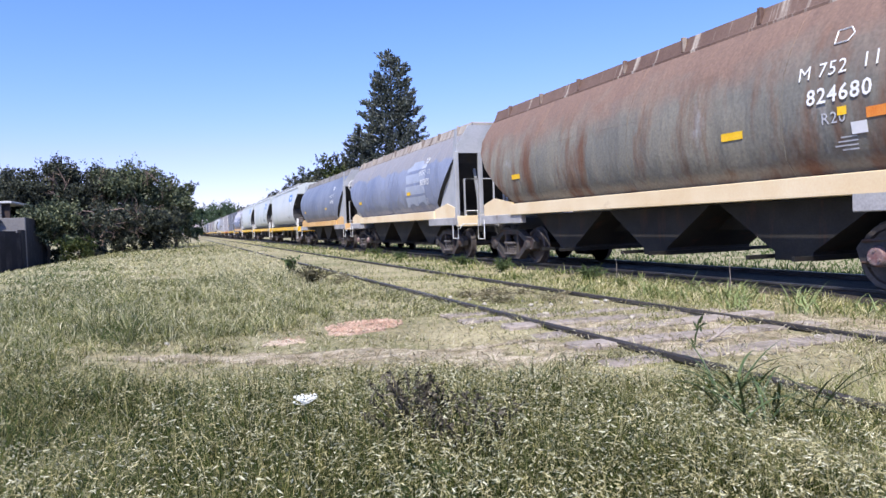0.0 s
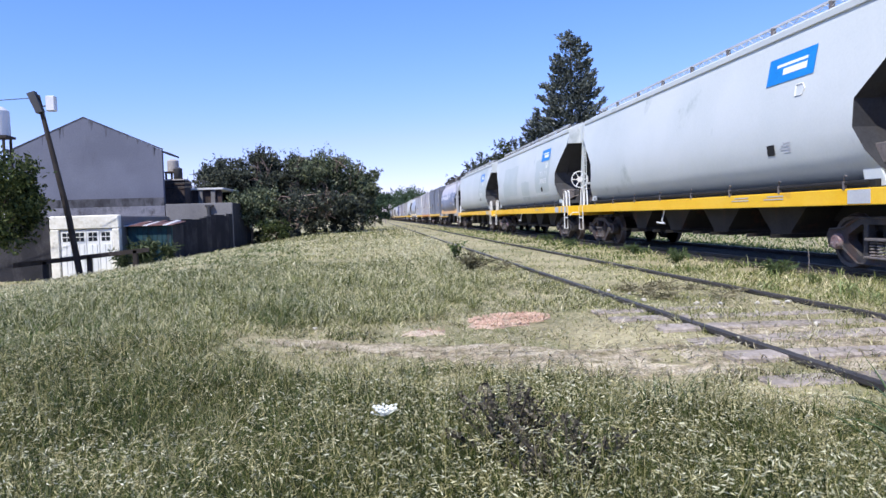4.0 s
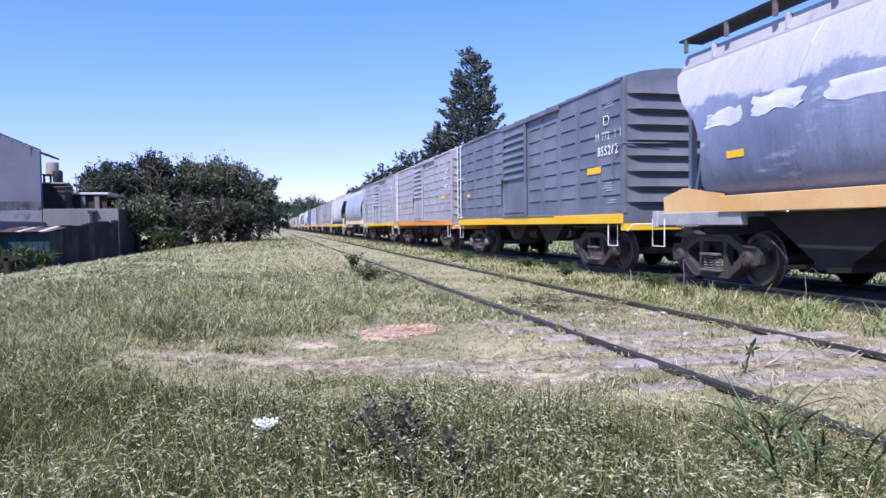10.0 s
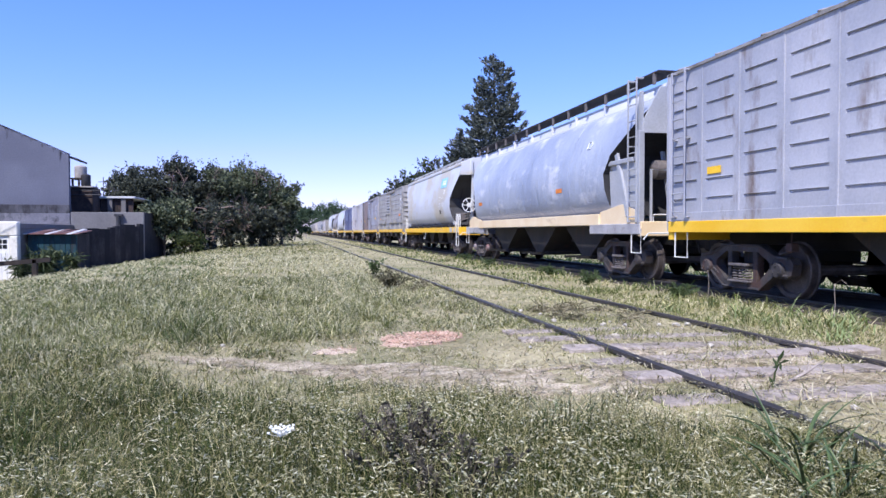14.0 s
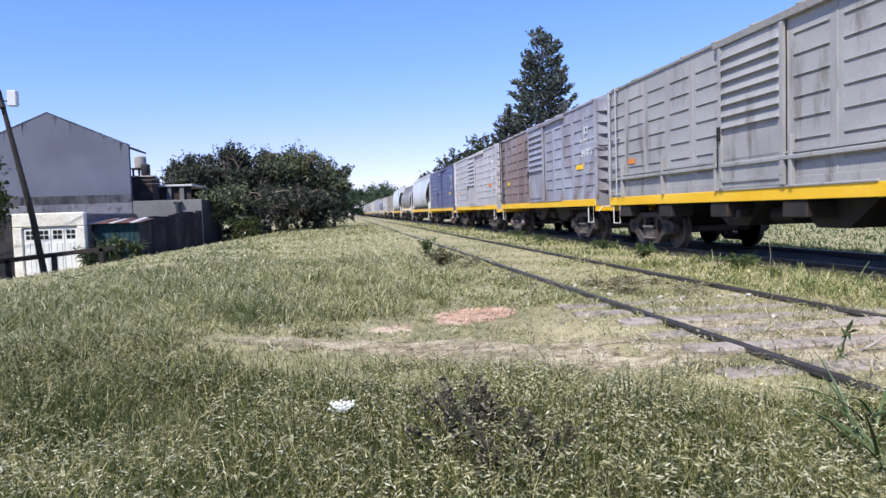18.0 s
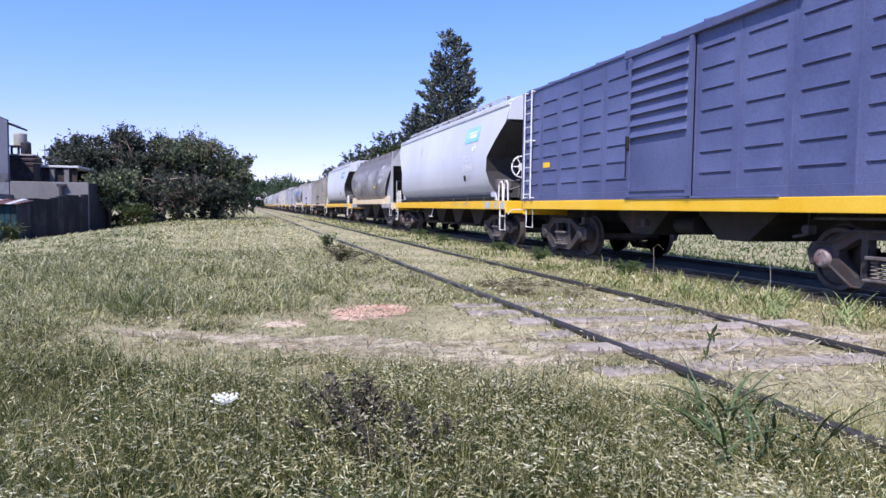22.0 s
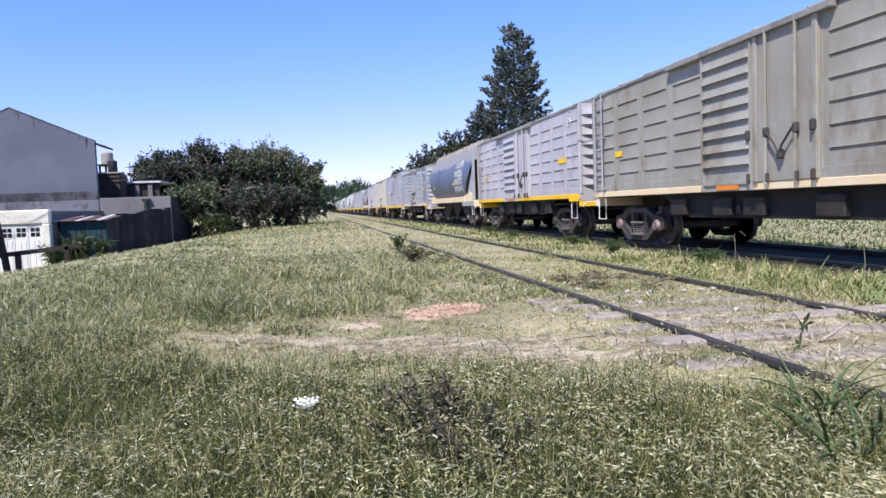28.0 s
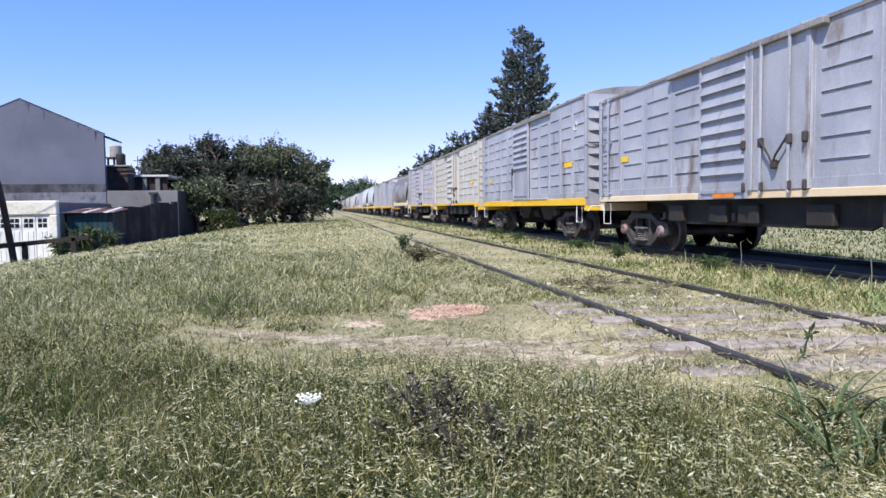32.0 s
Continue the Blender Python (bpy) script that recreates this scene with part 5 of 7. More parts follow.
def seeds(name, n, r0, r1, a0, a1, power, material, label, size=0.03, cond=None, k=7, stalks=True):
    """Nodding panicles: husks hung along the arching top of a stalk."""
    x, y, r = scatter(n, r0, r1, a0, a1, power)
    h, keep = growth(x, y)
    ok = (h > 0.07) & (rng.random(n) < keep) & (rng.random(n) < (0.25 + 0.9 * wob(x, y, 3.1, 0.7)) * np.interp(x, (-7, -1.2, 0.3, 0.8), (0.4, 0.55, 0.95, 1.5)))
    if cond is not None:
        ok &= cond(x, y)
    x, y, r, h = x[ok], y[ok], r[ok], h[ok]
    m = len(x)
    az, top, arc = rng.uniform(-3.14, 3.14, m), h * rng.uniform(0.7, 1.25, m), rng.uniform(0.05, 0.13, m)
    x0, y0, z0 = x, y, ground_z(x, y)
    # stalks
    w = 0.0007 * np.maximum(1.0, r / 3.0)
    q = np.zeros((m, 5, 3))
    lean = top * np.abs(rng.normal(0.55, 0.4, m))
    bx, by = x0 + np.cos(az) * lean, y0 + np.sin(az) * lean
    top = top * (1 - 0.25 * lean / top)
    q[:, 0] = np.stack([x0 - w, y0, z0], -1)
    q[:, 1] = np.stack([x0 + w, y0, z0], -1)
    q[:, 2] = np.stack([bx - w, by, z0 + top], -1)
    q[:, 3] = np.stack([bx + w, by, z0 + top], -1)
    q[:, 4] = np.stack([bx + np.cos(az) * arc, by + np.sin(az) * arc, z0 + top - arc * 0.35], -1)
    bq = np.arange(m)[:, None] * 5
    fq = np.concatenate([bq + (0, 1, 2), bq + (1, 3, 2), bq + (2, 3, 4)])
    # husks
    rep = np.repeat(np.arange(m), k)
    n = len(rep)
    u = np.tile(np.linspace(0.1, 1.0, k), m) + rng.normal(0, 0.06, n)
    az, arc, r = az[rep], arc[rep], r[rep]
    px = bx[rep] + np.cos(az) * arc * u + rng.normal(0, 0.007, n)
    py = by[rep] + np.sin(az) * arc * u + rng.normal(0, 0.007, n)
    pz = (z0 + top)[rep] + arc * (0.25 * u - 0.6 * u * u) + rng.normal(0, 0.004, n)
    s = size * rng.uniform(0.5, 1.3, n) * np.maximum(1.0, r / 6.5)
    d = np.stack([np.cos(az) * 0.9 + rng.normal(0, 0.2, n), np.sin(az) * 0.9 + rng.normal(0, 0.2, n), 0.3 - 1.1 * u + rng.normal(0, 0.2, n)], -1)
    d /= np.linalg.norm(d, axis=1)[:, None]
    side = np.cross(d, rng.normal(0, 1, (n, 3)))
    side /= np.linalg.norm(side, axis=1)[:, None]
    c, s = np.stack([px, py, pz], -1), s[:, None]
    v = np.stack([c, c + d * s * 0.35 + side * s * 0.10, c + d * s, c + d * s * 0.35 - side * s * 0.10], 1)
    b = np.arange(n)[:, None] * 4
    ob = soup(name, v.reshape(-1, 3), np.concatenate([b + (0, 1, 2), b + (0, 2, 3)]), material)
    if stalks:
        tagged(soup("grass_stalks", q.reshape(-1, 3), fq, M_GRASS), "thin green stalks under the seed heads", "grass", kind="stuff")
    return tagged(ob, label, "grass", kind="stuff")


M_GRASS = leafy("field_grass", [(0.0, lin(20, 32, 10)), (0.35, lin(54, 70, 26)), (0.62, lin(96, 104, 52)), (0.85, lin(154, 146, 98)), (1.0, lin(226, 214, 172))], 0.3, 0.45, 14.0)
M_FIELD = leafy("mown_field_grass", [(0.0, lin(50, 60, 30)), (0.35, lin(106, 114, 68)), (0.68, lin(166, 162, 116)), (1.0, lin(240, 232, 206))], 0.3, 0.5, 9.0)
M_GREEN = leafy("lush_grass", [(0.0, lin(54, 78, 38)), (0.5, lin(88, 110, 62)), (1.0, lin(132, 142, 96))], 0.35)
M_DRY = leafy("short_dry_grass", [(0.0, lin(68, 82, 36)), (0.35, lin(138, 142, 88)), (0.7, lin(190, 182, 136)), (1.0, lin(236, 226, 198))], 0.25, 0.6, 9.0)
M_VERGE_GRASS = leafy("pale_verge_grass", [(0.0, lin(70, 90, 42)), (0.5, lin(118, 132, 76)), (1.0, lin(186, 184, 142))], 0.35)
M_HUSK = leafy("bleached_husks", [(0.0, lin(186, 176, 134)), (1.0, lin(246, 238, 212))], 0.35)
M_SEED = leafy("oat_husks", [(0.0, lin(150, 140, 98)), (0.5, lin(214, 204, 162)), (1.0, lin(250, 246, 226))], 0.35)


def in_front(x, y):
    return (growth(x, y)[0] > 0.09) & (x < 2.46) & (y < 5.3)


def in_field(x, y):
    return (growth(x, y)[0] > 0.06) & (x < 2.4) & (y >= np.where(x < -1.3, 4.3, 5.3))


def in_short(x, y):
    return growth(x, y)[0] <= 0.2


def lush(x, y):
    corner = ((x - 1.7) / 0.55) ** 2 + ((y - 0.45) / 0.5) ** 2 < 1
    return (wob(x, y, 2.2, 5.0) > np.where(x < -0.5, 0.5, 0.68)) & (x < 2.3) | corner | (x > 4.3) & (wob(x, y, 1.5, 4.0) > 0.45)


# dense wedges fill the camera's view, thin rings the ground behind it
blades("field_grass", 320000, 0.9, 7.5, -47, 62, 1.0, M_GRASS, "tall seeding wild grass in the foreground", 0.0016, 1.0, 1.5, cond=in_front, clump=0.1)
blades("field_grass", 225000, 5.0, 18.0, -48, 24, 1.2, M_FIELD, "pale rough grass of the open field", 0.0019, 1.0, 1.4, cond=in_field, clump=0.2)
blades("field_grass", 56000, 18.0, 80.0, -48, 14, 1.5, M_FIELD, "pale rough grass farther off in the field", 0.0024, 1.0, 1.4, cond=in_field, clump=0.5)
blades("field_grass", 16000, 0.3, 9.0, 62, 313, 0.9, M_GRASS, "tall seeding wild grass beside and behind the camera's spot", 0.003, 0.9, 1.3, cond=lambda x, y: (growth(x, y)[0] > 0.05) & (x < 2.4), clump=0.14)
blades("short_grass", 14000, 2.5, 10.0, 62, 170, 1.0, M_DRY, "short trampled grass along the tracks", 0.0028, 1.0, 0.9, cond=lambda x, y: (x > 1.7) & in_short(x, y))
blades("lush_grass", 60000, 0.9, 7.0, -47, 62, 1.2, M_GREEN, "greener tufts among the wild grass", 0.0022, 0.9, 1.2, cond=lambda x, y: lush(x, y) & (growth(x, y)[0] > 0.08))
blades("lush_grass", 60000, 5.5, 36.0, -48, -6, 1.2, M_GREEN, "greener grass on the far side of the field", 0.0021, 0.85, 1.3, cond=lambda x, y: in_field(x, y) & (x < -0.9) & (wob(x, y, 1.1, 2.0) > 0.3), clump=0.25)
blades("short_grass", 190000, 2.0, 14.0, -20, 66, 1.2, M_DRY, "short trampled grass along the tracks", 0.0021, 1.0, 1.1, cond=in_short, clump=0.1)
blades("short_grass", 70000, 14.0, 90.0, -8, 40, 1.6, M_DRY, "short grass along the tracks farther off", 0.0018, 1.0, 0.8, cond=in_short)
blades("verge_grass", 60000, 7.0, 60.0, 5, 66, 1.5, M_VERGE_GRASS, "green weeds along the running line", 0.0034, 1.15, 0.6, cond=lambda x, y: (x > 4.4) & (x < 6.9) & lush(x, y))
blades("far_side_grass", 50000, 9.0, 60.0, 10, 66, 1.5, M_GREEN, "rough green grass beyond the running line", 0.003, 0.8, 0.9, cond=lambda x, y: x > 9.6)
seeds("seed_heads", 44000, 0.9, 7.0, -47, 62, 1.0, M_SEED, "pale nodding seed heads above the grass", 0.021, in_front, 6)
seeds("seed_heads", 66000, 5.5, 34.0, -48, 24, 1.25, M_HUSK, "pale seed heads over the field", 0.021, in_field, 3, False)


def weed(name, at, n, height, spread, material, label, leaf=(0.05, 0.02), stems=5, seed=1, category="weed", upright=0.5):
    """A leafy weed: stems with small leaves along them."""
    r = np.random.default_rng(seed)
    base = Vector((at[0], at[1], float(ground_z(at[0], at[1]))))
    ob = thing(name, label, category)
    ob.location = base
    tips = []
    for k in range(stems):
        a, out = r.uniform(0, 2 * math.pi), r.uniform(0.2, 1.0) * spread
        tip = Vector((math.cos(a) * out, math.sin(a) * out, height * r.uniform(0.6, 1.0)))
        mid = Vector((tip.x * 0.35, tip.y * 0.35, tip.z * 0.6))
        part("stem", Geo().tube([(0, 0, -0.02), mid, tip], [0.008, 0.006, 0.003], 5), material, ob)
        tips.append((mid, tip))
    vs, fs = [], []
    for k in range(n):
        mid, tip = tips[r.integers(len(tips))]
        t = r.random()
        p = mid.lerp(tip, (t - 0.4) / 0.6) if t > 0.4 else mid * (t / 0.4)
        d = Vector(r.normal(0, 1, 3)) + Vector((0, 0, upright))
        d.normalize()
        s = d.orthogonal().normalized()
        s.rotate(Matrix.Rotation(r.uniform(0, 6.28), 3, d))
        ln, wd = leaf[0] * r.uniform(0.6, 1.3), leaf[1] * r.uniform(0.6, 1.3)
        q = [p, p + d * ln * 0.5 + s * wd, p + d * ln - Vector((0, 0, ln * 0.2)), p + d * ln * 0.5 - s * wd]
        i = len(vs)
        vs += [tuple(c) for c in q]
        fs += [(i, i + 1, i + 2), (i, i + 2, i + 3)]
    lv = soup("leaves", vs, fs, material, ob)
    return ob


M_THISTLE = leafy("grey_thistle", [(0.0, lin(44, 40, 38)), (0.5, lin(76, 70, 64)), (1.0, lin(140, 130, 120))], 0.1)
M_TWIG = leafy("brown_grey_twigs", [(0.0, lin(66, 64, 50)), (0.5, lin(100, 96, 76)), (1.0, lin(146, 138, 116))], 0.1)
M_BROAD = leafy("broad_leaf", [(0.0, lin(66, 84, 54)), (1.0, lin(112, 126, 88))], 0.3)
M_PETAL = surface("white_petal", lin(236, 236, 230), lin(246, 246, 242), 0.7, 0, 5, 60, 0.0)
weed("thistle", (0.22, 1.0), 1900, 0.43, 0.32, M_THISTLE, "dark withered thistle standing in the grass", (0.036, 0.006), 30, 3)
weed("thistle", (0.36, 0.62), 1100, 0.38, 0.28, M_THISTLE, "dark withered thistle standing in the grass", (0.036, 0.006), 20, 4)
weed("dock_weed", (1.6, 11.6), 600, 0.4, 0.55, M_TWIG, "dark tangled weed at the edge of the siding", (0.13, 0.008), 24, 5)
weed("dock_weed", (1.7, 15.2), 160, 0.45, 0.25, M_BROAD, "small green weed by the siding", (0.1, 0.03), 6, 6)
weed("burdock", (0.02, 0.35), 40, 0.2, 0.2, M_BROAD, "broad-leaved green weed low in the grass", (0.13, 0.05), 5, 7)
weed("burdock", (0.3, 0.3), 34, 0.2, 0.18, M_BROAD, "broad-leaved green weed low in the grass", (0.12, 0.05), 5, 8)
weed("sapling_sprout", (2.95, 2.35), 12, 0.2, 0.08, M_BROAD, "slim green sprout between the siding's rails", (0.1, 0.014), 2, 9, upright=1.5)


def tuft(name, at, n, length, material, label, seed, wide=0.009, arch=0.9):
    """A clump of long arching blades."""
    r = np.random.default_rng(seed)
    ob = thing(name, label, "weed")
    ob.location = (at[0], at[1], float(ground_z(at[0], at[1])))
    for k in range(n):
        a, ln, bend = r.uniform(0, 6.28), length * r.uniform(0.55, 1.1), arch * r.uniform(0.3, 1.2)
        p, d = Vector((r.normal(0, 0.09), r.normal(0, 0.09), 0)), Vector((math.cos(a) * 0.5, math.sin(a) * 0.5, 1)).normalized()
        side = Vector((-math.sin(a), math.cos(a), 0))
        vs, fs = [], []
        steps = 7
        for i in range(steps + 1):
            w = wide * (1 - (i / steps) ** 2) + 0.0008
            up = d.cross(side) * w * 0.5
            vs += [tuple(p - side * w + up), tuple(p - up * 0.4), tuple(p + side * w + up)]
            p = p + d * ln / steps
            d = (d + Vector((math.cos(a), math.sin(a), -0.9)) * bend / steps).normalized()
        for i in range(steps):
            q = i * 3
            fs += [(q, q + 1, q + 4, q + 3), (q + 1, q + 2, q + 5, q + 4)]
        part("blade", Geo().add(vs, fs), material, ob, "", None, 80)
    return ob


M_VERGE = surface("grey_green_blade", lin(104, 120, 72), lin(134, 148, 96), 0.55, 0, 6, 30, 0.05, lin(160, 154, 112), 0.6, (4, 4, 4), 0.1)
for k, (wx, wy) in enumerate(((5.2, 4.3), (5.5, 3.6), (5.75, 4.8), (6.1, 4.2), (5.4, 5.6), (6.2, 6.2), (5.0, 7.3), (5.8, 5.2), (6.3, 5.4), (5.6, 6.4), (6.2, 3.4), (5.9, 7.6))):
    tuft("verge_weed", (wx, wy), 22, 0.36 if k % 2 else 0.28, M_VERGE, "arching green weed beside the running line", 90 + k, 0.007, 1.1)
for k, (wx, wy) in enumerate(((6.3, 9.0), (5.9, 12.0), (6.4, 15.5), (6.0, 20.0), (6.5, 25.0))):
    weed("verge_weed", (wx, wy), 260, 0.26, 0.45, M_BROAD, "leafy green weed beside the running line", (0.15, 0.011), 10, 20 + k)
M_JOHNSON = surface("coarse_green_blade", lin(50, 70, 36), lin(82, 98, 58), 0.45, 0, 6, 30, 0.05, lin(112, 104, 62), 0.64, (4, 4, 4), 0.1)
tuft("johnson_grass", (1.98, 0.92), 17, 0.54, M_JOHNSON, "coarse broad-bladed grass clump in the foreground", 31, 0.008, 1.35)
tuft("johnson_grass", (1.78, 0.6), 13, 0.48, M_JOHNSON, "coarse broad-bladed grass clump in the foreground", 32, 0.0075, 1.4)
tuft("johnson_grass", (2.12, 0.62), 10, 0.46, M_JOHNSON, "coarse broad-bladed grass clump in the foreground", 33, 0.007, 1.3)
tuft("green_tuft", (1.2, 1.8), 40, 0.34, M_JOHNSON, "green grass tuft near the dirt path", 34, 0.004, 0.5)
for k, (tx, ty) in enumerate(((6.2, 8.1), (5.96, 5.2))):
    st = thing("dead_stalk", "bleached dead weed stalk by the running line", "weed")
    st.location = (tx, ty, float(ground_z(tx, ty)))
    part("stem", Geo().tube([(0, 0, 0), (0.02, 0, 0.3), (0.0, 0, 0.52), (0.07, -0.04, 0.58), (0.14, -0.08, 0.5)], [0.005, 0.0045, 0.004, 0.003, 0.002], 5), M_SLEEPER, st)

M_CUT = leafy("cut_grey_weeds", [(0.0, lin(84, 80, 62)), (0.5, lin(132, 124, 102)), (1.0, lin(190, 180, 156))], 0.1)
rw = random.Random(14)
for k in range(13):
    weed("withered_weed", (rw.uniform(2.8, 4.1), rw.uniform(5.6, 7.6)), 60, 0.07, 0.34, M_CUT, "low tangle of cut withered weeds between the rails", (0.10, 0.005), 7, 120 + k, upright=0.2)
for k in range(6):
    weed("withered_weed", (rw.uniform(1.2, 2.2), rw.uniform(10.4, 13.2)), 60, 0.14, 0.4, M_CUT, "grey withered weed at the edge of the siding", (0.11, 0.005), 8, 140 + k, upright=0.2)

# the white umbel
fl = thing("wild_carrot_flower", "white umbel flower standing among seeding grass", "flower")
fz = float(ground_z(-0.28, 0.95))
fl.location = (-0.28, 0.95, fz)
part("stem", Geo().tube([(0, 0, 0), (0.01, 0.01, 0.2), (0, 0, 0.365)], [0.005, 0.004, 0.003], 5), M_BROAD, fl)
rf = random.Random(3)
for k in range(30):
    a, q = k * 2.4, 0.053 * math.sqrt((k + 0.5) / 30)
    px, py, pz = q * math.cos(a), q * math.sin(a), 0.39 - 2.0 * q * q + rf.uniform(-0.009, 0.009)
    g = Geo()
    g.lathe([(0.0, 0.002), (0.003, 0.0062), (0.006, 0.0055), (0.008, 0.002)], "z", (px, py, pz), 6)
    g.tube([(0, 0, 0.36), (px, py, pz)], 0.0012, 3)
    part("floret", g, M_PETAL, fl)

# stones and rubble
M_STONE = surface("pale_stone", lin(176, 168, 158), lin(200, 194, 184), 0.9, 0, 5, 40, 0.4, lin(160, 150, 138), 0.6, (3, 3, 3))
M_BRICK = surface("broken_brick", lin(182, 146, 126), lin(206, 178, 160), 0.95, 0, 5, 40, 0.4, lin(204, 170, 152), 0.55, (4, 4, 4))


def lump(r, s, flat=0.6):
    bm = bmesh.new()
    bmesh.ops.create_icosphere(bm, subdivisions=1, radius=1)
    g = Geo()
    g.v = [tuple(Vector((v.co.x * s, v.co.y * s * 0.8, v.co.z * s * flat)) * r.uniform(0.72, 1.15)) for v in bm.verts]
    g.f = [tuple(v.index for v in f.verts) for f in bm.faces]
    bm.free()
    return g


rl = random.Random(8)
for (sx, sy, s) in ((3.49, 3.9, 0.075), (-0.93, 5.48, 0.06), (0.2, 4.95, 0.05), (4.04, 2.17, 0.06), (3.94, 5.23, 0.09), (4.12, 5.3, 0.07), (3.8, 5.35, 0.06), (3.05, 1.75, 0.05), (4.9, 2.4, 0.06), (1.9, 4.3, 0.04)):
    s *= 0.65
    st = part("stone", lump(rl, s), M_STONE, None, "", pose(sx, sy, float(ground_z(sx, sy)) + s * 0.45, 0, 0, rl.uniform(0, 360)), 20)
    tagged(st, "pale broken stone lying in short grass", "stone", "loose stones")
frag = [lump(rl, 0.017 + 0.004 * k, 0.6) for k in range(6)]
rub = Geo()
for k in range(900):
    a, q = rl.uniform(0, 6.28), math.sqrt(rl.random())
    if k % 12:
        px, py = 1.1 + 0.44 * q * math.cos(a) + 0.12 * math.sin(a), 5.45 + 0.44 * q * math.sin(a)
    else:
        px, py = 0.15 + 0.24 * q * math.cos(a), 4.9 + 0.14 * q * math.sin(a)
    f = frag[k % 6]
    s = rl.uniform(0.22, 0.6)
    m = Matrix.Translation((px, py, float(ground_z(px, py)) + 0.03)) @ Euler((rl.uniform(0, 6), rl.uniform(0, 6), rl.uniform(0, 6))).to_matrix().to_4x4() @ Matrix.Scale(s, 4)
    rub.add([m @ Vector(v) for v in f.v], f.f)
tagged(part("brick_rubble", rub, M_BRICK, None, "", None, 20), "scatter of broken red brick fragments", "rubble", kind="stuff")

# straw and dry litter on the worn ground
def straw(n, material, label, cond, length=0.05):
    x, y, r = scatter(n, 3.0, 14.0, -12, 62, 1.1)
    ok = cond(x, y)
    x, y = x[ok], y[ok]
    m = len(x)
    a, ln, w = rng.uniform(0, np.pi, m), length * rng.uniform(0.4, 1.5, m), rng.uniform(0.0015, 0.0045, m)
    z = ground_z(x, y) + rng.uniform(0.025, 0.05, m)
    dx, dy, tilt = np.cos(a) * ln, np.sin(a) * ln, rng.normal(0, 0.012, m)
    px, py = -np.sin(a) * w, np.cos(a) * w
    v = np.stack([np.stack([x - dx - px, y - dy - py, z - tilt], -1), np.stack([x + dx - px, y + dy - py, z + tilt], -1), np.stack([x + dx + px, y + dy + py, z + tilt], -1), np.stack([x - dx + px, y - dy + py, z - tilt], -1)], 1)
    b = np.arange(m)[:, None] * 4
    tagged(soup("dry_straw", v.reshape(-1, 3), np.concatenate([b + (0, 1, 2), b + (0, 2, 3)]), material), label, "litter", kind="stuff")


M_STRAW = leafy("cut_straw", [(0.0, lin(104, 92, 70)), (0.5, lin(162, 150, 122)), (1.0, lin(216, 206, 184))], 0.1)
straw(26000, M_STRAW, "dry cut straw and litter lying on the worn path", lambda x, y: (off_path(x, y) < 0.7) & (x < 2.46) | (x > 2.5) & (x < 6.0) & (y > 1.2) & (y < 5.5) | (x > 0) & (x < 2.4) & (y > 4) & (y < 6.5))
straw(16000, M_TWIG, "brown withered cut grass between the rails", lambda x, y: (((x - 3.6) / 0.6) ** 2 + ((y - 6.4) / 1.2) ** 2 < 1) | (((x - 1.9) / 0.5) ** 2 + ((y - 8.6) / 2.2) ** 2 < 1), 0.09)

# small things by the siding
sheet("bare_soil", [(0.58, 0.62), (0.6, 0.94), (0.8, 1.0), (0.9, 0.8), (0.82, 0.58)], 0.02, surface("red_brown_soil", lin(132, 100, 84), lin(158, 126, 108), 0.95, 0, 6, 50, 0.8, lin(110, 86, 72), 0.5, (5, 5, 5), 0.4), "small spot of bare reddish soil in the grass", "soil", 12, 0.05)
stick = thing("broken_stick", "grey broken stick propped between the siding's rails", "stick")
stick.location = (3.18, 2.49, float(ground_z(3.18, 2.49)))
part("branch", Geo().tube([(0, 0, 0), (0.14, 0.0, 0.06), (0.30, 0.01, 0.14)], [0.012, 0.011, 0.006], 6), M_SLEEPER, stick)
part("twig", Geo().tube([(0.14, 0.0, 0.06), (0.2, 0.03, 0.13)], [0.006, 0.003], 5), M_SLEEPER, stick)
G_FISH = Geo().box(-0.02, 0.02, -0.28, 0.28, -0.11, -0.045, 0.008)
G_BOLT = Geo().lathe([(0.0, 0.018), (0.03, 0.018), (0.035, 0.01)], "x", (0, 0, 0), 6)
for fx, fy in ((4.24, 3.86), (2.5, 6.4), (4.24, 16.3)):
    fp = part("fishplate", G_FISH, M_RAIL, siding, "rusty rail joint plate", pose(fx - 0.045, fy, 0))
    for k in range(4):
        part("bolt", G_BOLT, M_RAIL, fp, "", pose(-0.05, -0.2 + 0.133 * k, -0.078))
rj = random.Random(21)
for k in range(14):
    sx, sy, s = rj.uniform(2.6, 4.1), rj.uniform(4.6, 7.5), rj.uniform(0.02, 0.045)
    st = part("stone", lump(rj, s), M_STONE, None, "", pose(sx, sy, float(ground_z(sx, sy)) + s * 0.4, 0, 0, rj.uniform(0, 360)), 20)
    tagged(st, "small pale stone among dry grass between the rails", "stone", "loose stones")

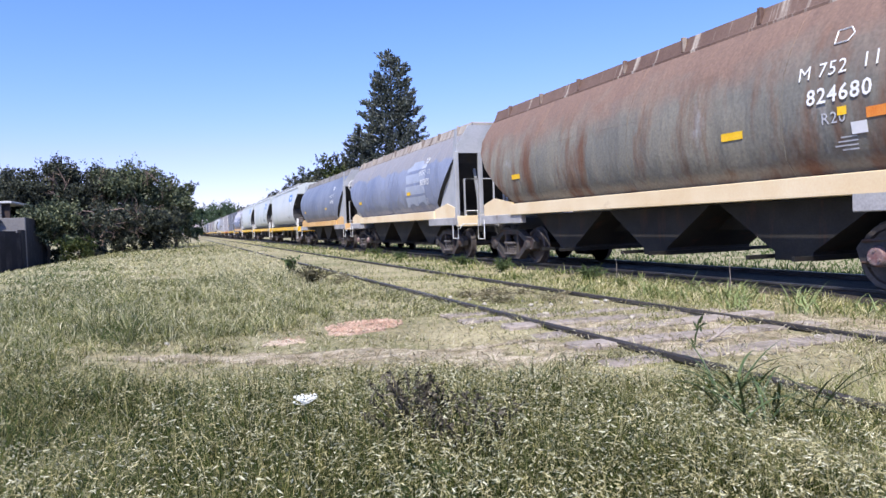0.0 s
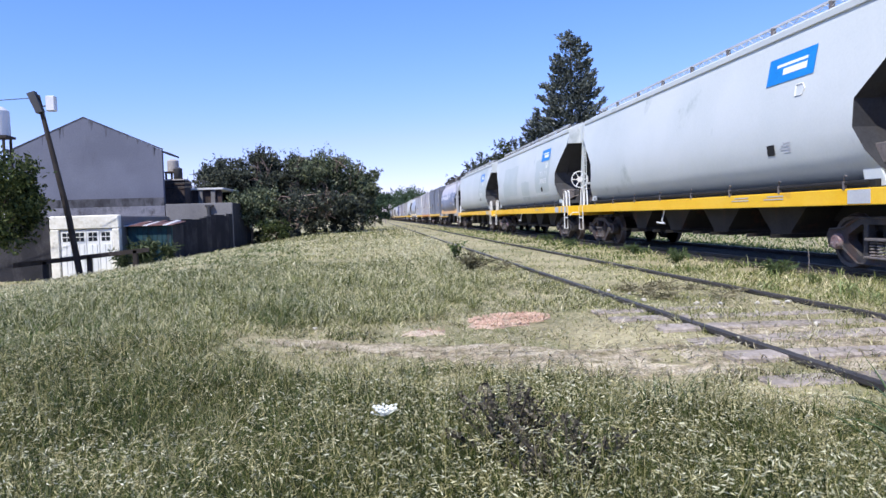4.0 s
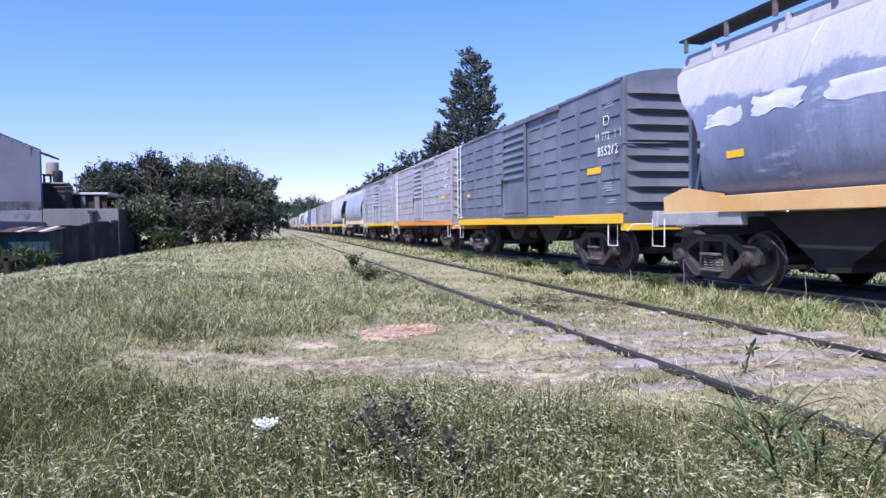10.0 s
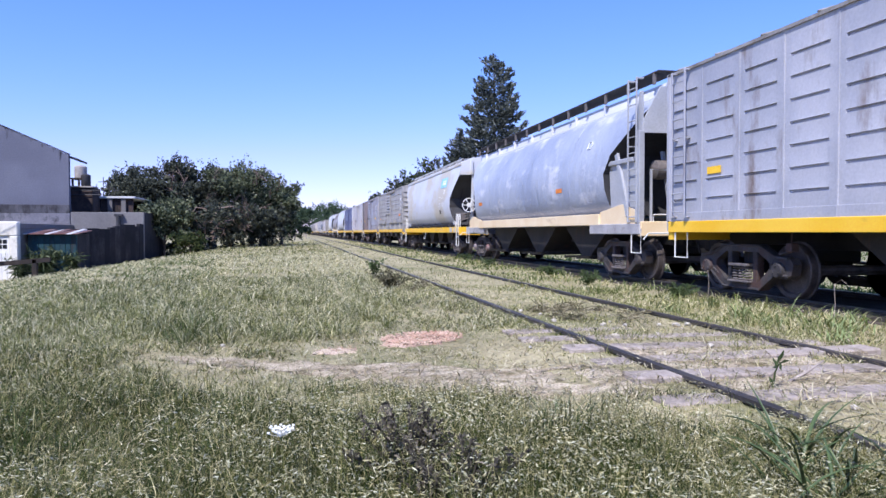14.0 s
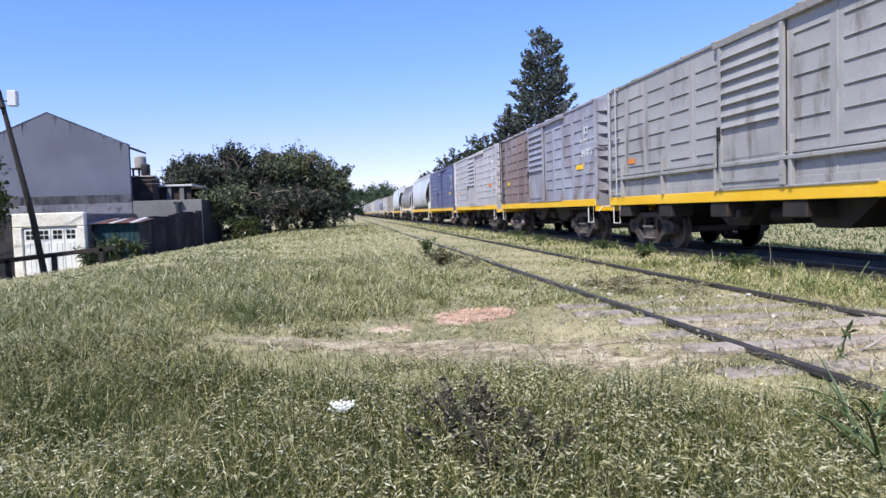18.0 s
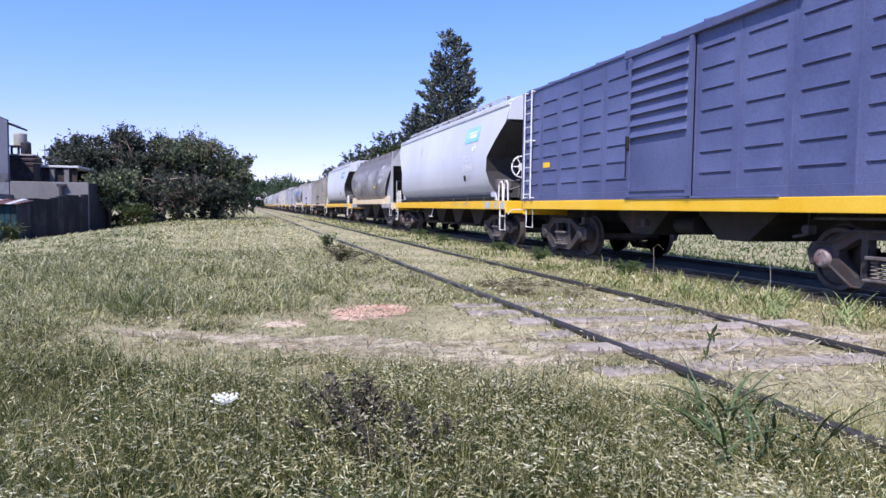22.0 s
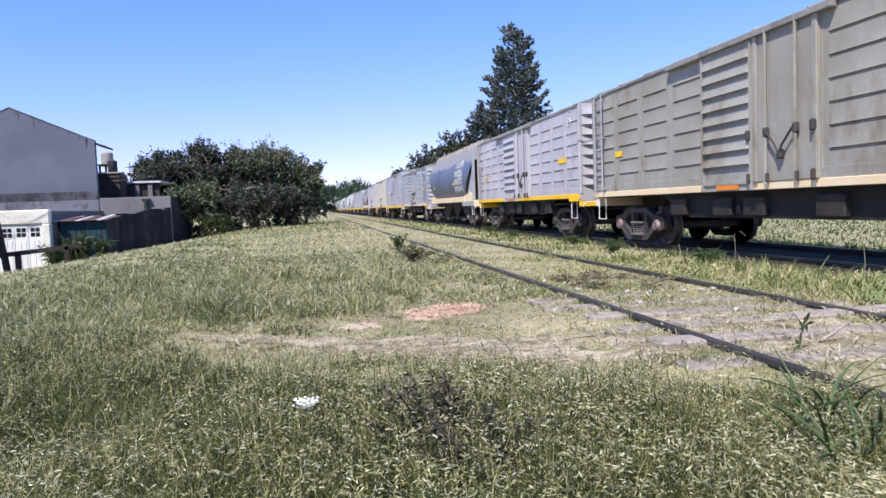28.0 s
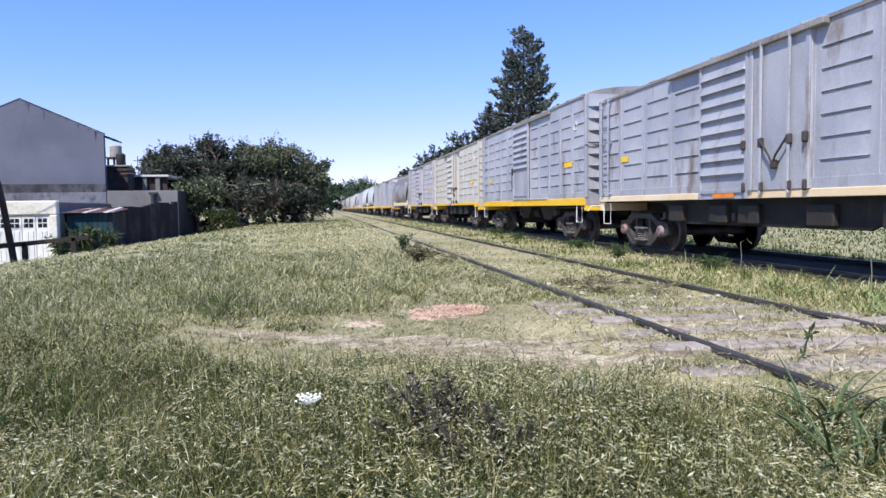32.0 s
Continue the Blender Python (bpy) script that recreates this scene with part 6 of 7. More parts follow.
# ---- buildings beyond the field ----
M_CEMENT = surface("grey_cement_render", lin(91, 94, 110), lin(104, 107, 123), 0.9, 0, 0.3, 14, 0.15, lin(76, 77, 88), 0.6, (0.6, 0.6, 0.12), 0.15)
M_BAND = surface("darker_wet_render", lin(52, 52, 60), lin(84, 84, 92), 0.9, 0, 1.2, 14, 0.15, lin(36, 36, 42), 0.5, (1.4, 1.4, 0.5), 0.2)
M_LOWER = surface("stained_pale_render", lin(96, 96, 108), lin(120, 120, 130), 0.9, 0, 0.8, 14, 0.15, lin(56, 55, 60), 0.5, (1.2, 1.2, 0.7), 0.2)
M_PLASTER = surface("rough_white_plaster", lin(214, 210, 200), lin(232, 228, 220), 0.95, 0, 2.0, 7, 1.0, lin(150, 144, 136), 0.62, (1.4, 1.4, 0.9), 0.3)
M_GARAGE = surface("white_door_paint", lin(226, 226, 226), lin(236, 236, 236), 0.5, 0, 1, 30, 0.03, lin(190, 186, 180), 0.68, (2, 2, 0.5), 0.08)
M_PANE = surface("dark_window_glass", lin(34, 38, 44), lin(44, 48, 54), 0.15, 0, 2, 20, 0.0)
# these dark colours carry the shade of the yard wall and side walls
M_DARK_WALL = surface("dark_wall", lin(30, 30, 36), lin(44, 43, 50), 0.95, 0, 0.9, 12, 0.5, lin(62, 60, 64), 0.5, (0.9, 0.9, 0.4), 0.25)
M_NEAR_BLACK = surface("near_black_wall", lin(24, 24, 32), lin(34, 34, 42), 0.95, 0, 0.7, 12, 0.3, lin(30, 30, 36), 0.5, (0.9, 0.9, 0.4), 0.25)
M_TEAL = surface("teal_painted_board", lin(16, 52, 62), lin(26, 66, 76), 0.8, 0, 0.8, 18, 0.15, lin(36, 44, 48), 0.5, (1.6, 1.6, 0.3), 0.2)
M_TIN = surface("rusted_roof_sheet", lin(96, 62, 58), lin(116, 88, 86), 0.8, 0.1, 0.7, 20, 0.15, lin(190, 180, 176), 0.58, (0.8, 0.5, 1), 0.2)
M_PARAPET = surface("beige_parapet_render", lin(108, 106, 108), lin(122, 120, 122), 0.9, 0, 0.5, 14, 0.15, lin(120, 118, 116), 0.62, (1, 1, 0.4), 0.15)
M_SHEET = surface("pale_roof_sheet", lin(200, 200, 204), lin(214, 214, 218), 0.5, 0.2, 0.6, 20, 0.05, lin(160, 156, 154), 0.62, (1, 1, 1))
M_TIMBER = surface("dark_creosoted_timber", lin(38, 33, 33), lin(56, 49, 47), 0.9, 0, 1.5, 20, 0.3, lin(38, 32, 30), 0.5, (3, 3, 0.3), 0.25)
M_TANK = surface("fibre_cement_tank", lin(150, 144, 142), lin(170, 164, 160), 0.9, 0, 2, 20, 0.2, lin(110, 100, 94), 0.55, (1.5, 1.5, 0.4))
M_TANK_DARK = surface("dark_plastic_tank", lin(48, 48, 52), lin(60, 60, 64), 0.6, 0, 2, 20, 0.05)
M_SHEDBRICK = surface("sooty_brick", lin(58, 50, 50), lin(82, 68, 64), 0.95, 0, 2, 14, 0.3, lin(40, 38, 40), 0.5, (2, 2, 1))

GB = -1.6


def skewed(g, y0, k):
    """Slants a plan back from its front, to hide its side from the camera."""
    g.v = [(x - k * max(0.0, y - y0), y, z) for x, y, z in g.v]
    return g


gable = thing("gable_warehouse", "tall grey rendered warehouse with a plain gable wall", "building")
part("gable_wall", Geo().prism([(-21.8, 2.62), (-21.8, 5.5), (-17.36, 7.5), (-12.92, 5.5), (-12.92, 2.62)], "y", 42.0, 42.3), M_CEMENT, gable)
part("damp_band", Geo().box(-21.8, -12.9, 41.97, 42.3, 2.12, 2.62, 0.01), M_BAND, gable)
part("plinth_wall", Geo().box(-21.82, -12.88, 41.95, 42.3, GB - 0.4, 2.12, 0.01), M_LOWER, gable)
part("side_wall", skewed(Geo().box(-13.2, -12.92, 42.3, 62, GB - 0.4, 5.5), 42, 0.33), M_CEMENT, gable)
part("side_wall", skewed(Geo().box(-21.8, -21.5, 42.3, 62, GB - 0.4, 5.5), 42, 0.33), M_CEMENT, gable)
part("rear_wall", skewed(Geo().prism([(-21.8, GB - 0.4), (-21.8, 5.5), (-17.36, 7.5), (-12.92, 5.5), (-12.92, GB - 0.4)], "y", 61.7, 62.0), 42, 0.33), M_CEMENT, gable)
for s in (-1, 1):
    r = Geo().prism([(-17.36, 7.42), (-17.36, 7.49), (-17.36 + s * 4.5, 5.46), (-17.36 + s * 4.5, 5.38)], "y", 42.3, 62.3)
    part("roof_slope", skewed(r, 42, 0.33), M_SHEET, gable, "pale metal roof sheets")
part("coping", Geo().prism([(-21.85, 5.5), (-17.36, 7.5), (-17.36, 7.56), (-21.9, 5.56)], "y", 41.98, 42.12), M_BAND, gable)
part("coping", Geo().prism([(-12.88, 5.5), (-17.36, 7.5), (-17.36, 7.56), (-12.84, 5.56)], "y", 41.98, 42.12), M_BAND, gable)
part("gutter", Geo().prism([(-12.95, 5.35), (-12.45, 5.15), (-12.45, 5.25), (-12.95, 5.48)], "y", 42.2, 44), M_DARK_WALL, gable)

M_DAMP = surface("damp_streaked_render", lin(74, 76, 88), lin(90, 92, 106), 0.9, 0, 1.2, 14, 0.15, lin(64, 65, 74), 0.5, (2, 2, 0.5), 0.2)
rg_ = random.Random(31)
for k in range(18):
    q = rg_.uniform(0.02, 0.98)
    xa, wd, dp = -21.7 + 8.6 * q, rg_.uniform(0.05, 0.2), rg_.uniform(0.15, 0.75)
    zt = 5.5 + 2.0 * (1 - abs(xa + 17.36) / 4.44) - 0.02
    part("damp_streak", Geo().prism([(xa, zt), (xa + wd, zt - 0.45 * wd * (1 if xa > -17.36 else -1)), (xa + wd * 0.7, zt - dp * 0.7), (xa + wd * 0.4, zt - dp)], "y", 41.996, 42.01), M_DAMP, gable, "faint damp streak on the render")

garage = thing("garage", "rough white plastered garage with a panelled white door", "building")
part("lintel", Geo().box(-15.65, -12.45, 32.95, 33.3, 0.86, 1.52, 0.05), M_PLASTER, garage)
part("pier", Geo().box(-15.65, -15.22, 32.95, 33.3, GB - 0.2, 0.86, 0.04), M_PLASTER, garage)
part("pier", Geo().box(-12.8, -12.45, 32.95, 33.3, GB - 0.2, 0.86, 0.04), M_PLASTER, garage)
part("flat_roof", Geo().box(-15.6, -12.5, 33.3, 41.9, 1.2, 1.45, 0.02), M_PARAPET, garage)
part("side_wall", Geo().box(-12.7, -12.5, 33.3, 41.9, GB - 0.3, 1.2), M_PARAPET, garage)
door = part("garage_door", Geo().box(-15.22, -12.8, 33.08, 33.14, -1.42, 0.86, 0.01), M_GARAGE, garage, "white panelled garage door")
for k in range(4):
    xa = -15.18 + k * 0.595
    xb = xa + 0.565
    part("door_leaf", Geo().box(xa, xb, 33.04, 33.08, -1.40, 0.82, 0.008), M_GARAGE, door)
    for i in range(2):
        for j in range(2):
            part("window_pane", Geo().box(xa + 0.08 + i * 0.21, xa + 0.26 + i * 0.21, 33.034, 33.045, 0.28 + j * 0.23, 0.47 + j * 0.23), M_PANE, door)
    for i in range(2):
        for za, zb in ((-1.25, -0.5), (-0.4, 0.12)):
            part("raised_panel", Geo().box(xa + 0.07 + i * 0.22, xa + 0.25 + i * 0.22, 33.015, 33.045, za, zb, 0.012), M_GARAGE, door)
# tree shade over this wall is put into its dark colour
yard = thing("yard_wall", "masonry wall beside the garage, tree shade painted into its colour", "wall", kind="structure")
part("masonry", Geo().box(-30, -15.66, 33.0, 33.25, GB - 0.6, 1.48, 0.03), M_DARK_WALL, yard)

shed = thing("lean_to_shed", "low teal shed with a rusted sheet roof", "shed")
part("front_wall", Geo().box(-12.4, -10.3, 34.0, 34.12, GB + 0.1, 0.92), M_TEAL, shed)
for k in range(9):
    part("board", Geo().box(-12.38 + k * 0.23, -12.38 + k * 0.23 + 0.215, 33.97, 34.0, GB + 0.2, 0.86, 0.008), M_TEAL, shed)
part("side_wall", Geo().box(-10.4, -10.3, 34.12, 36.1, GB, 0.95), M_DARK_WALL, shed)
part("rear_wall", Geo().box(-12.4, -10.4, 36.0, 36.1, GB, 1.05), M_DARK_WALL, shed)
for k in range(10):
    xa = -12.55 + k * 0.236
    part("roof_sheet", Geo().prism([(33.7, 0.93), (33.7, 0.96), (36.2, 1.13 + 0.03 * (k % 3)), (36.2, 1.08)], "x", xa, xa + 0.245), M_TIN if k % 4 else M_SHEET, shed)
back = thing("outbuilding", "low beige flat-roofed outbuilding with a parapet", "building")
part("wall", Geo().box(-12.65, -8.75, 41.3, 41.5, GB, 2.18, 0.02), M_PARAPET, back)
# side turned from the sun, its shade painted with the darker material
part("side_wall", Geo().box(-8.9, -8.75, 41.5, 48, GB, 2.18, 0.02), M_DARK_WALL, back)
part("roof_slab", Geo().box(-12.6, -8.9, 41.5, 48, 1.8, 1.95), M_PARAPET, back)
vent = part("vent_pipe", Geo().tube([(-10.1, 41.15, 1.2), (-10.1, 41.15, 2.02)], 0.12, 8).box(-10.32, -9.85, 41.05, 41.3, 1.95, 2.08, 0.02), M_TANK_DARK, back)
dark = thing("boundary_wall", "dark boundary wall with a ragged top", "wall", kind="structure")
rw_ = random.Random(4)
for k in range(12):
    xa, ya = -11.0 + k * 0.185, 36.4 + k * 0.33
    zt = 1.2 + 0.09 * math.sin(k * 0.9) * (k > 3) + 0.02 * k + rw_.uniform(-0.04, 0.04)
    plan = [(xa, ya), (xa + 0.185, ya + 0.33), (xa + 0.035, ya + 0.44), (xa - 0.15, ya + 0.11)]
    part("panel", Geo().prism(plan, "z", GB, zt), M_DARK_WALL if k % 5 else M_NEAR_BLACK, dark)
part("return_wall", Geo().box(-8.95, -8.78, 40.3, 46, GB, 1.5, 0.01), M_NEAR_BLACK, dark)

tower = thing("water_tank_tower", "rooftop water tanks on a sooty brick tower", "water tank")
part("tower_shaft", Geo().box(-15.3, -13.75, 50, 52, GB, 4.1, 0.02), M_SHEDBRICK, tower)
part("tank", Geo().lathe([(4.75, 0.36), (4.8, 0.4), (5.55, 0.4), (5.62, 0.34), (5.68, 0.12)], "z", (-14.65, 50.6, 0), 16), M_TANK, tower)
part("tank", Geo().lathe([(4.2, 0.28), (4.25, 0.31), (4.95, 0.31), (5.05, 0.15)], "z", (-14.22, 50.2, 0), 16), M_TANK_DARK, tower)
for px in (-15.05, -14.65, -14.25, -13.9):
    part("tank_leg", Geo().box(px - 0.06, px + 0.06, 50.1, 50.22, 3.3, 4.72 if px < -14.4 else 4.18), M_SHEDBRICK, tower)
part("tank_platform", Geo().box(-15.2, -14.2, 49.95, 51.3, 4.68, 4.76, 0.01), M_SHEDBRICK, tower)
part("lower_platform", Geo().box(-15.2, -13.7, 49.9, 51.3, 4.1, 4.2, 0.01), M_TANK, tower)
for z in (3.6, 3.9):
    part("railing", Geo().tube([(-15.2, 49.9, z), (-13.2, 49.9, z)], 0.03, 5), M_TANK_DARK, tower)

low = thing("workshop", "low workshop with white flat roof behind the trees", "building")
part("wall", Geo().box(-14.4, -11.6, 52, 52.3, GB, 3.45), M_SHEDBRICK, low)
part("roof_slab", Geo().box(-14.6, -11.4, 51.7, 58, 3.45, 3.6, 0.02), M_SHEET, low)
for px in (-13.9, -13.1, -12.2):
    part("pillar", Geo().box(px - 0.15, px + 0.15, 51.8, 52.0, GB, 3.45), M_PARAPET, low)
for px, hh in ((-13.6, 1.4), (-13.2, 0.8), (-12.9, 0.6)):
    part("aerial", Geo().tube([(px, 52.2, 3.6), (px, 52.2, 3.6 + hh)], 0.03, 5).tube([(px - 0.35, 52.2, 3.6 + hh * 0.75), (px + 0.35, 52.2, 3.6 + hh * 0.75)], 0.02, 4), M_TANK_DARK, low)
roof_tank = thing("roof_tank", "white water tank on a thin stand above the roofs", "water tank")
part("tank", Geo().lathe([(5.7, 0.5), (5.75, 0.55), (7.0, 0.55), (7.2, 0.3), (7.28, 0.1)], "z", (-19.2, 36, 0), 16), M_SHEET, roof_tank)
for dx in (-0.4, 0.4):
    part("stand_leg", Geo().box(-19.2 + dx - 0.05, -19.2 + dx + 0.05, 35.6, 35.7, GB - 0.5, 5.72), M_TIMBER, roof_tank)
    part("stand_leg", Geo().box(-19.2 + dx - 0.05, -19.2 + dx + 0.05, 36.3, 36.4, GB - 0.5, 5.72), M_TIMBER, roof_tank)
part("stand_deck", Geo().box(-19.8, -18.6, 35.5, 36.5, 5.6, 5.72), M_TIMBER, roof_tank)

# leaning lamp pole and rail fence
pole = thing("lamp_pole", "leaning dark wooden pole with a street lamp", "lamp post")
part("post", Geo().tube([(-13.1, 30, -1.6), (-13.5, 30, 1.4), (-14.5, 30, 6.7)], [0.14, 0.13, 0.09], 10), M_TIMBER, pole)
part("lamp_head", Geo().prism([(-14.85, 6.75), (-14.55, 6.85), (-14.25, 5.98), (-14.5, 5.9)], "y", 29.75, 30.05), M_TANK_DARK, pole, "dark lamp head")
part("meter_box", Geo().box(-14.12, -13.75, 29.8, 30.1, 6.0, 6.65, 0.03), M_SHEET, pole, "white box on the pole")
part("bracket", Geo().tube([(-14.4, 30, 6.2), (-13.95, 30, 6.3)], 0.03, 5), M_TANK_DARK, pole)
cable = tagged(part("overhead_cable", Geo().tube([(-14.55, 30, 6.6), (-17, 29.5, 6.35), (-20, 29, 6.3), (-26, 28, 6.5)], 0.018, 4), M_TANK_DARK), "thin black overhead cable from the pole", "cable")
fence = thing("rail_fence", "low dark timber rail fence before the garage", "fence")
part("rail", Geo().prism([(-15.9, -0.72), (-15.9, -0.5), (-10.2, -0.02), (-10.2, -0.2)], "y", 29.95, 30.08), M_TIMBER, fence)
for px, zt in ((-14.6, -0.45), (-12.75, -0.3), (-10.8, -0.1)):
    part("post", Geo().box(px - 0.1, px + 0.1, 29.95, 30.15, GB - 0.3, zt, 0.02), M_TIMBER, fence)
gate = thing("far_fence", "pale posts and rails of a crossing far down the line", "fence")
for k in range(7):
    px = -3.6 + k * 0.9
    part("post", Geo().box(px - 0.08, px + 0.08, 118, 118.2, -0.3, 0.75), M_SLEEPER, gate)
for z in (0.25, 0.6):
    part("rail", Geo().box(-3.6, 1.9, 118.02, 118.12, z, z + 0.1), M_SLEEPER, gate)

# ---- trees ----
M_BARK = surface("dark_bark", lin(70, 60, 52), lin(96, 84, 74), 0.95, 0, 2, 12, 0.6, lin(50, 44, 40), 0.5, (4, 4, 0.6), 0.3)
M_LEAF = leafy("dull_leaves", [(0.0, lin(40, 44, 42)), (0.5, lin(62, 68, 62)), (0.85, lin(92, 96, 84)), (1.0, lin(136, 136, 118))], 0.08)
M_LEAF_LIGHT = leafy("light_leaves", [(0.0, lin(40, 52, 30)), (0.5, lin(62, 76, 44)), (1.0, lin(110, 116, 70))], 0.25)
M_NEEDLE = leafy("spruce_needles", [(0.0, lin(48, 54, 55)), (0.6, lin(86, 94, 93)), (1.0, lin(146, 150, 146))], 0.05)
M_LEAF_OLIVE = leafy("olive_green_leaves", [(0.0, lin(54, 62, 50)), (0.5, lin(92, 102, 80)), (0.85, lin(130, 136, 110)), (1.0, lin(178, 178, 150))], 0.2)
M_DEAD = surface("dead_twig_bark", lin(124, 104, 96), lin(150, 132, 122), 0.95, 0, 3, 20, 0.3)
M_VERGE_LEAF = leafy("yucca_leaves", [(0.0, lin(52, 66, 48)), (0.6, lin(84, 98, 72)), (1.0, lin(136, 142, 112))], 0.2)
# distance haze is mixed into this paler leaf colour
M_FAR_LEAF = leafy("haze_tinted_leaves", [(0.0, lin(50, 68, 54)), (1.0, lin(84, 102, 78))], 0.1)


def leaf_cloud(name, parent, centres, radii, n, size, material, r, flat=0.85):
    """Leaves set along short twigs that reach out of uneven clumps, with gaps between them."""
    centres, radii = np.array(centres), np.array(radii)
    per = 7
    m = n // per
    pick = r.choice(len(centres), m, p=radii ** 2 / (radii ** 2).sum())
    o = centres[pick] + r.normal(0, 0.5, (m, 3)) * radii[pick][:, None] * (1, 1, flat)
    out = o - centres.mean(0) * (1, 1, 0.8)
    d = out / (np.linalg.norm(out, axis=1)[:, None] + 1e-6) * 0.8 + r.normal(0, 0.7, (m, 3)) + (0, 0, 0.35)
    d /= np.linalg.norm(d, axis=1)[:, None]
    ln = radii[pick] * r.uniform(0.4, 1.1, m)
    w = np.repeat(np.arange(m), per)
    n = len(w)
    c = o[w] + d[w] * (ln[w] * np.tile(np.linspace(0.0, 1.0, per), m))[:, None] + r.normal(0, 0.6, (n, 3)) * size
    a = d[w] * 0.6 + r.normal(0, 0.8, (n, 3))
    a /= np.linalg.norm(a, axis=1)[:, None]
    b = np.cross(a, r.normal(0, 1, (n, 3)))
    b /= np.linalg.norm(b, axis=1)[:, None]
    s = size * r.uniform(0.5, 1.4, n)[:, None]
    v = np.stack([c - a * s, c + b * s * 0.5, c + a * s, c - b * s * 0.5], 1).reshape(-1, 3)
    i = np.arange(n)[:, None] * 4
    return soup(name, v, np.concatenate([i + (0, 1, 2), i + (0, 2, 3)]), material, parent)


def broadleaf(label, x, y, height, spread, n, size, seed, material=None, trunk=0.3, low=0.25, base_z=None, lean=0.0, twigs=0):
    r = np.random.default_rng(seed)
    z = float(ground_z(x, y)) if base_z is None else base_z
    ob = thing("tree", label, "tree", "trees along the field")
    ob.location = (x, y, z)
    centres, radii = [], []
    wood = Geo().tube([(0, 0, -0.3), (0.05, 0.03, height * 0.22), (lean, 0.0, height * 0.45)], [trunk * 0.5, trunk * 0.4, trunk * 0.25], 8)
    for k in range(10):
        a, q = k * 2.4 + r.uniform(-0.4, 0.4), spread * r.uniform(0.35, 0.95)
        top = Vector((math.cos(a) * q + lean, math.sin(a) * q, height * r.uniform(0.5, 0.84)))
        mid = Vector((top.x * 0.45, top.y * 0.45, top.z * 0.66))
        wood.tube([(0.02 + lean * 0.4, 0, height * (0.15 + 0.03 * k)), mid, top], [trunk * 0.22, trunk * 0.14, 0.02], 5)
        for j in range(4):
            p = mid.lerp(top, 0.35 + 0.28 * j) + Vector(r.normal(0, 0.12 * spread, 3))
            centres.append(tuple(p))
            radii.append(spread * r.uniform(0.16, 0.34))
    for k in range(30):
        a, q = r.uniform(0, 6.28), spread * math.sqrt(r.random())
        zz = height * (low + (0.95 - low) * r.random() * (1 - 0.35 * (q / spread) ** 2))
        centres.append((math.cos(a) * q + lean, math.sin(a) * q, zz))
        radii.append(spread * r.uniform(0.14, 0.27))
    part("trunk", wood, M_BARK, ob)
    if twigs:
        for k in range(twigs):
            a = r.uniform(0, 6.28)
            p = Vector((math.cos(a) * spread * r.uniform(0.5, 0.9), -spread * r.uniform(0.3, 0.95), height * r.uniform(0.3, 0.85)))
            d = Vector((r.normal(0, 0.6), r.normal(-0.3, 0.4), r.uniform(0.2, 1.0))).normalized() * spread * r.uniform(0.25, 0.5)
            q = p + d * 0.5 + Vector(r.normal(0, 0.08, 3))
            dead = Geo().tube([p - d * 0.4, q, p + d], [0.035, 0.022, 0.008], 4)
            for j in range(3):
                e = q + Vector(r.normal(0, 0.28, 3)) + d * 0.3
                dead.tube([p.lerp(q, 0.3 * j + 0.2), e], [0.016, 0.006], 3)
            part("dead_branch", dead, M_DEAD, ob, "bare grey-brown dead branch")
    leaf_cloud("crown", ob, centres, radii, n, size, material or M_LEAF, r)
    return ob


broadleaf("dark bushy tree with a ragged crown behind the sheds", -13.0, 60, 7.9, 2.3, 22000, 0.115, 41)
broadleaf("dark bushy tree with a ragged crown", -10.8, 59, 8.3, 2.6, 24000, 0.115, 42, lean=0.3)
broadleaf("dark bushy tree with dead twigs among its leaves", -8.2, 59, 7.3, 2.6, 22000, 0.115, 43, twigs=16)
broadleaf("dark bushy tree with dead twigs among its leaves", -5.6, 60, 6.9, 2.6, 22000, 0.115, 56, M_LEAF_OLIVE, twigs=26)
broadleaf("dull green spreading tree at the end of the hedge", -3.0, 60, 6.8, 2.6, 20000, 0.115, 44, M_LEAF_OLIVE, twigs=14)
broadleaf("thin dull green tree at the end of the hedge", -1.3, 61, 5.7, 1.7, 8000, 0.13, 57, M_LEAF_OLIVE, low=0.1)
broadleaf("dense rounded shrub in front of the hedge", -8.5, 46, 4.0, 1.7, 8500, 0.11, 45, M_LEAF_OLIVE, 0.2, 0.02)
broadleaf("dense dark shrub in front of the hedge", -6.9, 48, 3.2, 1.7, 6000, 0.12, 46, None, 0.2, 0.02, twigs=10)
broadleaf("low shrub at the foot of the hedge", -5.0, 54, 3.4, 2.1, 6000, 0.13, 47, None, 0.2, 0.02, twigs=16)
broadleaf("low shrub at the foot of the hedge", -2.9, 56, 3.0, 1.9, 6000, 0.13, 48, None, 0.2, 0.02)
broadleaf("small green shrub at the grass edge", -6.4, 42.5, 1.2, 0.9, 1800, 0.09, 49, M_LEAF_LIGHT, 0.1, 0.02)
broadleaf("round garden tree with sunlit top by the yard wall", -16.0, 28.2, 5.75, 1.95, 18000, 0.09, 50, M_LEAF_LIGHT, 0.25, 0.5)
weed("yucca", (-11.3, 32.7), 520, 1.3, 0.8, M_VERGE_LEAF, "tangle of long-leaved plants against the teal shed", (0.5, 0.03), 16, 51)
weed("yucca", (-10.3, 33.0), 300, 0.9, 0.6, M_VERGE_LEAF, "tangle of long-leaved plants against the teal shed", (0.4, 0.025), 12, 52)
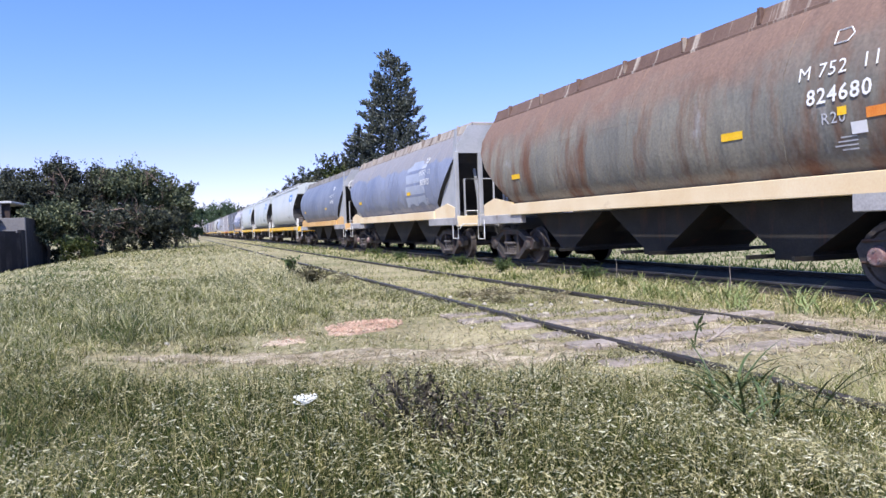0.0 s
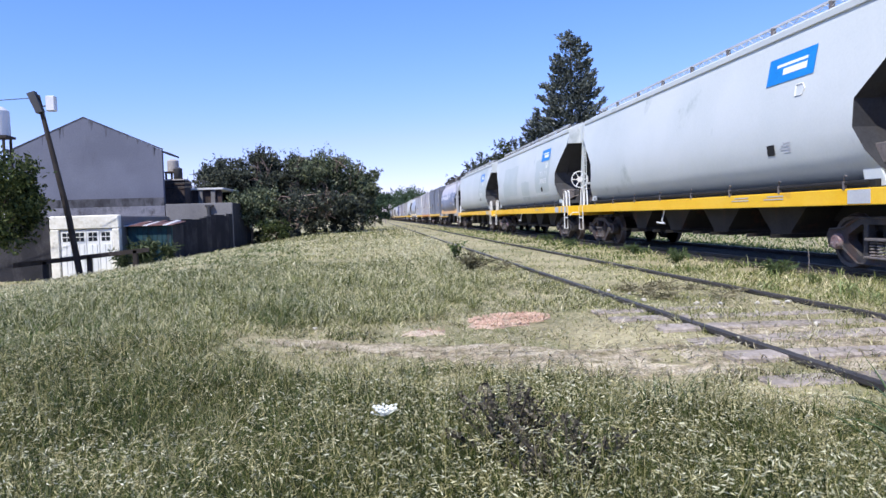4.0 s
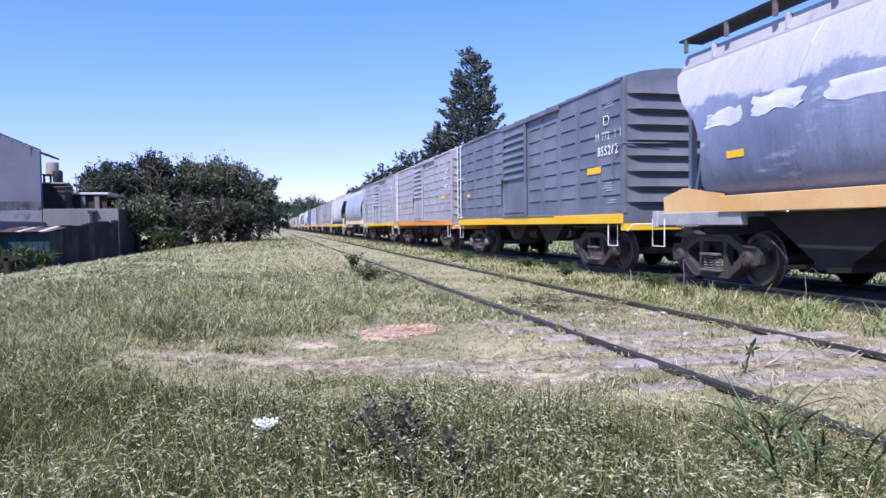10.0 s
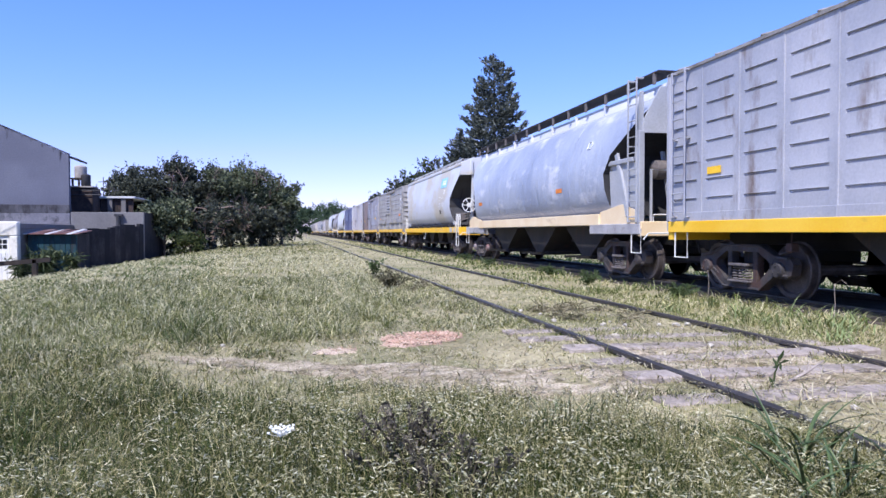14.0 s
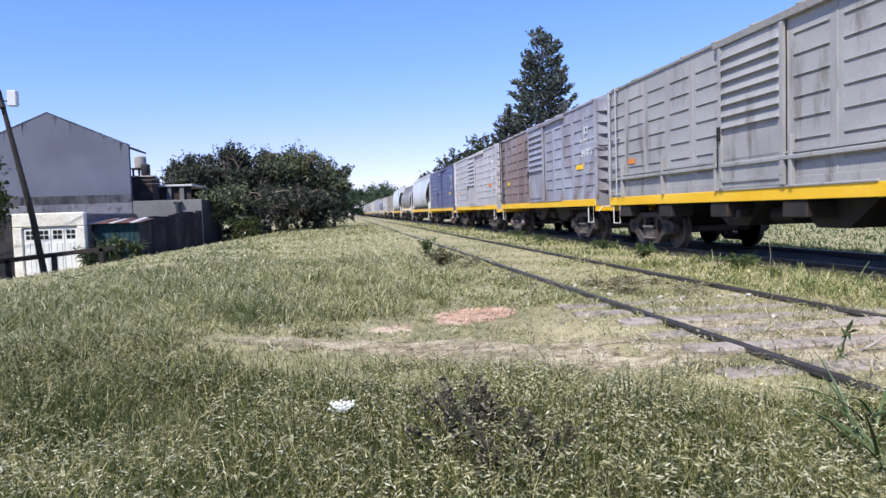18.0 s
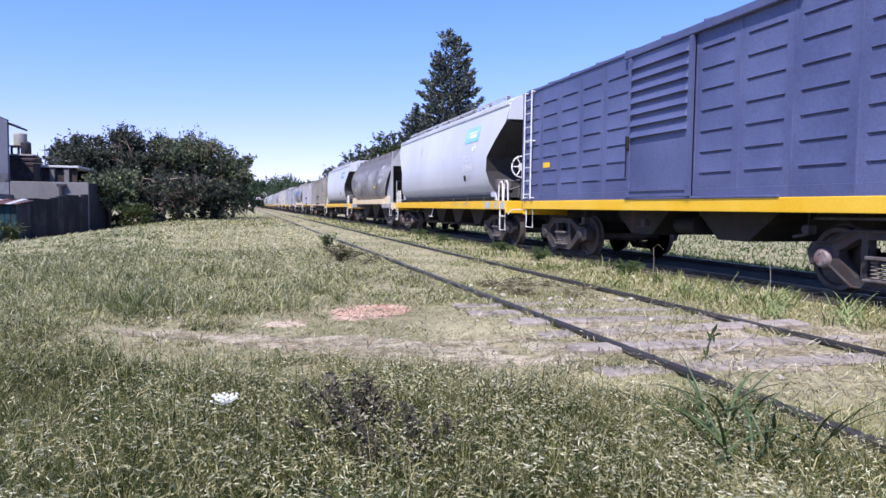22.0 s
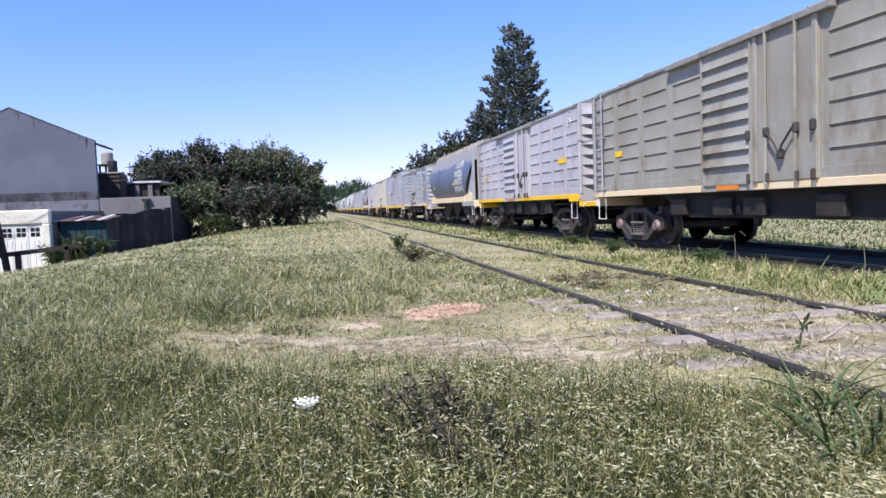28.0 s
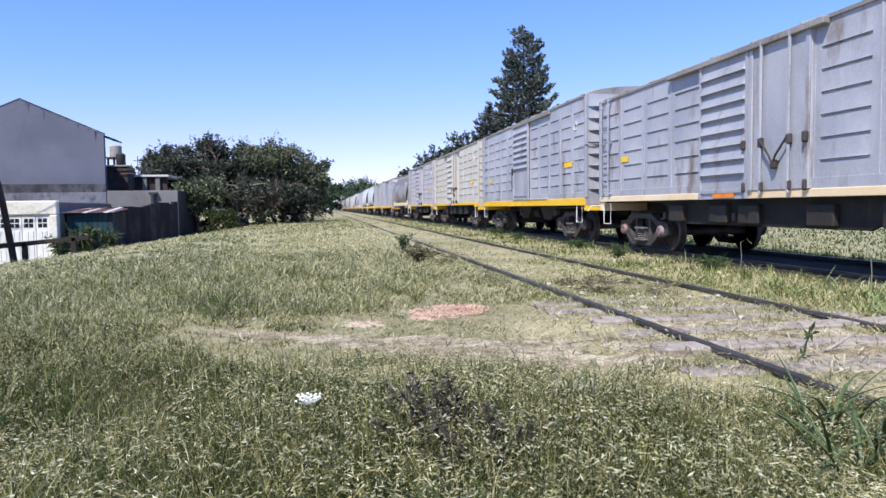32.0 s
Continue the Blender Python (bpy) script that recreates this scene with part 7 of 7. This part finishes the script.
weed("yucca", (-12.3, 32.5), 260, 0.9, 0.5, M_VERGE_LEAF, "tangle of long-leaved plants against the teal shed", (0.4, 0.025), 10, 58)
broadleaf("leafy tree beyond the running line", 11.2, 70, 7.4, 2.6, 9000, 0.18, 53, None, 0.3, 0.2)
broadleaf("sparse brownish tree beyond the running line", 13.8, 72, 9.2, 2.9, 8000, 0.18, 54, M_LEAF_LIGHT, 0.35, 0.3)
broadleaf("leafy tree beyond the running line", 16.3, 74, 9.8, 2.9, 8000, 0.18, 55, None, 0.35, 0.3)
for k, (tx, ty, th, ts) in enumerate(((0.2, 240, 8.6, 3.8), (-4.5, 230, 7.4, 4.2), (2.4, 262, 8.4, 3.0), (15.0, 250, 8.6, 4.0), (17.0, 330, 11.5, 6.6), (18.0, 430, 14.0, 8.0), (18.5, 560, 17.0, 9.0), (19.0, 262, 8.6, 4.6), (-12.0, 235, 7.2, 4.6), (26, 270, 10, 6.0), (36, 280, 10, 7.0), (-22, 240, 8, 6.0), (-34, 250, 8, 7.0))):
    broadleaf("haze-tinted green tree in the distance down the line", tx, ty, th * 1.25, ts * 1.15, 4200, 0.42, 60 + k, M_FAR_LEAF, 0.4, 0.05)


def conifer(label, x, y, height, spread, seed, tiers=34, skirt=0.12):
    """A spruce: whorls of drooping boughs with upturned ragged tips."""
    r = np.random.default_rng(seed)
    z = float(ground_z(x, y))
    ob = thing("conifer", label, "tree")
    ob.location = (x, y, z)
    part("trunk", Geo().tube([(0, 0, -0.3), (0, 0, height * 0.5), (0, 0, height * 0.98)], [0.34, 0.2, 0.03], 8), M_BARK, ob)
    cs, ds = [], []
    for i in range(tiers):
        f = i / (tiers - 1)
        zz = height * (skirt + (0.975 - skirt) * f)
        under = height - zz
        reach = spread / 4.6 * float(np.interp(under, (0.3, 1.0, 2.2, 4.0, 7.0, 10.0, 18.0), (0.4, 1.1, 2.0, 2.6, 3.1, 3.8, 4.6)))
        for k in range(9 if f < 0.85 else 6):
            a = k * 6.283 / 9 + i * 0.83 + r.uniform(-0.3, 0.3)
            ln = reach * r.choice((0.75, 0.9, 1.0, 1.12)) * r.uniform(0.85, 1.12)
            rise = r.uniform(0.25, 0.6)
            lift = r.normal(0, 0.3)
            n = max(8, int(ln * 34))
            t = np.sqrt(r.random(n)) if f < 0.9 else r.random(n)
            droop = -0.3 * ln * t + rise * ln * t ** 2.6
            wide = 0.14 + 0.2 * ln * (1 - t)
            off = r.normal(0, 1, n) * wide
            px = math.cos(a) * ln * t - math.sin(a) * off
            py = math.sin(a) * ln * t + math.cos(a) * off
            pz = zz + lift + droop + r.normal(0, 0.12, n) - 0.10 * np.abs(off)
            cs.append(np.stack([px, py, pz], -1))
            ds.append(np.stack([np.cos(a) + r.normal(0, 0.5, n), np.sin(a) + r.normal(0, 0.5, n), -0.3 + 1.3 * t ** 2 + r.normal(0, 0.35, n)], -1))
    c, d = np.concatenate(cs), np.concatenate(ds)
    d /= np.linalg.norm(d, axis=1)[:, None]
    n = len(c)
    b = np.cross(d, r.normal(0, 1, (n, 3)))
    b /= np.linalg.norm(b, axis=1)[:, None]
    s = r.uniform(0.14, 0.34, n)[:, None]
    v = np.stack([c - d * s * 0.4, c + b * s * 0.3, c + d * s, c - b * s * 0.3], 1).reshape(-1, 3)
    i = np.arange(n)[:, None] * 4
    soup("crown", v, np.concatenate([i + (0, 1, 2), i + (0, 2, 3)]), M_NEEDLE, ob)
    return ob


conifer("tall dark spruce rising behind the train", 21.0, 70.5, 20.5, 4.6, 71, 40)
conifer("shorter dark spruce beside the tall one", 17.6, 71.5, 12.6, 3.6, 72, 26)

dead = thing("dead_tree", "bare pale dead tree with arching limbs at the hedge", "tree")
dead.location = (-6.2, 52.5, float(ground_z(-6.2, 52.5)))
part("trunk", Geo().tube([(0, 0, -0.2), (0.1, 0, 0.8), (-0.1, 0, 1.6), (0.0, 0, 2.4)], [0.16, 0.14, 0.12, 0.07], 7), M_DEAD, dead)
rd = random.Random(17)
for k in range(11):
    sx, z0_, ln = rd.choice((-1, 1)), rd.uniform(1.0, 2.4), rd.uniform(0.8, 2.2)
    part("limb", Geo().tube([(0, 0, z0_), (sx * ln * 0.3, -0.15, z0_ + 0.45 * ln), (sx * ln * 0.7, -0.3, z0_ + 0.5 * ln), (sx * ln, rd.uniform(-0.5, 0.1), z0_ + rd.uniform(-0.1, 0.5) * ln)], [0.07, 0.05, 0.035, 0.012], 5), M_DEAD, dead)

# ---- the train ----
BLUE_GREY = surface("old_blue_grey_paint", lin(140, 146, 162), lin(166, 170, 182), 0.55, 0.1, 0.5, 25, 0.06, GRIME, 0.62, (1.4, 1.4, 0.3), 0.15, dent=0.05)
RUSTY = surface("rusted_grey_paint", lin(116, 114, 108), lin(138, 132, 120), 0.75, 0.1, 0.45, 22, 0.15, lin(110, 80, 64), 0.47, (0.8, 0.9, 0.2), 0.2, lin(156, 154, 154), 0.64, (0.7, 0.7, 0.5), upper=(2.8, 0.7, lin(130, 106, 94), 0.5), dent=0.09)
STAINED = surface("stained_dark_grey_paint", lin(132, 128, 130), lin(160, 156, 158), 0.55, 0.1, 0.5, 22, 0.08, lin(92, 88, 86), 0.52, (0.5, 0.22, 0.8), 0.15, lin(176, 172, 174), 0.58, (0.5, 0.3, 0.9), (3.05, 0.3, lin(112, 106, 104), 0.2), dent=0.08)
NAVY_GREY = surface("dark_blue_grey_paint", lin(108, 116, 136), lin(132, 138, 156), 0.5, 0.1, 0.5, 25, 0.05, lin(150, 142, 132), 0.66, (1.4, 1.4, 0.25), 0.12, dent=0.05)
PALE_DARK = surface("overpainted_grey_green", lin(176, 185, 184), lin(186, 193, 192), 0.42, 0, 0.5, 22, 0.02, lin(188, 194, 194), 0.6, (0.8, 0.8, 0.8), 0.05)
PATCHES = [(1.0, 4.3, 1.85, 3.25), (-1.5, 0.0, 1.6, 2.4), (-5.0, -2.7, 1.7, 3.2)]
PALE_DUSTY = surface("dusty_pale_grey_paint", lin(194, 196, 203), lin(208, 210, 216), 0.45, 0.0, 0.35, 22, 0.02, lin(150, 150, 156), 0.66, (0.7, 0.7, 0.3), 0.06, lin(192, 184, 170), 0.48, (0.22, 0.22, 0.4))
SMEARED = surface("patchy_pale_blue_paint", lin(150, 158, 178), lin(176, 182, 196), 0.5, 0.1, 0.5, 25, 0.06, lin(214, 214, 222), 0.56, (0.5, 0.5, 1.0), 0.12, dent=0.07)
SMEARED_BLUE = surface("smeared_white_over_blue_paint", lin(112, 121, 148), lin(134, 142, 166), 0.5, 0.1, 0.5, 25, 0.06, lin(214, 212, 222), 0.6, (0.35, 0.35, 1.6), 0.12, upper=(2.95, 0.45, lin(188, 185, 196)), dent=0.07)
BLUE_TOP = surface("dull_blue_paint_with_stained_top", lin(120, 128, 152), lin(142, 148, 168), 0.5, 0.1, 0.5, 25, 0.06, GRIME, 0.66, (1.4, 1.4, 0.3), 0.15, upper=(2.95, 0.45, lin(150, 146, 148)), dent=0.12)
STAINED_TOP = surface("slate_blue_paint_with_stained_top", lin(82, 92, 114), lin(98, 106, 128), 0.45, 0.1, 0.5, 25, 0.05, lin(130, 130, 138), 0.68, (0.6, 0.6, 0.4), 0.12, upper=(2.98, 0.35, lin(146, 140, 138)), dent=0.06)
PALE = surface("pale_grey_green_paint", lin(190, 196, 196), lin(202, 206, 206), 0.42, 0.0, 0.35, 22, 0.02, lin(150, 160, 158), 0.62, (0.5, 0.5, 0.5), 0.05)
PALE_2 = surface("pale_grey_paint", lin(196, 198, 206), lin(210, 212, 218), 0.42, 0.0, 0.35, 22, 0.02, lin(150, 150, 156), 0.64, (0.7, 0.7, 0.3), 0.05)
BOX_DARK = surface("dark_slate_paint", lin(100, 104, 117), lin(121, 125, 138), 0.5, 0.1, 0.8, 25, 0.06, lin(120, 118, 126), 0.57, (1.6, 1.6, 0.3), 0.09)
BOX_GREY = surface("slate_grey_paint", lin(160, 158, 163), lin(178, 174, 180), 0.5, 0.1, 0.8, 25, 0.06, lin(108, 104, 106), 0.57, (1.6, 1.6, 0.3), 0.09, dent=0.03)
BOX_ASH = surface("ash_grey_paint", lin(146, 144, 145), lin(164, 162, 161), 0.55, 0, 0.6, 25, 0.06, lin(112, 104, 96), 0.54, (1.5, 1.5, 0.3), 0.09)
BOX_BLUE = surface("bleached_blue_grey_paint", lin(156, 158, 168), lin(178, 178, 185), 0.5, 0.1, 0.6, 25, 0.06, lin(120, 104, 94), 0.56, (1.1, 1.1, 0.35), 0.09, dent=0.04)
BOX_BROWN = surface("brown_stained_grey_paint", lin(138, 135, 145), lin(164, 166, 180), 0.55, 0.1, 0.5, 25, 0.08, lin(122, 102, 95), 0.5, (0.5, 0.5, 0.25), 0.09, dent=0.04)
BOX_UMBER = surface("umber_stained_paint", lin(112, 97, 96), lin(134, 116, 112), 0.6, 0.05, 0.6, 25, 0.08, lin(152, 146, 154), 0.53, (0.9, 0.9, 0.3), 0.09, lin(96, 78, 74), 0.56, (0.7, 0.7, 0.4))
BOX_PALE = surface("pale_lilac_grey_paint", lin(168, 165, 171), lin(186, 182, 188), 0.5, 0.0, 0.6, 25, 0.06, lin(140, 132, 130), 0.62, (1.8, 1.8, 0.3), 0.09)
BOX_NAVY = surface("navy_blue_paint", lin(76, 82, 118), lin(92, 98, 134), 0.45, 0.0, 0.8, 25, 0.05, lin(96, 98, 126), 0.6, (1.6, 1.6, 0.3), 0.15)
BOX_OLIVE = surface("olive_stained_grey_paint", lin(142, 136, 124), lin(158, 154, 148), 0.6, 0.0, 0.6, 25, 0.08, lin(118, 106, 84), 0.52, (0.7, 0.7, 0.4), 0.09, dent=0.05)
BOX_WHITE = surface("off_white_paint", lin(186, 180, 170), lin(200, 196, 188), 0.55, 0.0, 0.6, 25, 0.06, lin(150, 138, 122), 0.62, (1.8, 1.8, 0.3), 0.09)
CREAM = surface("cream_sill_paint", lin(226, 200, 160), lin(236, 216, 182), 0.5, 0, 1, 30, 0.05, lin(170, 130, 96), 0.64, (1, 0.4, 1), 0.1)
YELLOW = surface("yellow_sill_paint", lin(238, 184, 30), lin(244, 196, 60), 0.45, 0, 1, 30, 0.05, lin(176, 122, 62), 0.66, (1, 0.5, 1), 0.1)
ORANGE = surface("orange_sill_paint", lin(228, 142, 50), lin(236, 158, 70), 0.45, 0, 1, 30, 0.05, lin(180, 120, 70), 0.64, (1, 0.4, 1), 0.1)
OCHRE = surface("ochre_sill_paint", lin(216, 168, 104), lin(228, 186, 130), 0.5, 0, 1, 30, 0.05, lin(180, 130, 80), 0.62, (1, 0.4, 1), 0.1)
LOGO = surface("blue_panel_paint", lin(20, 120, 200), lin(30, 128, 206), 0.4, 0, 2, 30, 0.02)
LOGO_PALE = surface("faded_cyan_panel_paint", lin(122, 196, 224), lin(160, 210, 228), 0.45, 0, 3, 30, 0.02, lin(184, 194, 204), 0.58, (1.5, 1.5, 1.5))
ROOF_RUST = surface("rust_stained_roof", lin(96, 74, 66), lin(116, 94, 84), 0.8, 0, 0.7, 22, 0.15, lin(196, 186, 174), 0.56, (0.1, 3.0, 0.2), 0.2)
ROOF_GREY = surface("weathered_roof", lin(122, 119, 117), lin(144, 141, 139), 0.75, 0, 0.8, 22, 0.15, lin(104, 96, 88), 0.55, (1, 1, 1), 0.2)
ROOF_RUST_PALE = surface("rust_blotched_coaming", lin(150, 140, 132), lin(176, 168, 160), 0.75, 0, 0.8, 22, 0.15, lin(104, 88, 78), 0.5, (0.1, 2.4, 0.2), 0.2)
BOX_WHITE_BLUE = surface("brushed_white_paint", lin(190, 190, 202), lin(212, 212, 222), 0.55, 0, 2.5, 30, 0.05, lin(120, 126, 150), 0.55, (0.8, 0.8, 3.0), 0.12)
BEAM = surface("chipped_grey_beam", lin(150, 148, 150), lin(172, 170, 172), 0.6, 0, 2, 30, 0.1, lin(96, 84, 78), 0.58, (2, 2, 2), 0.2)
POST = surface("light_grey_post_paint", lin(154, 156, 162), lin(172, 174, 180), 0.55, 0, 1, 30, 0.05, lin(140, 132, 128), 0.64, (2, 2, 0.4), 0.12)

old_hopper("rust-streaked grey hopper wagon with cream sill, numbered 824680", 0.9, 15.5, RUSTY, CREAM, ROOF_RUST, ("M 752  11", "824680"), beam=BEAM, post=BEAM, seed=1)
old_hopper("dull blue-grey hopper wagon with stained roof and cream sill, numbered 807875", 15.8, 30.5, BLUE_TOP, CREAM, ROOF_RUST_PALE, ("M752  11", "807875"), beam=BEAM, post=POST, seed=2, patch=(SMEARED, [(-4.2, -2.2, 1.65, 3.1)]), end_number="807875")
old_hopper("smooth blue-grey hopper wagon with ochre sill, numbered 843946", 30.5, 45.0, NAVY_GREY, OCHRE, ROOF_GREY, ("M 751  11", "843946"), beam=BEAM, post=POST, seed=3, brake=True)
new_hopper("large pale grey hopper wagon with yellow sill", 45.0, 61.3, PALE, YELLOW, None, seed=4, logo=LOGO)
new_hopper("large pale grey hopper wagon with blue panel, numbered 2000573", 61.3, 77.4, PALE, YELLOW, ("75 2  1 1", "2000573"), seed=5, logo=LOGO, flecks=(PALE_DARK, PATCHES))
new_hopper("large pale grey hopper wagon with blue panel, numbered 2000107", 77.4, 93.8, PALE, YELLOW, ("75 2  1 1", "2000107"), seed=6, logo=LOGO, flecks=(PALE_DARK, [(-5.85, -3.1, 1.55, 3.85)]))
old_hopper("faded blue hopper wagon with white smears and roof walkway, numbered 895326", 93.8, 109.3, SMEARED_BLUE, OCHRE, BOX_PALE, ("M 752  11", "895326"), seed=7, patch=(BOX_WHITE_BLUE, [(4.6, 5.5, 2.48, 2.74), (3.4, 4.4, 2.55, 2.8), (1.2, 3.0, 2.5, 2.8), (-0.8, 1.0, 2.45, 2.84), (-2.0, -1.2, 2.6, 2.9)]), walkway=True, beam=BEAM, post=POST)
covered("covered_wagon", "dark slate covered wagon with yellow sill, numbered 855262", 109.3, 122.9, BOX_DARK, YELLOW, BOX_DARK, ("M 772  1 1", "855262"), seed=8)
covered("covered_wagon", "grey covered wagon with orange sill, numbered 845388", 122.9, 136.0, BOX_GREY, ORANGE, BOX_GREY, ("M 772  1 1", "845388"), seed=9)
covered("covered_wagon", "bleached blue-grey covered wagon with yellow sill, numbered 846584", 136.0, 149.1, BOX_BLUE, YELLOW, ROOF_GREY, ("M 752  11", "846584"), seed=10, ladder_mat=BOX_BLUE)
old_hopper("patchy blue-grey hopper wagon with roof walkway and cream sill", 149.1, 164.7, SMEARED, CREAM, PALE_2, None, seed=11, walkway=True, mark=M_MARK_O, beam=BEAM, post=POST)
new_hopper("large grey hopper wagon with faded cyan panel, numbered 2001188", 164.7, 180.5, PALE_DUSTY, YELLOW, ("75 2  1 1", "2001188"), seed=12, logo=LOGO_PALE)
covered("covered_wagon", "grey covered wagon with belt rail and yellow sill, numbered 660449", 180.5, 194.3, BOX_ASH, YELLOW, ROOF_GREY, ("V 38G 2", "660449"), seed=13, belt=True, mark=M_MARK_O, ladder_mat=BOX_PALE)
covered("covered_wagon", "brown-stained grey covered wagon with yellow sill, numbered 845891", 194.3, 207.0, BOX_BROWN, YELLOW, BOX_BROWN, ("M 772  1 7", "845891"), seed=14, ladder_mat=M_UNDER, rear=BOX_UMBER)
covered("covered_wagon", "pale lilac-grey covered wagon with yellow sill, numbered 855679", 207.0, 219.9, BOX_PALE, YELLOW, BOX_PALE, ("M 772  1 1", "855679"), seed=15, mark=M_MARK_O)
covered("covered_wagon", "navy blue covered wagon with yellow sill, numbered 068955", 219.9, 233.0, BOX_NAVY, YELLOW, BOX_NAVY, ("M 772  1 7", "068955"), seed=16)
new_hopper("large grey hopper wagon with faded cyan panel, numbered 2000545", 233.0, 248.7, PALE_2, YELLOW, ("75 2  1 1", "2000545"), seed=17, logo=LOGO_PALE)
old_hopper("grime-stained dark grey hopper wagon with cream sill, numbered 807528", 248.7, 263.4, STAINED, CREAM, STAINED, ("M 752  11", "807528"), seed=18, beam=BEAM, post=POST)
new_hopper("large pale blue-grey hopper wagon with blue panel and yellow sill", 263.4, 278.4, PALE_2, YELLOW, ("75 2  1 1", "2000661"), seed=19, logo=LOGO)
covered("covered_wagon", "olive-stained covered wagon with double doors, numbered 011205", 278.4, 292.3, BOX_OLIVE, CREAM, ROOF_GREY, ("C 17G 2 1", "011205"), seed=20, door="double", top=3.55, rows=6, ladder_mat=POST)
covered("covered_wagon", "pale grey covered wagon with double doors and yellow patches", 292.3, 305.0, BOX_PALE, YELLOW, ROOF_GREY, None, seed=21, door="double", top=3.55, rows=6, ladder_mat=BOX_OLIVE)
old_hopper("dark blue-grey hopper wagon with rust-stained roof, numbered 826339", 305.0, 318.6, STAINED_TOP, CREAM, ROOF_RUST_PALE, ("M752  13", "826339"), seed=22, brake=True, patch=(BOX_GREY, [(-4.2, -2.15, 1.65, 3.08)]), beam=BEAM, post=POST)
covered("covered_wagon", "blue-grey covered wagon with double doors, numbered 012211", 318.6, 332.0, BOX_BLUE, CREAM, ROOF_GREY, ("M 17G 1 1", "012211"), seed=23, door="double", top=3.55, rows=6, upper=NAVY_GREY, ladder_mat=BOX_BLUE)
covered("covered_wagon", "blue-grey covered wagon with yellow sill", 332.0, 345.0, BOX_BLUE, YELLOW, ROOF_GREY, None, seed=24, ladder_mat=BOX_BLUE)
FAR = [("double", BOX_WHITE), ("double", BOX_PALE), ("old", STAINED), ("slide", BOX_BLUE), ("slide", BOX_GREY), ("new", PALE), ("new", PALE_2), ("slide", BOX_PALE), ("old", BLUE_GREY), ("new", PALE), ("slide", BOX_WHITE), ("slide", BOX_BROWN), ("new", PALE_2), ("new", PALE), ("old", NAVY_GREY), ("slide", BOX_PALE), ("slide", BOX_GREY)]
at = 345.0
for k, (kind_of, paint) in enumerate(FAR):
    span = {"double": 13.2, "slide": 13.0, "old": 14.4, "new": 15.8}[kind_of]
    if kind_of == "old":
        old_hopper("grey hopper wagon far back in the train", at, at + span, paint, CREAM, ROOF_GREY, seed=30 + k, fine=False)
    elif kind_of == "new":
        new_hopper("large pale hopper wagon far back in the train", at, at + span, paint, YELLOW, seed=30 + k, fine=False)
    else:
        covered("covered_wagon", "grey covered wagon far back in the train", at, at + span, paint, YELLOW, ROOF_GREY, seed=30 + k, door=kind_of, fine=False, ladder_mat=paint)
    at += span
old_hopper("dull grey hopper wagon at the head of the passing row", -13.4, 1.2, BLUE_GREY, CREAM, ROOF_GREY, seed=50, fine=False)


def motions():
    """The train rolls past at one speed; wheels turn only while passing the camera."""
    times = [0, 0.1, 0.2] + [0.5 * k for k in range(1, 64)] + [31.8, 31.9, 32]
    for ob, centre in WAGONS:
        walk(ob, [(t, pose(X_TRAIN, centre - V_TRAIN * t, 0)) for t in times])
    turn = math.degrees(V_TRAIN / 0.415)
    for wheels, d, start, fine in WHEELSETS:
        if not fine:
            continue
        y0 = wheels.parent.parent.animation_data.action.layers[0].strips[0].channelbag(wheels.parent.parent.animation_data.action_slot).fcurves[1].evaluate(1)
        pass_t = (y0 - 3.0) / V_TRAIN
        a, b = max(0.0, pass_t - 3.2), min(32.0, pass_t + 1.0)
        if b - a < 0.2:
            continue
        rows = [(0, pose(0, d, 0.415, start))] if a > 0.05 else []
        n = int((b - a) * 30)
        rows += [(a + k / 30, pose(0, d, 0.415, start + turn * k / 30)) for k in range(n + 1)]
        if b < 31.9:
            rows.append((32, pose(0, d, 0.415, start + turn * n / 30)))
        walk(wheels, rows)


motions()
